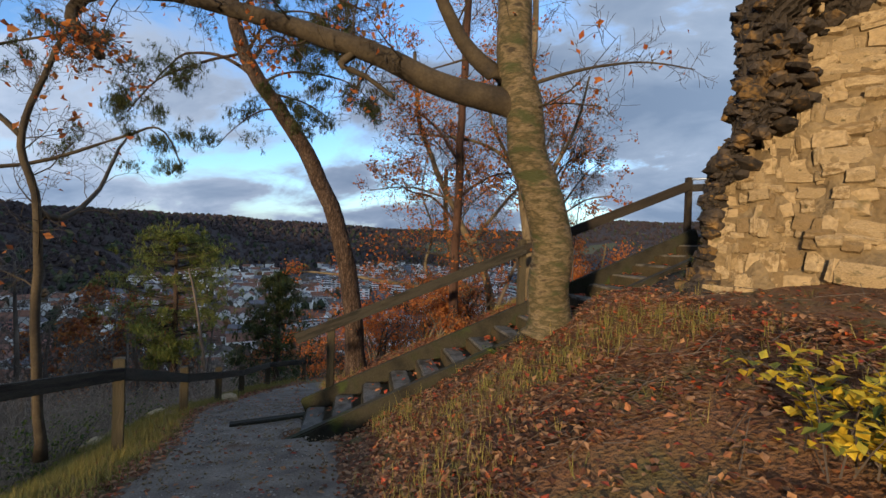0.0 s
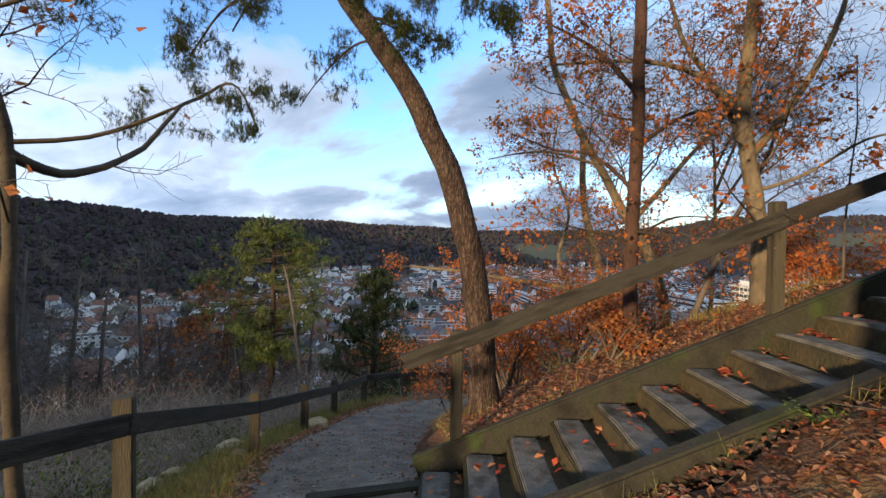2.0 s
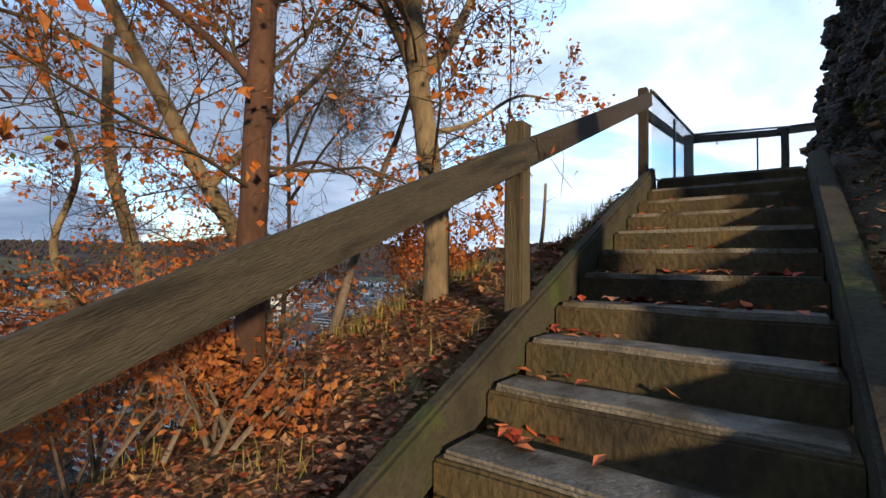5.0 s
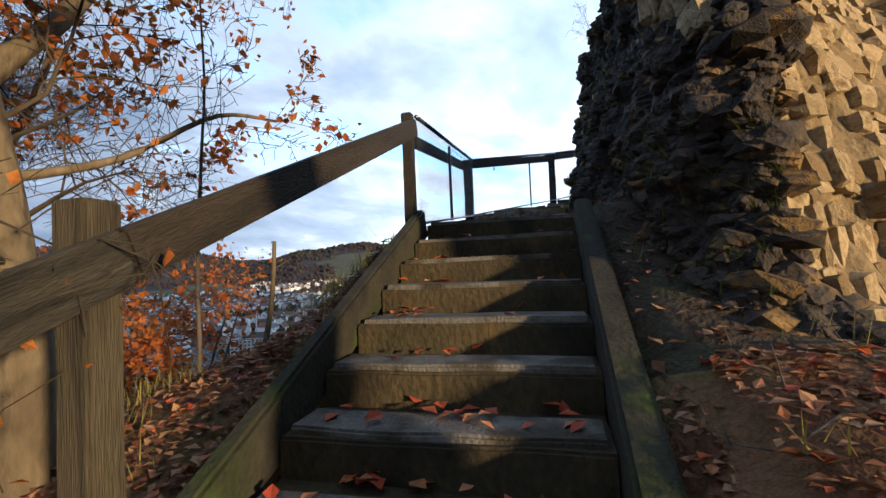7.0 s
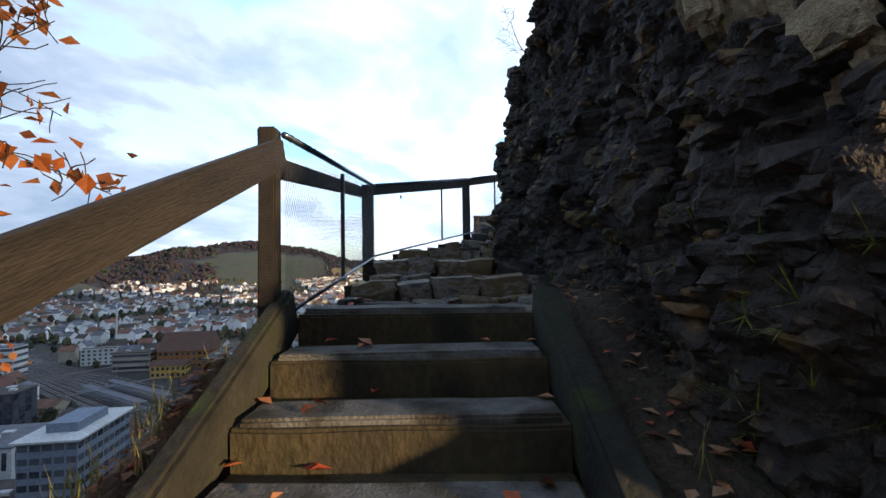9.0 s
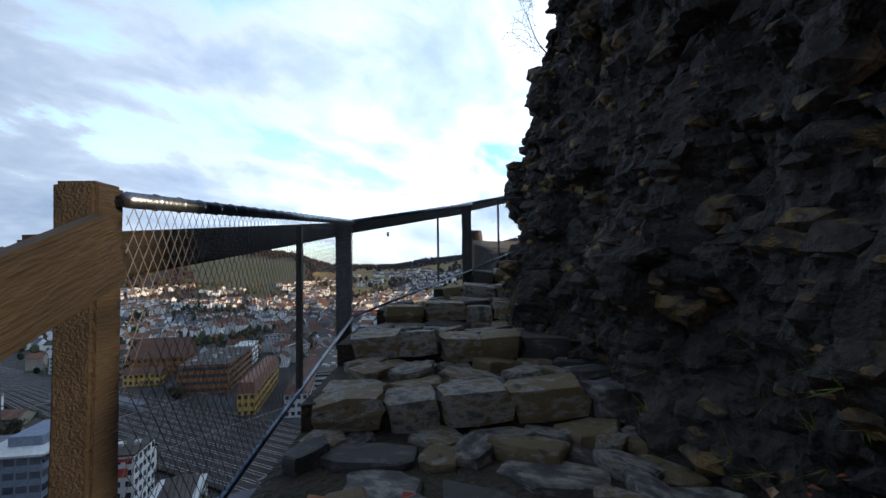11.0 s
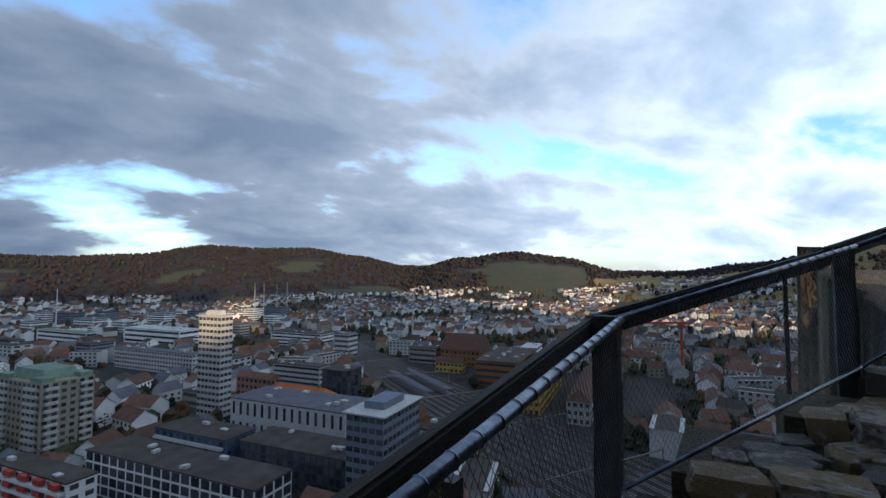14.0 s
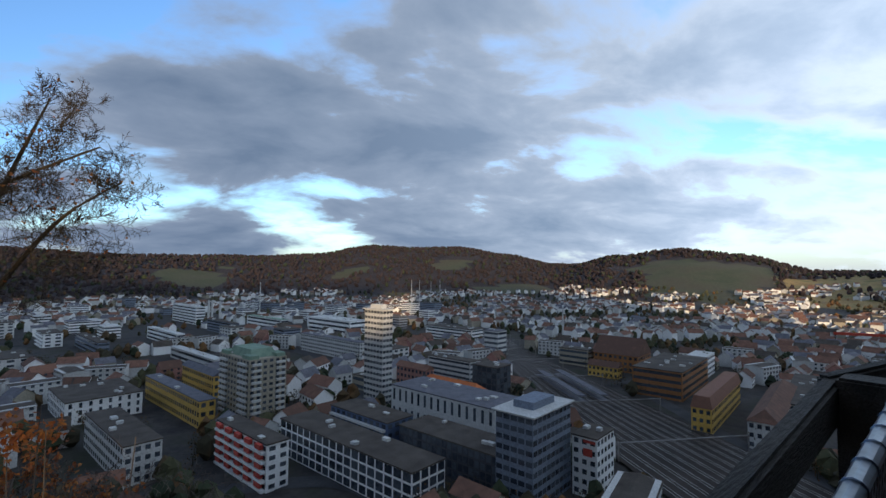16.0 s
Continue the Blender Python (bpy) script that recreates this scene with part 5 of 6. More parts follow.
conifer("green_pine", "yellow-green spreading pine on the slope below the path", -17.4, 18.2, 2.1, -4.2, 6.2, 51, M_NEEDLE_LIT, "layered")
conifer("spruce_tree", "dark green bushy spruce beyond the fence", -12.0, 18.8, 0.2, -7.0, 5.6, 52, M_SPRUCE, "cone")
tree("dead_pine", "bare grey leaning dead trunk beside the green pine", "tree", (-13.6, 16.4, ground_z(-13.6, 16.4)), M_TWIG, [
    ([V((-13.4, 16.4, ground_z(-13.4, 16.4))), V((-13.9, 16.6, -3.5)), V((-14.9, 17.0, -0.8)), V((-15.4, 17.1, 0.5))], 0.10, 0.03, 7, 1.3, 2),
], 53)

# the wooded slope below the fence: a few built trees, repeated
def slope_tree(name, label, h, w, seed, mats, count, size):
    rng = random.Random(seed)
    limbs = [([V((0, 0, -0.5)), V((0.1, 0, h * 0.3)), V((0.0, 0.2, h * 0.62)), V((0.2, 0.1, h))], 0.16, 0.03, 16, w * 0.5, 3)]
    return tree(name, label, "tree", (0, 0, -400), M_TWIG, [([p + V((0, 0, -400)) for p in l[0]], *l[1:]) for l in limbs], seed, M_TWIG, [(m, count, size, "leaf") for m in mats], "trees on the slope", rmin=0.011)


def plant_slope():
    rng = random.Random(77)
    kinds = [slope_tree("slope_tree", "bare grey-brown tree on the slope", 9, 6, 81, (), 0, 0.1), slope_tree("slope_tree", "rust-leaved autumn tree on the slope", 8, 6, 82, (M_RUST,), 4200, 0.16), slope_tree("slope_tree", "orange-brown autumn tree on the slope", 7, 5.5, 83, (M_ORANGE, M_RUST), 2600, 0.16), slope_tree("slope_tree", "bare twiggy bush on the slope", 4, 5, 84, (), 0, 0.1)]
    spots = [(-43.8, 30.0, 2, -3.5), (-40.0, 27.0, 1, -4.0)]
    for k in range(230):
        x, y = rng.uniform(-70, -9), rng.uniform(-6, 62)
        if math.hypot(x + 5, y - 8) < 7 or (math.hypot(x + 14, y - 16) < 9):
            continue
        th = math.degrees(math.atan2(x + 0.3, y - 3.3))
        lim = 1.6 + math.hypot(x, y - 3) * (-0.24 if th > -42 else (-0.13 if th > -56 else -0.04))
        spots.append((x, y, rng.choice((0, 0, 0, 3, 3, 3, 1)), lim + rng.uniform(-2, 0.5)))
    for k in range(46):
        x, y = rng.uniform(-9, 30), rng.uniform(19, 46)
        spots.append((x, y, rng.choice((0, 1, 2, 3)), -0.42 * math.hypot(x - 2, y - 8) - 1))
    hs = (9, 8, 7, 4)
    for x, y, k, top in spots:
        g = ground_z(x, y)
        sc = min(2.6, (top - g) / hs[k])
        if sc < 0.35:
            continue
        ob = copy_thing(kinds[k], Matrix.Translation((x, y, g)) @ Matrix.Rotation(rng.uniform(0, 6.28), 4, "Z") @ Matrix.Scale(sc, 4))
        ob.scale = (sc, sc, sc)
    for kd in kinds:
        x, y = rng.uniform(-60, -40), rng.uniform(2, 10)
        kd.location = (x, y, ground_z(x, y))


plant_slope()

# the tree whose twigs lean over the brink at the end of the walk
GB = ground_z(0.2, 17.3)
tree("brink_tree", "bare fine-twigged tree with last red leaves over the town", "tree", (0.2, 17.3, GB), M_BEECH_DARK, [
    ([V((0.2, 17.3, GB - 0.2)), V((0.1, 17.3, -1.0)), V((0.2, 17.2, 2.0)), V((0.1, 17.2, 4.4))], 0.08, 0.03, 14, 1.2, 3),
    ([V((0.15, 17.25, 2.9)), V((0.65, 17.3, 4.4)), V((1.0, 17.3, 5.3)), V((1.25, 17.3, 5.95))], 0.045, 0.010, 22, 0.9, 3),
    ([V((0.15, 17.25, 2.4)), V((0.9, 17.2, 3.7)), V((1.5, 17.2, 4.5)), V((2.1, 17.2, 4.95))], 0.045, 0.010, 22, 0.95, 3),
    ([V((0.15, 17.2, 3.6)), V((0.6, 17.1, 4.6)), V((1.2, 17.1, 5.0)), V((1.9, 17.1, 5.35))], 0.04, 0.010, 22, 0.85, 3),
], 61, M_BEECH_DARK, [(M_RUST, 260, 0.06, "leaf")])
for k, (x, y, top, w) in enumerate(((1.8, 16.7, 3.25, 1.7), (2.5, 17.0, 2.2, 2.2), (1.05, 17.0, 3.5, 1.9), (1.45, 16.8, 2.6, 2.3), (2.2, 17.4, 1.6, 2.6), (3.3, 18.2, 0.6, 2.4))):
    g = ground_z(x, y)
    shrub("autumn_shrub", "rusty orange shrub growing from the cliff below the railing", x, y, g, w, top - g, 95 + k, (M_ORANGE, M_RUST), 5200, 0.075)


# an orange shrub rising from the brink beside the stair
gx = ground_z(1.65, 12.0)
shrub("autumn_shrub", "dense orange beech shrub rising beside the stair rail", 1.65, 12.0, gx, 2.3, 2.15 - gx, 131, (M_ORANGE, M_RUST), 9000, 0.065)


def pale_brush():
    """Tangled bare bushes: arching stems that fork once."""
    rng = random.Random(77)
    raw = Raw()
    for k in range(420):
        x, y = rng.uniform(-24, -6.2), rng.uniform(1, 17)
        d, zp = near_path(x, y)
        if d > -2.9 or noise.noise(V((x * 0.35, y * 0.35, 4))) < -0.2:
            continue
        g = ground_z(x, y)
        h = min(2.4, 0.75 - 0.20 * math.hypot(x + 1.5, y - 4.5) - g) * rng.uniform(0.6, 1.0)
        if h < 0.25:
            continue
        for q in range(26):
            p = V((x + rng.gauss(0, 0.25), y + rng.gauss(0, 0.25), g - 0.03))
            stem = wiggle(p, V((rng.gauss(0, 0.5), rng.gauss(0, 0.5), 1.0)), h * rng.uniform(0.6, 1.15), rng, 4, 0.20, -0.05)
            raw.tube(stem, [0.008, 0.007, 0.006, 0.005, 0.003], 3, False)
            for j in range(4):
                st = stem[rng.randrange(1, 4)]
                raw.tube(wiggle(st, V((rng.gauss(0, 1), rng.gauss(0, 1), rng.gauss(0.4, 0.6))), h * 0.35, rng, 2, 0.25, 0.0), [0.005, 0.004, 0.003], 3, False)
    tagged(new("dry_brush", raw.mesh("dry_brush", M_BRUSH)), "pale bare tangled brush on the slope beyond the fence", "brush", kind="stuff")


pale_brush()


# ---- the town below ----
def plaster(name, c, var=0.85):
    return mat(name, [tuple(v * var for v in c), c], 0.12, 0.85, 0.15, 1.5, rand=0.25, dist=0.05)


M_WHITE = plaster("white_render", (0.78, 0.78, 0.76))
M_GREYW = plaster("grey_cladding", (0.17, 0.20, 0.25))
M_LIGHTG = plaster("light_grey_concrete", (0.50, 0.50, 0.48))
M_BEIGE = plaster("beige_concrete", (0.30, 0.27, 0.21))
M_YELL = plaster("ochre_render", (0.52, 0.33, 0.08))
M_BLUE = plaster("dark_blue_cladding", (0.06, 0.09, 0.16))
M_DARKG = plaster("dark_facade", (0.045, 0.048, 0.055))
M_BROWN = plaster("rust_brown_facade", (0.27, 0.12, 0.045))
M_PINK = plaster("dull_red_render", (0.34, 0.17, 0.14))
M_ROOFF = mat("flat_roof_gravel", [(0.045, 0.036, 0.03), (0.085, 0.072, 0.06)], 0.15, 0.95, 0.2, 2.5, dist=0.05)
M_ROOFT = mat("brown_roof_tiles", [(0.10, 0.055, 0.04), (0.19, 0.095, 0.065)], 0.3, 0.9, 0.3, 4, rand=0.5, dist=0.05)
M_ROOFO = mat("orange_roof", [(0.38, 0.10, 0.035), (0.48, 0.15, 0.05)], 0.3, 0.9, 0.2, 4, dist=0.05)
M_ROOFG = mat("green_copper_roof", [(0.13, 0.20, 0.15), (0.20, 0.28, 0.21)], 0.3, 0.8, 0.2, 3, dist=0.05)
M_ROOFS = mat("slate_grey_roof", [(0.08, 0.08, 0.095), (0.13, 0.13, 0.15)], 0.3, 0.8, 0.2, 3, dist=0.05)
M_GLASS = mat("dark_window_glass", [(0.025, 0.03, 0.04), (0.07, 0.08, 0.095)], 0.6, 0.12, 0.0, rand=0.7, spec=0.6)
M_FRAME = mat("window_band_white", [(0.5, 0.5, 0.5), (0.6, 0.6, 0.6)], 0.5, 0.7, 0.0)
M_REDC = mat("red_awning", [(0.40, 0.05, 0.04), (0.5, 0.09, 0.06)], 0.5, 0.8, 0.0)
M_ASPH = mat("asphalt", [(0.035, 0.035, 0.038), (0.06, 0.06, 0.062)], 0.1, 0.9, 0.2, 2, dist=0.05)
M_BALLAST = mat("rusty_track_ballast", [(0.018, 0.014, 0.012), (0.042, 0.032, 0.026)], 0.06, 0.95, 0.3, 1.2, dist=0.1)
M_RAIL = mat("worn_rail_steel", [(0.16, 0.15, 0.145), (0.30, 0.28, 0.27)], 0.5, 0.4, 0.0, metal=0.5)
M_CRANE = mat("red_crane_paint", [(0.42, 0.05, 0.03), (0.5, 0.07, 0.04)], 0.5, 0.6, 0.0)
M_WATER = mat("river_water", [(0.05, 0.07, 0.08), (0.09, 0.12, 0.13)], 0.05, 0.15, 0.1, 0.5, dist=0.1)

EYE, FOC, HOR = V((4.465, 11.498, 3.812)), 811.9, 482.0
FWD, RGT = V((0.212, 0.977, 0)), V((0.977, -0.212, 0))
AXA, AXB = V((0.593, -0.805, 0)), V((0.805, 0.593, 0))


def spot(px, dist, z=TOWN_Z):
    p = EYE + FWD * dist + RGT * ((px - 784) / FOC * dist)
    return V((p.x, p.y, z))


def span(corner, axis, px):
    """How far along the axis from the corner a bearing is met."""
    o = corner - EYE
    t = (px - 784) / FOC
    a, b = o.dot(RGT) - t * o.dot(FWD), axis.dot(RGT) - t * axis.dot(FWD)
    return max(4.0, min(90.0, -a / b))


WINDOW_SHARED = {}


def window_mesh(w, h, band=False):
    key = (round(w, 1), round(h, 1))
    if key not in WINDOW_SHARED:
        raw = Raw()
        raw.box((0, 0, 0), (key[0], 0.16, key[1]))
        WINDOW_SHARED[key] = raw.mesh("window", M_GLASS)
    return WINDOW_SHARED[key]


def building(name, label, corner, la, lb, h, wall, roof, storeys, bays, style="grid", group=""):
    """A block whose nearest corner is given: la runs back along the first axis, lb along the second."""
    c = corner - AXA * (la / 2) + AXB * (lb / 2)
    t = thing(name, label, "building", (c.x, c.y, TOWN_Z), group)
    rot = math.atan2(AXA.y, AXA.x)
    R = Matrix.Rotation(rot, 4, "Z")
    t.matrix_basis = Matrix.Translation((c.x, c.y, TOWN_Z)) @ R
    raw = Raw()
    raw.box((0, 0, h / 2 - 1), (la, lb, h + 2))
    part("wall", raw.mesh("wall", wall), t)
    raw = Raw()
    if style == "gable" or style == "hip":
        rh = min(la, lb) * 0.42
        e = 0.6
        A, B = la / 2 + e, lb / 2 + e
        ins = (min(A, B) * 0.9 if style == "hip" else 0.0)
        vs = [V((-A, -B, h)), V((A, -B, h)), V((A, B, h)), V((-A, B, h))]
        vs += [V((-A + ins, 0, h + rh)), V((A - ins, 0, h + rh))] if la >= lb else [V((0, -B + ins, h + rh)), V((0, B - ins, h + rh))]
        fs = [(0, 1, 5, 4), (2, 3, 4, 5), (1, 2, 5), (3, 0, 4)] if la >= lb else [(1, 2, 5, 4), (3, 0, 4, 5), (0, 1, 4), (2, 3, 5)]
        raw.v, raw.f = vs, fs + [(3, 2, 1, 0)]
    elif style == "mansard":
        A, B = la / 2 + 0.4, lb / 2 + 0.4
        k = min(la, lb) * 0.16
        vs = [V((-A, -B, h)), V((A, -B, h)), V((A, B, h)), V((-A, B, h)), V((-A + k, -B + k, h + 5.5)), V((A - k, -B + k, h + 5.5)), V((A - k, B - k, h + 5.5)), V((-A + k, B - k, h + 5.5))]
        raw.v, raw.f = vs, [(0, 1, 5, 4), (1, 2, 6, 5), (2, 3, 7, 6), (3, 0, 4, 7), (4, 5, 6, 7), (3, 2, 1, 0)]
    elif style == "crown":
        A, B = la * 0.36, lb * 0.36
        vs = [V((-A, -B, h)), V((A, -B, h)), V((A, B, h)), V((-A, B, h)), V((-A * 0.8, -B * 0.8, h + 4)), V((A * 0.8, -B * 0.8, h + 4)), V((A * 0.8, B * 0.8, h + 4)), V((-A * 0.8, B * 0.8, h + 4))]
        raw.v, raw.f = vs, [(0, 1, 5, 4), (1, 2, 6, 5), (2, 3, 7, 6), (3, 0, 4, 7), (4, 5, 6, 7), (3, 2, 1, 0)]
        for dx, dy in ((-1, -1), (1, -1), (1, 1), (-1, 1)):
            raw.box((dx * la * 0.36, dy * lb * 0.36, h + 0.9), (la * 0.24, lb * 0.24, 1.8))
    else:
        raw.box((0, 0, h + 0.2), (la + (2.2 if style == "office" else 0.5), lb + (2.2 if style == "office" else 0.5), 0.5))
    if style == "office":
        pent = Raw()
        pent.box((0, 0, h + 1.6), (la * 0.55, lb * 0.55, 2.6))
        part("penthouse", pent.mesh("penthouse", wall), t)
    part("roof", raw.mesh("roof", roof), t)
    if style not in ("gable", "hip", "mansard"):
        rng = random.Random(int(corner.x * 7 + corner.y))
        for k in range(min(8, max(2, int(la * lb / 200)))):
            raw = Raw()
            w = rng.uniform(1.2, 3.4)
            raw.box((rng.uniform(-la * 0.4, la * 0.4), rng.uniform(-lb * 0.35, lb * 0.35), h + 0.45 + 0.4), (w, rng.uniform(1.2, 2.6), rng.uniform(0.5, 1.6)))
            part("roof_box", raw.mesh("roof_box", M_LIGHTG), t)
    sh = h / storeys
    for face, length, off, turn in ((0, lb, V((la / 2, 0, 0)), 0.5 * math.pi), (1, la, V((0, -lb / 2, 0)), 0.0)):
        along = V((0, 1, 0)) if face == 0 else V((1, 0, 0))
        nb = max(1, round(length / bays))
        for f in range(storeys):
            z = sh * (f + 0.55)
            if style == "band":
                m = Matrix.Translation(off + V((0, 0, z))) @ Matrix.Rotation(turn, 4, "Z")
                ob = part("window_band", window_mesh(length * 0.96, sh * 0.45), t, m=m)
                continue
            if style == "crown" and f:
                for e in (-0.32, 0.32):
                    bal = Raw()
                    bal.box((0, 0, 0), (length * 0.24, 1.4, sh * 0.36))
                    part("balcony", bal.mesh("balcony", M_LIGHTG), t, m=Matrix.Translation(off * (1 + 0.6 / off.length) + along * (e * length) + V((0, 0, sh * f + 0.4))) @ Matrix.Rotation(turn, 4, "Z"))
            if style == "balcony" and face == 1:
                raw = Raw()
                raw.box((0, -lb / 2 - 0.75, sh * f + 0.5), (la * 0.96, 1.5, 0.9))
                part("balcony", raw.mesh("balcony", M_LIGHTG if wall is not M_WHITE else M_WHITE), t)
            for k in range(nb):
                u = ((k + 0.5) / nb - 0.5) * length
                w = length / nb * (0.8 if style in ("curtain", "office") else 0.55)
                hh = sh * (0.78 if style == "curtain" else (0.62 if style == "slot" else 0.48))
                m = Matrix.Translation(off + along * u + V((0, 0, z))) @ Matrix.Rotation(turn, 4, "Z")
                part("window", window_mesh(w if style != "slot" else w * 0.6, hh), t, m=m)
    return t


# nearest roof corner: bearing, height mark, left and right bearings, building height
BLOCKS = [
    ("tower_block", "slim pale glass-and-concrete high-rise", 680, 550, 648, 697, 54, M_LIGHTG, M_LIGHTG, 17, 2.6, "office"),
    ("podium_block", "low terraced base of the high-rise", 688, 676, 628, 705, 9, M_BEIGE, M_ROOFF, 2, 5, "band"),
    ("office_tower", "grey-blue office tower with overhanging flat roof", 945, 735, 880, 1010, 30, M_GREYW, M_LIGHTG, 9, 2.9, "office"),
    ("white_office", "white office block with rows of windows and red marks", 1056, 772, 1013, 1085, 20, M_WHITE, M_ROOFF, 6, 3.0, "grid"),
    ("long_white_building", "long white building with slot windows", 878, 722, 697, 930, 18, M_LIGHTG, M_ROOFS, 2, 4.2, "slot"),
    ("orange_roof_house", "older building with orange hipped roof", 846, 695, 745, 866, 15, M_LIGHTG, M_ROOFO, 4, 3.5, "hip"),
    ("residential_tower", "beige residential tower with balconies and green copper roof", 447, 640, 395, 512, 32, M_BEIGE, M_ROOFG, 11, 3.4, "crown"),
    ("ochre_school", "ochre building with a slate-grey roof", 362, 712, 266, 390, 13, M_YELL, M_ROOFS, 3, 3.0, "grid"),
    ("ochre_wing", "ochre wing with grey pitched roof", 385, 668, 330, 398, 13, M_YELL, M_ROOFS, 3, 3.0, "gable"),
    ("white_hall", "white flat-roofed hall with skylights", 127, 718, 97, 262, 11, M_WHITE, M_ROOFF, 3, 4.0, "slot"),
    ("grey_apartments", "grey-green apartment house with flat roof", 232, 792, 163, 300, 14, M_LIGHTG, M_ROOFF, 4, 3.2, "grid"),
    ("red_balcony_house", "white apartment house with red awnings on balconies", 482, 786, 395, 520, 16, M_WHITE, M_ROOFF, 5, 3.4, "balcony"),
    ("terrace_apartments", "long white apartment block with deep terraces", 735, 832, 505, 792, 14, M_WHITE, M_ROOFF, 4, 4.2, "curtain"),
    ("blue_apartments", "dark blue apartment block with white bands", 690, 747, 592, 735, 14, M_BLUE, M_ROOFF, 4, 4.0, "balcony"),
    ("dark_office", "dark glazed office block with flat roof", 884, 803, 712, 930, 13, M_DARKG, M_ROOFF, 4, 2.6, "curtain"),
    ("black_grid_office", "black-framed glass office cube", 880, 650, 838, 905, 20, M_DARKG, M_ROOFF, 6, 3.6, "curtain"),
    ("station_office", "grey office block with window bands", 834, 640, 760, 850, 16, M_LIGHTG, M_ROOFF, 5, 3, "band"),
    ("factory_office", "white factory office with window bands", 350, 548, 295, 366, 24, M_WHITE, M_LIGHTG, 6, 4, "band"),
    ("factory_hall", "white factory hall with green roof", 500, 569, 435, 513, 14, M_WHITE, M_ROOFG, 3, 4, "band"),
    ("long_factory", "long white factory block with dark window bands", 622, 571, 510, 652, 16, M_WHITE, M_LIGHTG, 3, 4, "band"),
    ("grey_works", "grey works building with blue windows", 416, 576, 370, 424, 14, M_GREYW, M_ROOFF, 4, 4, "band"),
    ("white_works", "white industrial block with window bands", 836, 584, 755, 856, 14, M_WHITE, M_ROOFF, 4, 4, "band"),
    ("light_tower_block", "pale block beside the railway", 882, 586, 858, 897, 22, M_LIGHTG, M_ROOFS, 5, 4, "band"),
    ("shop_row", "row of pale shops and flats along a street", 640, 608, 525, 655, 16, M_LIGHTG, M_ROOFS, 5, 3.2, "grid"),
    ("red_terrace", "dull red terraced houses with dormers", 757, 655, 705, 765, 12, M_PINK, M_ROOFT, 3, 3.4, "gable"),
    ("brown_cube", "rust-brown office building beside the tracks", 1205, 655, 1118, 1250, 17, M_BROWN, M_ROOFF, 4, 3.4, "band"),
    ("brick_depot", "long orange-brown railway building", 1128, 628, 1050, 1150, 13, M_BROWN, M_ROOFT, 3, 4, "gable"),
    ("yellow_villa", "yellow villa with red-brown mansard roof", 1256, 718, 1220, 1306, 12, M_YELL, M_ROOFT, 3, 3.0, "mansard"),
    ("white_chapel", "white gabled building with small tower", 1240, 632, 1205, 1262, 15, M_WHITE, M_LIGHTG, 4, 3.2, "grid"),
    ("signal_house", "small yellow station house", 1092, 648, 1040, 1100, 8, M_YELL, M_ROOFT, 2, 3, "gable"),
    ("depot_tower", "beige depot block beside the railway", 1040, 618, 990, 1052, 13, M_BEIGE, M_ROOFF, 3, 4, "band"),
    ("white_house", "pale villa with brown roof beside the road", 1375, 745, 1318, 1420, 12, M_LIGHTG, M_ROOFT, 3, 3, "hip"),
    ("corner_house", "white apartment house at the hill foot", 1445, 715, 1375, 1470, 12, M_WHITE, M_ROOFF, 4, 3, "band"),
    ("glass_row", "long low glazed building with pale roof", 385, 640, 190, 398, 9, M_LIGHTG, M_LIGHTG, 2, 5, "band"),
    ("flat_works", "grey flat-roofed works with window bands", 180, 612, 60, 200, 12, M_GREYW, M_ROOFF, 3, 4, "band"),
    ("blue_depot", "white and blue depot building", 318, 596, 240, 330, 12, M_WHITE, M_LIGHTG, 3, 4, "band"),
]
TAKEN = []
for nm, lab, px, py, xl, xr, hh, wall, roof, st, bays, style in BLOCKS:
    dist = (EYE.z - TOWN_Z - hh) * FOC / (py - HOR)
    co = spot(px, dist)
    la, lb = span(co, -AXA, xl), span(co, AXB, xr)
    la, lb = max(la, 7), max(lb, 7)
    bl = building(nm, lab, co, la, lb, hh, wall, roof, st, bays, style)
    if nm == "red_balcony_house":
        for f in range(5):
            for k in range(5):
                raw = Raw()
                raw.box(((k + 0.5) / 5 * la - la / 2, -lb / 2 - 0.9, hh / st * (f + 0.72)), (la / 5 * 0.5, 1.3, hh / st * 0.5))
                part("awning", raw.mesh("awning", M_REDC), bl, "red fabric awning")
    cc = co - AXA * (la / 2) + AXB * (lb / 2)
    TAKEN.append((cc.x, cc.y, 0.5 * math.hypot(la, lb) + 4))


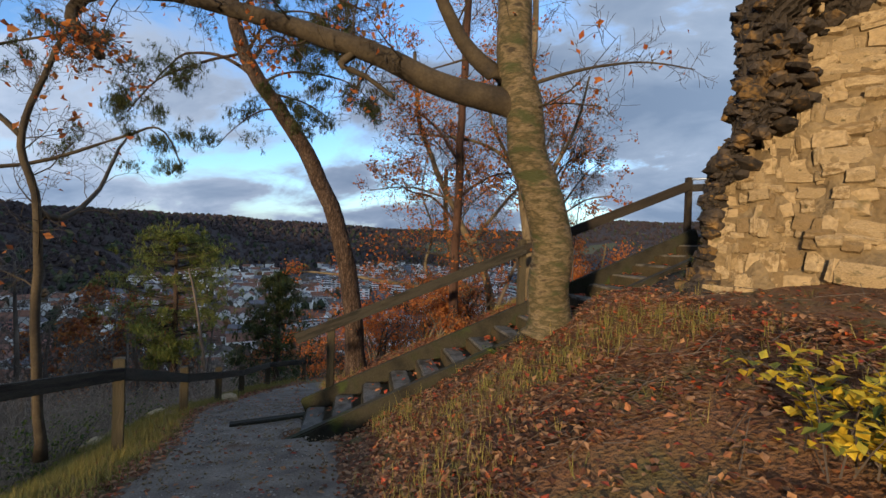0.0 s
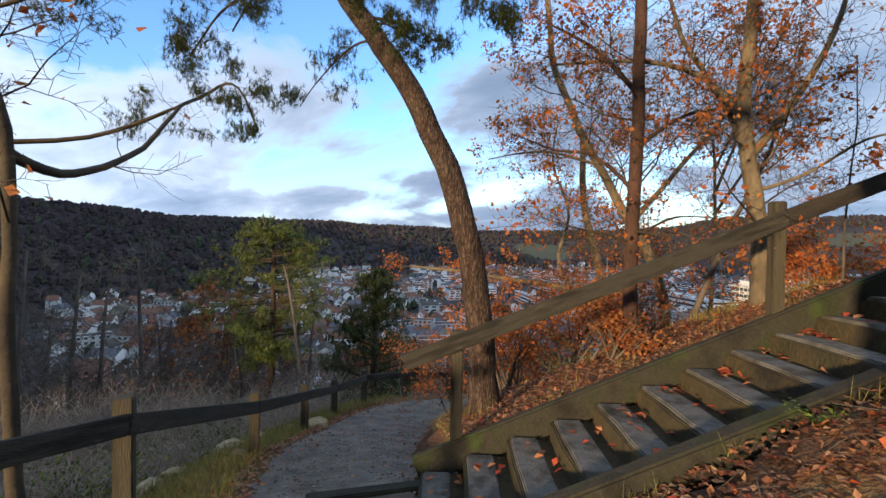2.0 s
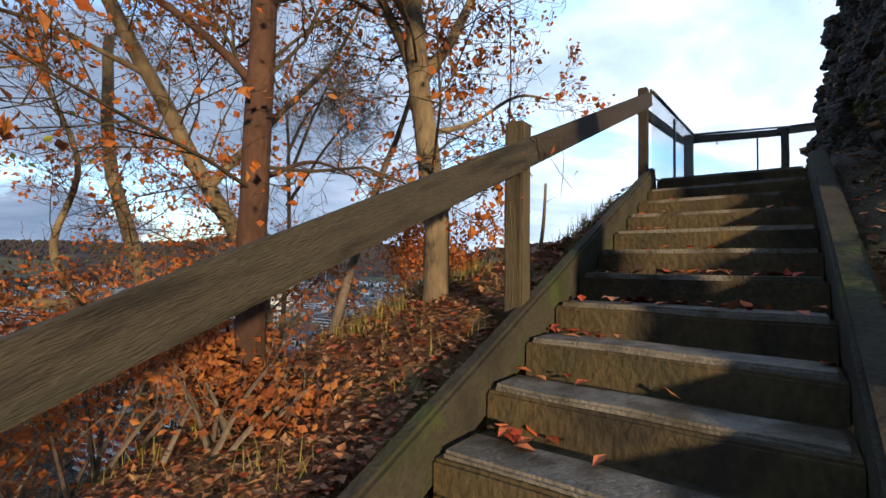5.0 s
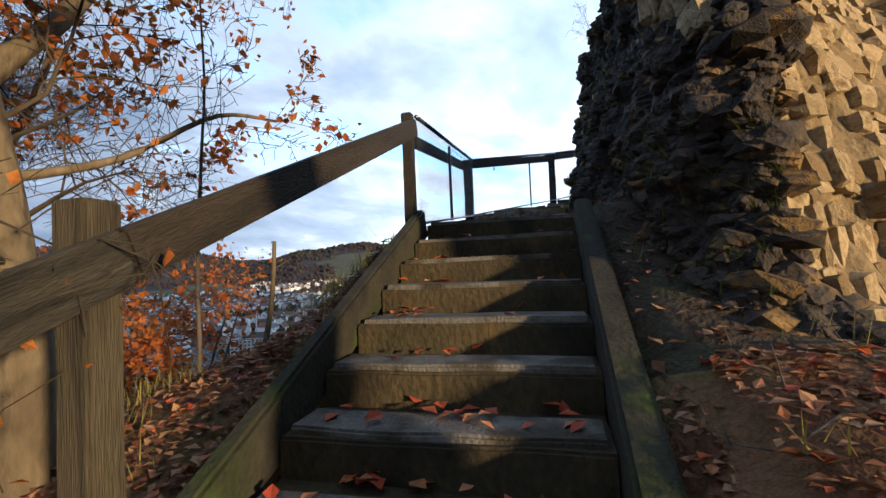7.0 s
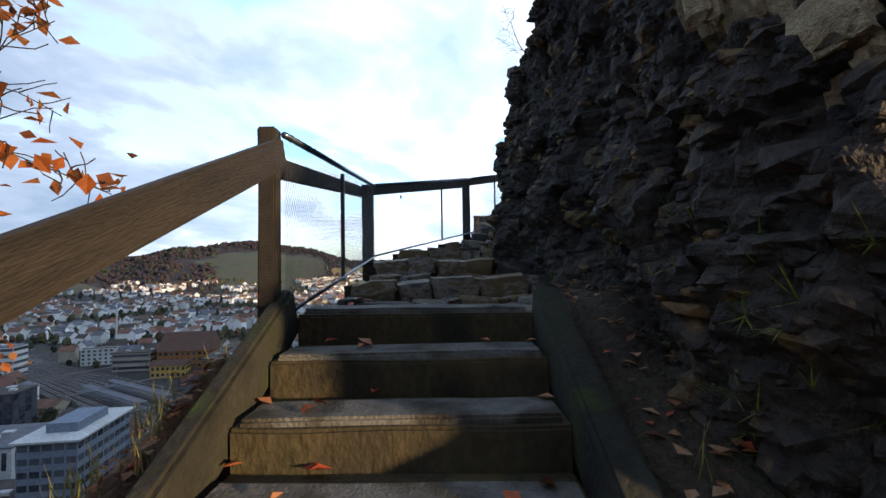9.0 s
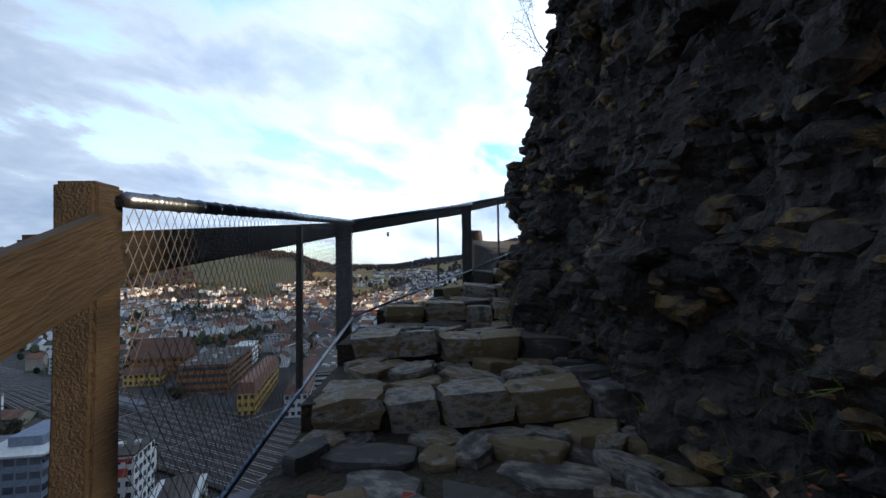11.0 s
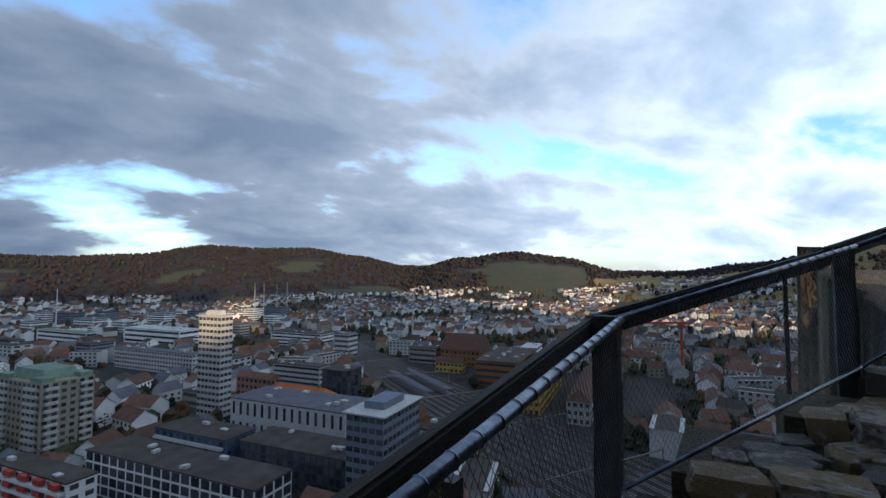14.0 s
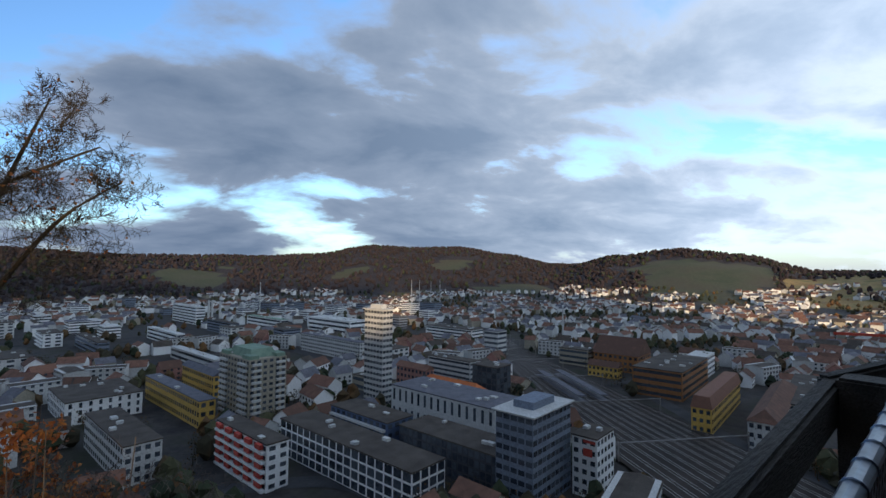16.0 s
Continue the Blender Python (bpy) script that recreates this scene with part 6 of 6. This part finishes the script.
def more_blocks():
    """The crowd of flat-roofed works and flats in the valley."""
    rng = random.Random(314)
    kinds = [("works_block", "white flat-roofed works block with window bands", M_WHITE, M_LIGHTG, "band"), ("office_block", "pale grey office block with regular windows", M_LIGHTG, M_ROOFF, "grid"), ("apartment_block", "white apartment block with balconies", M_WHITE, M_ROOFF, "balcony"), ("dark_block", "blue-grey flat-roofed commercial block", M_GREYW, M_ROOFF, "band"), ("works_hall", "white works hall with long dark window bands", M_WHITE, M_ROOFS, "band"), ("town_block", "beige town block with tiled roof", M_BEIGE, M_ROOFT, "gable")]
    made = 0
    for k in range(900):
        px, dist = rng.uniform(-60, 880), rng.uniform(300, 900)
        co = spot(px, dist)
        la, lb = rng.uniform(18, 46), rng.uniform(12, 26)
        cc = co - AXA * (la / 2) + AXB * (lb / 2)
        r = 0.5 * math.hypot(la, lb)
        if any((cc.x - a) ** 2 + (cc.y - b) ** 2 < (r + q - 2) ** 2 for a, b, q in TAKEN) or far_height(cc.x, cc.y) > TOWN_Z + 3:
            continue
        if any((cc.x - a) ** 2 + (cc.y - b) ** 2 < (r + 16) ** 2 for a, b in ((172, 520), (163, 430), (160, 610), (110, 720), (20, 300), (6, 380), (22, 240))):
            continue
        nm, lab, wall, roof, style = rng.choice(kinds if dist < 520 else [kinds[0], kinds[3], kinds[4]])
        st = rng.choice((3, 4, 4, 5, 6))
        building(nm, lab, co, la, lb, st * 3.3, wall, roof, st, 6.5, style)
        TAKEN.append((cc.x, cc.y, r + 2))
        made += 1
        if made >= 40:
            break


more_blocks()


# ---- railway ----
def make_railway():
    v, f = [], []
    line = spline([V((137, 40, 0)), V((143, 150, 0)), V((150, 290, 0)), V((163, 430, 0)), V((172, 520, 0)), V((160, 610, 0)), V((110, 720, 0))], 60)
    wid = [60 - 33 * smooth01((p.y - 180) / 350) for p in line]
    rows = []
    for i, p in enumerate(line):
        d = (line[min(i + 1, 59)] - line[max(i - 1, 0)]).normalized()
        rows.append((p, V((-d.y, d.x, 0)), d))
        for sgn in (1, -1):
            q = p + rows[-1][1] * (wid[i] / 2 * sgn)
            v.append((q.x, q.y, TOWN_Z + 1.0))
    for i in range(59):
        f.append((2 * i, 2 * i + 1, 2 * i + 3, 2 * i + 2))
    tagged(new("railway_bed", mesh_from("railway_bed", v, f, M_BALLAST)), "wide rusty railway ballast with many tracks", "railway", kind="structure")
    for k in range(11):
        raw = Raw()
        for g in (-0.75, 0.75):
            b = len(raw.v)
            for i, (p, sd, d) in enumerate(rows):
                q = p + sd * (wid[i] * (k - 5) / 11.2 + g)
                raw.v += [q + sd * 0.13 + V((0, 0, TOWN_Z + 1.25)), q - sd * 0.13 + V((0, 0, TOWN_Z + 1.25))]
            for i in range(59):
                raw.f.append((b + 2 * i, b + 2 * i + 1, b + 2 * i + 3, b + 2 * i + 2))
        tagged(new("railway_track", raw.mesh("railway_track", M_RAIL)), "pair of worn steel rails", "track", "railway tracks")
    for i in range(8, 52, 4):
        p, sd, d = rows[i]
        g = thing("catenary_gantry", "grey steel gantry spanning the tracks", "gantry", (p.x, p.y, TOWN_Z + 0.3), "gantries over the railway")
        w = wid[i] * 0.5
        for sgn in (1, -1):
            raw = Raw()
            q = sd * (w * sgn)
            raw.box((q.x, q.y, 4), (0.35, 0.35, 8))
            part("mast", raw.mesh("mast", M_RAIL), g)
        raw = Raw()
        raw.box((0, 0, 7.4), (2 * w, 0.3, 0.35), math.atan2(sd.y, sd.x))
        part("cross_beam", raw.mesh("cross_beam", M_RAIL), g)
    for k, off in enumerate((-9, 5)):
        raw = Raw()
        i = 20
        p, sd, d = rows[i]
        q = p + sd * off
        raw.box((q.x, q.y, TOWN_Z + 4.2), (5, 70, 0.4), math.atan2(d.y, d.x) - math.pi / 2)
        raw.box((q.x, q.y, TOWN_Z + 0.7), (6, 74, 0.8), math.atan2(d.y, d.x) - math.pi / 2)
        tagged(new("station_platform", raw.mesh("station_platform", M_ROOFS)), "grey station platform with a flat canopy", "platform", "station platforms")
    return [(p.x, p.y, w) for (p, sd, d), w in zip(rows, wid)]


RAILWAY = make_railway()


def make_roads():
    for pts, w in (([V((10, 180, 0)), V((22, 240, 0)), V((20, 300, 0)), V((6, 380, 0)), V((-40, 480, 0))], 12), ([V((176, 60, 0)), V((178, 170, 0)), V((192, 260, 0)), V((215, 380, 0))], 9), ([V((-120, 180, 0)), V((-40, 185, 0)), V((10, 180, 0)), V((40, 120, 0))], 9)):
        line = spline(pts, 24)
        v, f = [], []
        for i, p in enumerate(line):
            d = (line[min(i + 1, 23)] - line[max(i - 1, 0)]).normalized()
            for sgn in (1, -1):
                v.append((p.x - d.y * w / 2 * sgn, p.y + d.x * w / 2 * sgn, TOWN_Z + 0.22))
        for i in range(23):
            f.append((2 * i, 2 * i + 1, 2 * i + 3, 2 * i + 2))
        tagged(new("road", mesh_from("road", v, f, M_ASPH)), "grey asphalt street through the town", "road", kind="structure")
    line = spline([V((250, 420, 0)), V((300, 520, 0)), V((360, 560, 0)), V((460, 640, 0)), V((560, 800, 0))], 24)
    v, f = [], []
    for i, p in enumerate(line):
        d = (line[min(i + 1, 23)] - line[max(i - 1, 0)]).normalized()
        for sgn in (1, -1):
            v.append((p.x - d.y * 15 * sgn, p.y + d.x * 15 * sgn, max(TOWN_Z + 0.3, far_height(p.x, p.y) + 0.3)))
    for i in range(23):
        f.append((2 * i, 2 * i + 1, 2 * i + 3, 2 * i + 2))
    tagged(new("water", mesh_from("water", v, f, M_WATER)), "grey river bending through the town", "river", kind="structure")


make_roads()


# ---- houses of the town and suburbs ----
def house_raw(w, d, h, rh):
    a, b = Raw(), Raw()
    a.box((0, 0, h / 2 - 1.5), (w, d, h + 3))
    for s in (-1, 1):
        k = len(a.v)
        a.v += [V((-d * 0 + s * w / 2, -d / 2, h)), V((s * w / 2, d / 2, h)), V((s * w / 2, 0, h + rh))]
        a.f.append((k, k + 1, k + 2))
    e = 0.5
    b.v = [V((-w / 2 - e, -d / 2 - e, h - 0.35)), V((w / 2 + e, -d / 2 - e, h - 0.35)), V((w / 2 + e, 0, h + rh + 0.1)), V((-w / 2 - e, 0, h + rh + 0.1)), V((w / 2 + e, d / 2 + e, h - 0.35)), V((-w / 2 - e, d / 2 + e, h - 0.35))]
    b.f = [(0, 1, 2, 3), (3, 2, 4, 5)]
    return a, b


def make_houses():
    rng = random.Random(99)
    kinds = []
    for k, (w, d, h, rh, wall, roof, lab) in enumerate(((14, 10, 7, 4, M_WHITE, M_ROOFT, "white house with brown tiled gable roof"), (12, 10, 8, 4, M_LIGHTG, M_ROOFS, "pale grey house with slate roof"), (18, 11, 10, 4, M_WHITE, M_ROOFT, "white apartment house with brown roof"), (11, 9, 7, 4, M_BEIGE, M_ROOFT, "beige house with tiled roof"), (22, 13, 12, 0.6, M_LIGHTG, M_ROOFF, "flat-roofed grey apartment block"), (13, 10, 9, 4.5, M_PINK, M_ROOFT, "reddish old town house with steep roof"))):
        t = thing("house", lab, "house", (0, 0, -500), "houses of the town")
        a, b = house_raw(w, d, h, rh)
        part("wall", a.mesh("wall", wall), t)
        part("roof", b.mesh("roof", roof), t)
        for f in range(max(2, round(h / 3.2))):
            for q in range(int(w / 3.6)):
                u = (q + 0.5) / int(w / 3.6) * w - w / 2
                for sgn in (-1,):
                    part("window", window_mesh(1.6, 1.5), t, m=Matrix.Translation((u, sgn * d / 2, 1.9 + f * 3.0)))
        kinds.append(t)
    far = [Raw() for k in range(6)]
    roofs = [Raw() for k in range(3)]

    def free(x, y):
        if any((x - a) ** 2 + (y - b) ** 2 < (r + 7) ** 2 for a, b, r in TAKEN):
            return False
        return all((x - a) ** 2 + (y - b) ** 2 > (w / 2 + 9) ** 2 for a, b, w in RAILWAY)

    done, tries, near = [], 0, 0
    while len(done) < 3300 and tries < 60000:
        tries += 1
        th = rng.uniform(-70, 84) if rng.random() < 0.6 else rng.uniform(42, 80)
        r = 130 + 1500 * rng.random() ** 1.1
        x, y = 4 + r * math.sin(radians(th)), 10 + r * math.cos(radians(th))
        z = ground_z(x, y)
        slope = z - TOWN_Z
        lim = 12 if th < 26 else (30 if th < 50 else 62)
        if slope > lim or r < 130 or not free(x, y):
            continue
        if r < 420 and (hill_height(x, y) > TOWN_Z + 2):
            continue
        gap = 16 if r < 500 else 17
        dense = noise.noise(V((x / 160, y / 160, 2)))
        if r > 450 and dense < -0.12 + (0.1 if slope > 20 else 0):
            continue
        if 0 < th < 26 and r > 900 and dense < 0.1:
            continue
        if any((x - a) ** 2 + (y - b) ** 2 < gap * gap for a, b in done[-700:]) or any((x - a) ** 2 + (y - b) ** 2 < gap * gap for a, b in done[:-700:1] if abs(x - a) < gap):
            continue
        done.append((x, y))
        ang = rng.choice((-0.94, 0.63)) + rng.gauss(0, 0.25)
        if r < 520 and near < 230:
            near += 1
            copy_thing(rng.choice(kinds), Matrix.Translation((x, y, z)) @ Matrix.Rotation(ang, 4, "Z"))
        else:
            w, d, h = rng.uniform(9, 17), rng.uniform(8, 12), rng.uniform(6, 10)
            rh = rng.uniform(2.5, 4.5)
            a, b = house_raw(w, d, h, rh)
            R = Matrix.Translation((x, y, z)) @ Matrix.Rotation(ang, 4, "Z")
            for src, dst in ((a, far[rng.choice((0, 0, 0, 0, 1, 1, 2))]), (b, roofs[rng.choice((0, 0, 1, 2))])):
                base = len(dst.v)
                dst.v += [R @ q for q in src.v]
                dst.f += [tuple(base + i for i in q) for q in src.f]
    t = thing("suburb", "white and pale houses scattered over the far suburbs", "houses", (0, 0, TOWN_Z), kind="stuff")
    for dst, m in zip(far, (M_WHITE, M_LIGHTG, M_BEIGE, M_YELL, M_WHITE, M_WHITE)):
        if dst.v:
            ob = part("house_walls", dst.mesh("house_walls", m), t)
            ob.location = (0, 0, -TOWN_Z)
            ob["kind"] = "stuff"
    for dst, m in zip(roofs, (M_ROOFT, M_ROOFS, M_ROOFF)):
        ob = part("house_roofs", dst.mesh("house_roofs", m), t)
        ob.location = (0, 0, -TOWN_Z)
        ob["kind"] = "stuff"
    for k, kd in enumerate(kinds):
        x, y = -150 - 30 * k, 330
        kd.location = (x, y, ground_z(x, y))
    return done


HOUSES = make_houses()


def clump(raw, p, h, rng, spread=0.45):
    """A rough tree of a dozen faces."""
    b = len(raw.v)
    n = 5
    w = h * spread
    raw.v.append(p + V((0, 0, -0.5)))
    for lev, (zz, rr) in enumerate(((0.35, 1.0), (0.75, 0.75))):
        for k in range(n):
            a = 6.283 * k / n + lev * 0.6 + rng.uniform(-0.3, 0.3)
            r = w * rr * rng.uniform(0.6, 1.1)
            raw.v.append(p + V((math.cos(a) * r, math.sin(a) * r, h * zz * rng.uniform(0.8, 1.15))))
    raw.v.append(p + V((0, 0, h)))
    for k in range(n):
        k2 = (k + 1) % n
        raw.f += [(b, b + 1 + k2, b + 1 + k), (b + 1 + k, b + 1 + k2, b + 1 + n + k2, b + 1 + n + k), (b + 1 + n + k, b + 1 + n + k2, b + 1 + 2 * n)]


M_WOODS = mat("far_bare_trees", [(0.017, 0.013, 0.015), (0.033, 0.024, 0.026), (0.025, 0.020, 0.020)], 0.02, 0.95, 0.0, 0.5, island=0.12)
M_WOODS_GREEN = mat("far_dark_firs", [(0.015, 0.022, 0.012), (0.035, 0.045, 0.022)], 0.02, 0.95, 0.0, 0.5, island=0.6)
M_TOWN_TREES = mat("town_autumn_trees", [(0.04, 0.035, 0.02), (0.13, 0.065, 0.025), (0.06, 0.06, 0.03)], 0.02, 0.95, 0.0, 0.5, island=0.9)


def make_woods():
    rng = random.Random(123)
    a, b, c = Raw(), Raw(), Raw()
    for k in range(15000):
        th = rng.uniform(-82, 86)
        R = lerp_table(FAR, th)
        rel = 0.5 + 0.53 * rng.random() ** 0.6
        r = R * rel
        x, y = 4 + r * math.sin(radians(th)), 10 + r * math.cos(radians(th))
        f = noise.noise(V((x / 330, y / 330, 7)))
        if (f > 0.20 and rel < 0.80 and th > -24) or (36 < th < 48 and 0.55 < rel < 0.85) or (th > 49 and rel < 0.9 and (f > -0.12 or rng.random() < 0.5)):
            continue
        z = far_height(x, y)
        if z < TOWN_Z + 4:
            continue
        clump(b if rng.random() < 0.12 + 0.3 * max(0, f) else a, V((x, y, z - 3)), rng.uniform(10, 19) * (0.8 if r < 1300 else 1.0), rng)
    for k in range(6500):
        th, r = rng.uniform(-68, 82), 140 + 1300 * rng.random() ** 1.5
        x, y = 4 + r * math.sin(radians(th)), 10 + r * math.cos(radians(th))
        if any((x - p) ** 2 + (y - q) ** 2 < w * w for p, q, w in TAKEN) or any((x - p) ** 2 + (y - q) ** 2 < (w / 2 + 4) ** 2 for p, q, w in RAILWAY):
            continue
        z = ground_z(x, y)
        if z > TOWN_Z + 45:
            continue
        clump(c if rng.random() < 0.8 else b, V((x, y, z - 0.5)), rng.uniform(5, 12), rng)
    e = Raw()
    for k in range(2600):
        th, r = rng.uniform(-40, 70), 125 + 420 * rng.random()
        x, y = 4 + r * math.sin(radians(th)), 10 + r * math.cos(radians(th))
        if any((x - p) ** 2 + (y - q) ** 2 < (w * 0.8) ** 2 for p, q, w in TAKEN) or any((x - p) ** 2 + (y - q) ** 2 < (w / 2 + 3) ** 2 for p, q, w in RAILWAY):
            continue
        if noise.noise(V((x / 45, y / 45, 8))) < -0.05 or any(abs(x - p) < 8 and abs(y - q) < 8 for p, q in HOUSES):
            continue
        z, h = ground_z(x, y), rng.uniform(4, 10)
        e.tube([V((x, y, z - 0.3)), V((x, y, z + h * 0.6))], [0.22, 0.1], 4, False)
        for j in range(55):
            d = V((rng.gauss(0, 0.21), rng.gauss(0, 0.21), rng.gauss(0, 0.17))) * h
            e.leaf(V((x, y, z + h * 0.62)) + d, rng.uniform(0.5, 1.2), rng)
    tagged(new("street_trees", e.mesh("street_trees", M_TOWN_TREES)), "thin autumn trees along the streets and yards", "trees", kind="stuff")
    for raw, m, lab in ((a, M_WOODS, "bare brown woods covering the far hills"), (b, M_WOODS_GREEN, "dark firs among the far woods"), (c, M_TOWN_TREES, "autumn trees between the town houses")):
        tagged(new("far_woods" if raw is not c else "town_trees", raw.mesh("far_woods", m)), lab, "woods", kind="stuff")


make_woods()


def make_crane():
    p = V((330, 215, TOWN_Z + 4))
    t = thing("tower_crane", "red tower crane above the hill-foot houses", "crane", p)
    for nm, c, s in (("mast", (0, 0, 18), (1.6, 1.6, 36)), ("jib", (-12, 9, 36.5), (46, 1.4, 1.6)), ("counterweight", (9, -6.5, 35.2), (4, 2.2, 2.6)), ("cab", (0.5, -1.6, 34), (1.8, 1.8, 2.2))):
        raw = Raw()
        raw.box(c, s, -0.63 if nm != "mast" else 0.4)
        part(nm, raw.mesh(nm, M_CRANE if nm != "counterweight" else M_LIGHTG), t)
    # chimneys of the works and radio masts on the hillside
    for px, d, hgt, w in ((372, 640, 34, 3.5), (378, 640, 34, 3.5), (392, 660, 32, 3.5), (462, 700, 58, 1.6), (996, 470, 42, 1.6)):
        q = spot(px, d)
        raw = Raw()
        raw.tube([V((0, 0, -1)), V((0, 0, hgt))], [w / 2, w / 2 * 0.8], 8)
        ob = tagged(new("chimney", raw.mesh("chimney", M_LIGHTG)), "tall pale chimney of the works", "chimney", "chimneys of the works")
        ob.location = q
    for px, d, hgt in ((729, 900, 60), (743, 900, 60), (763, 900, 58), (779, 900, 62)):
        q = spot(px, d)
        q.z = ground_z(q.x, q.y)
        raw = Raw()
        raw.tube([V((0, 0, -1)), V((0, 0, hgt))], [0.9, 0.4], 6)
        ob = tagged(new("radio_mast", raw.mesh("radio_mast", M_LIGHTG)), "slim pale lattice mast on the valley side", "mast", "radio masts")
        ob.location = q


make_crane()


def sign_marks():
    # red marks on the white office's narrow face
    for nm, px, py, w, h in (("sign", 1040, 785, 3.2, 2.6), ("sign", 1045, 752, 4.2, 0.9)):
        raw = Raw()
        dist = (EYE.z - TOWN_Z - 20) * FOC / (772 - HOR)
        co = spot(1056, dist)
        u = 3.2 if h > 2 else 2.6
        q = co - AXA * u - AXB * 0.15
        raw.box((0, 0, 0), (w, 0.12, h), math.atan2(AXA.y, AXA.x))
        ob = tagged(new("sign", raw.mesh("sign", M_REDC)), "red sign on the white office wall", "sign")
        ob.location = (q.x, q.y, TOWN_Z + (15.2 if h > 2 else 18.8))


sign_marks()
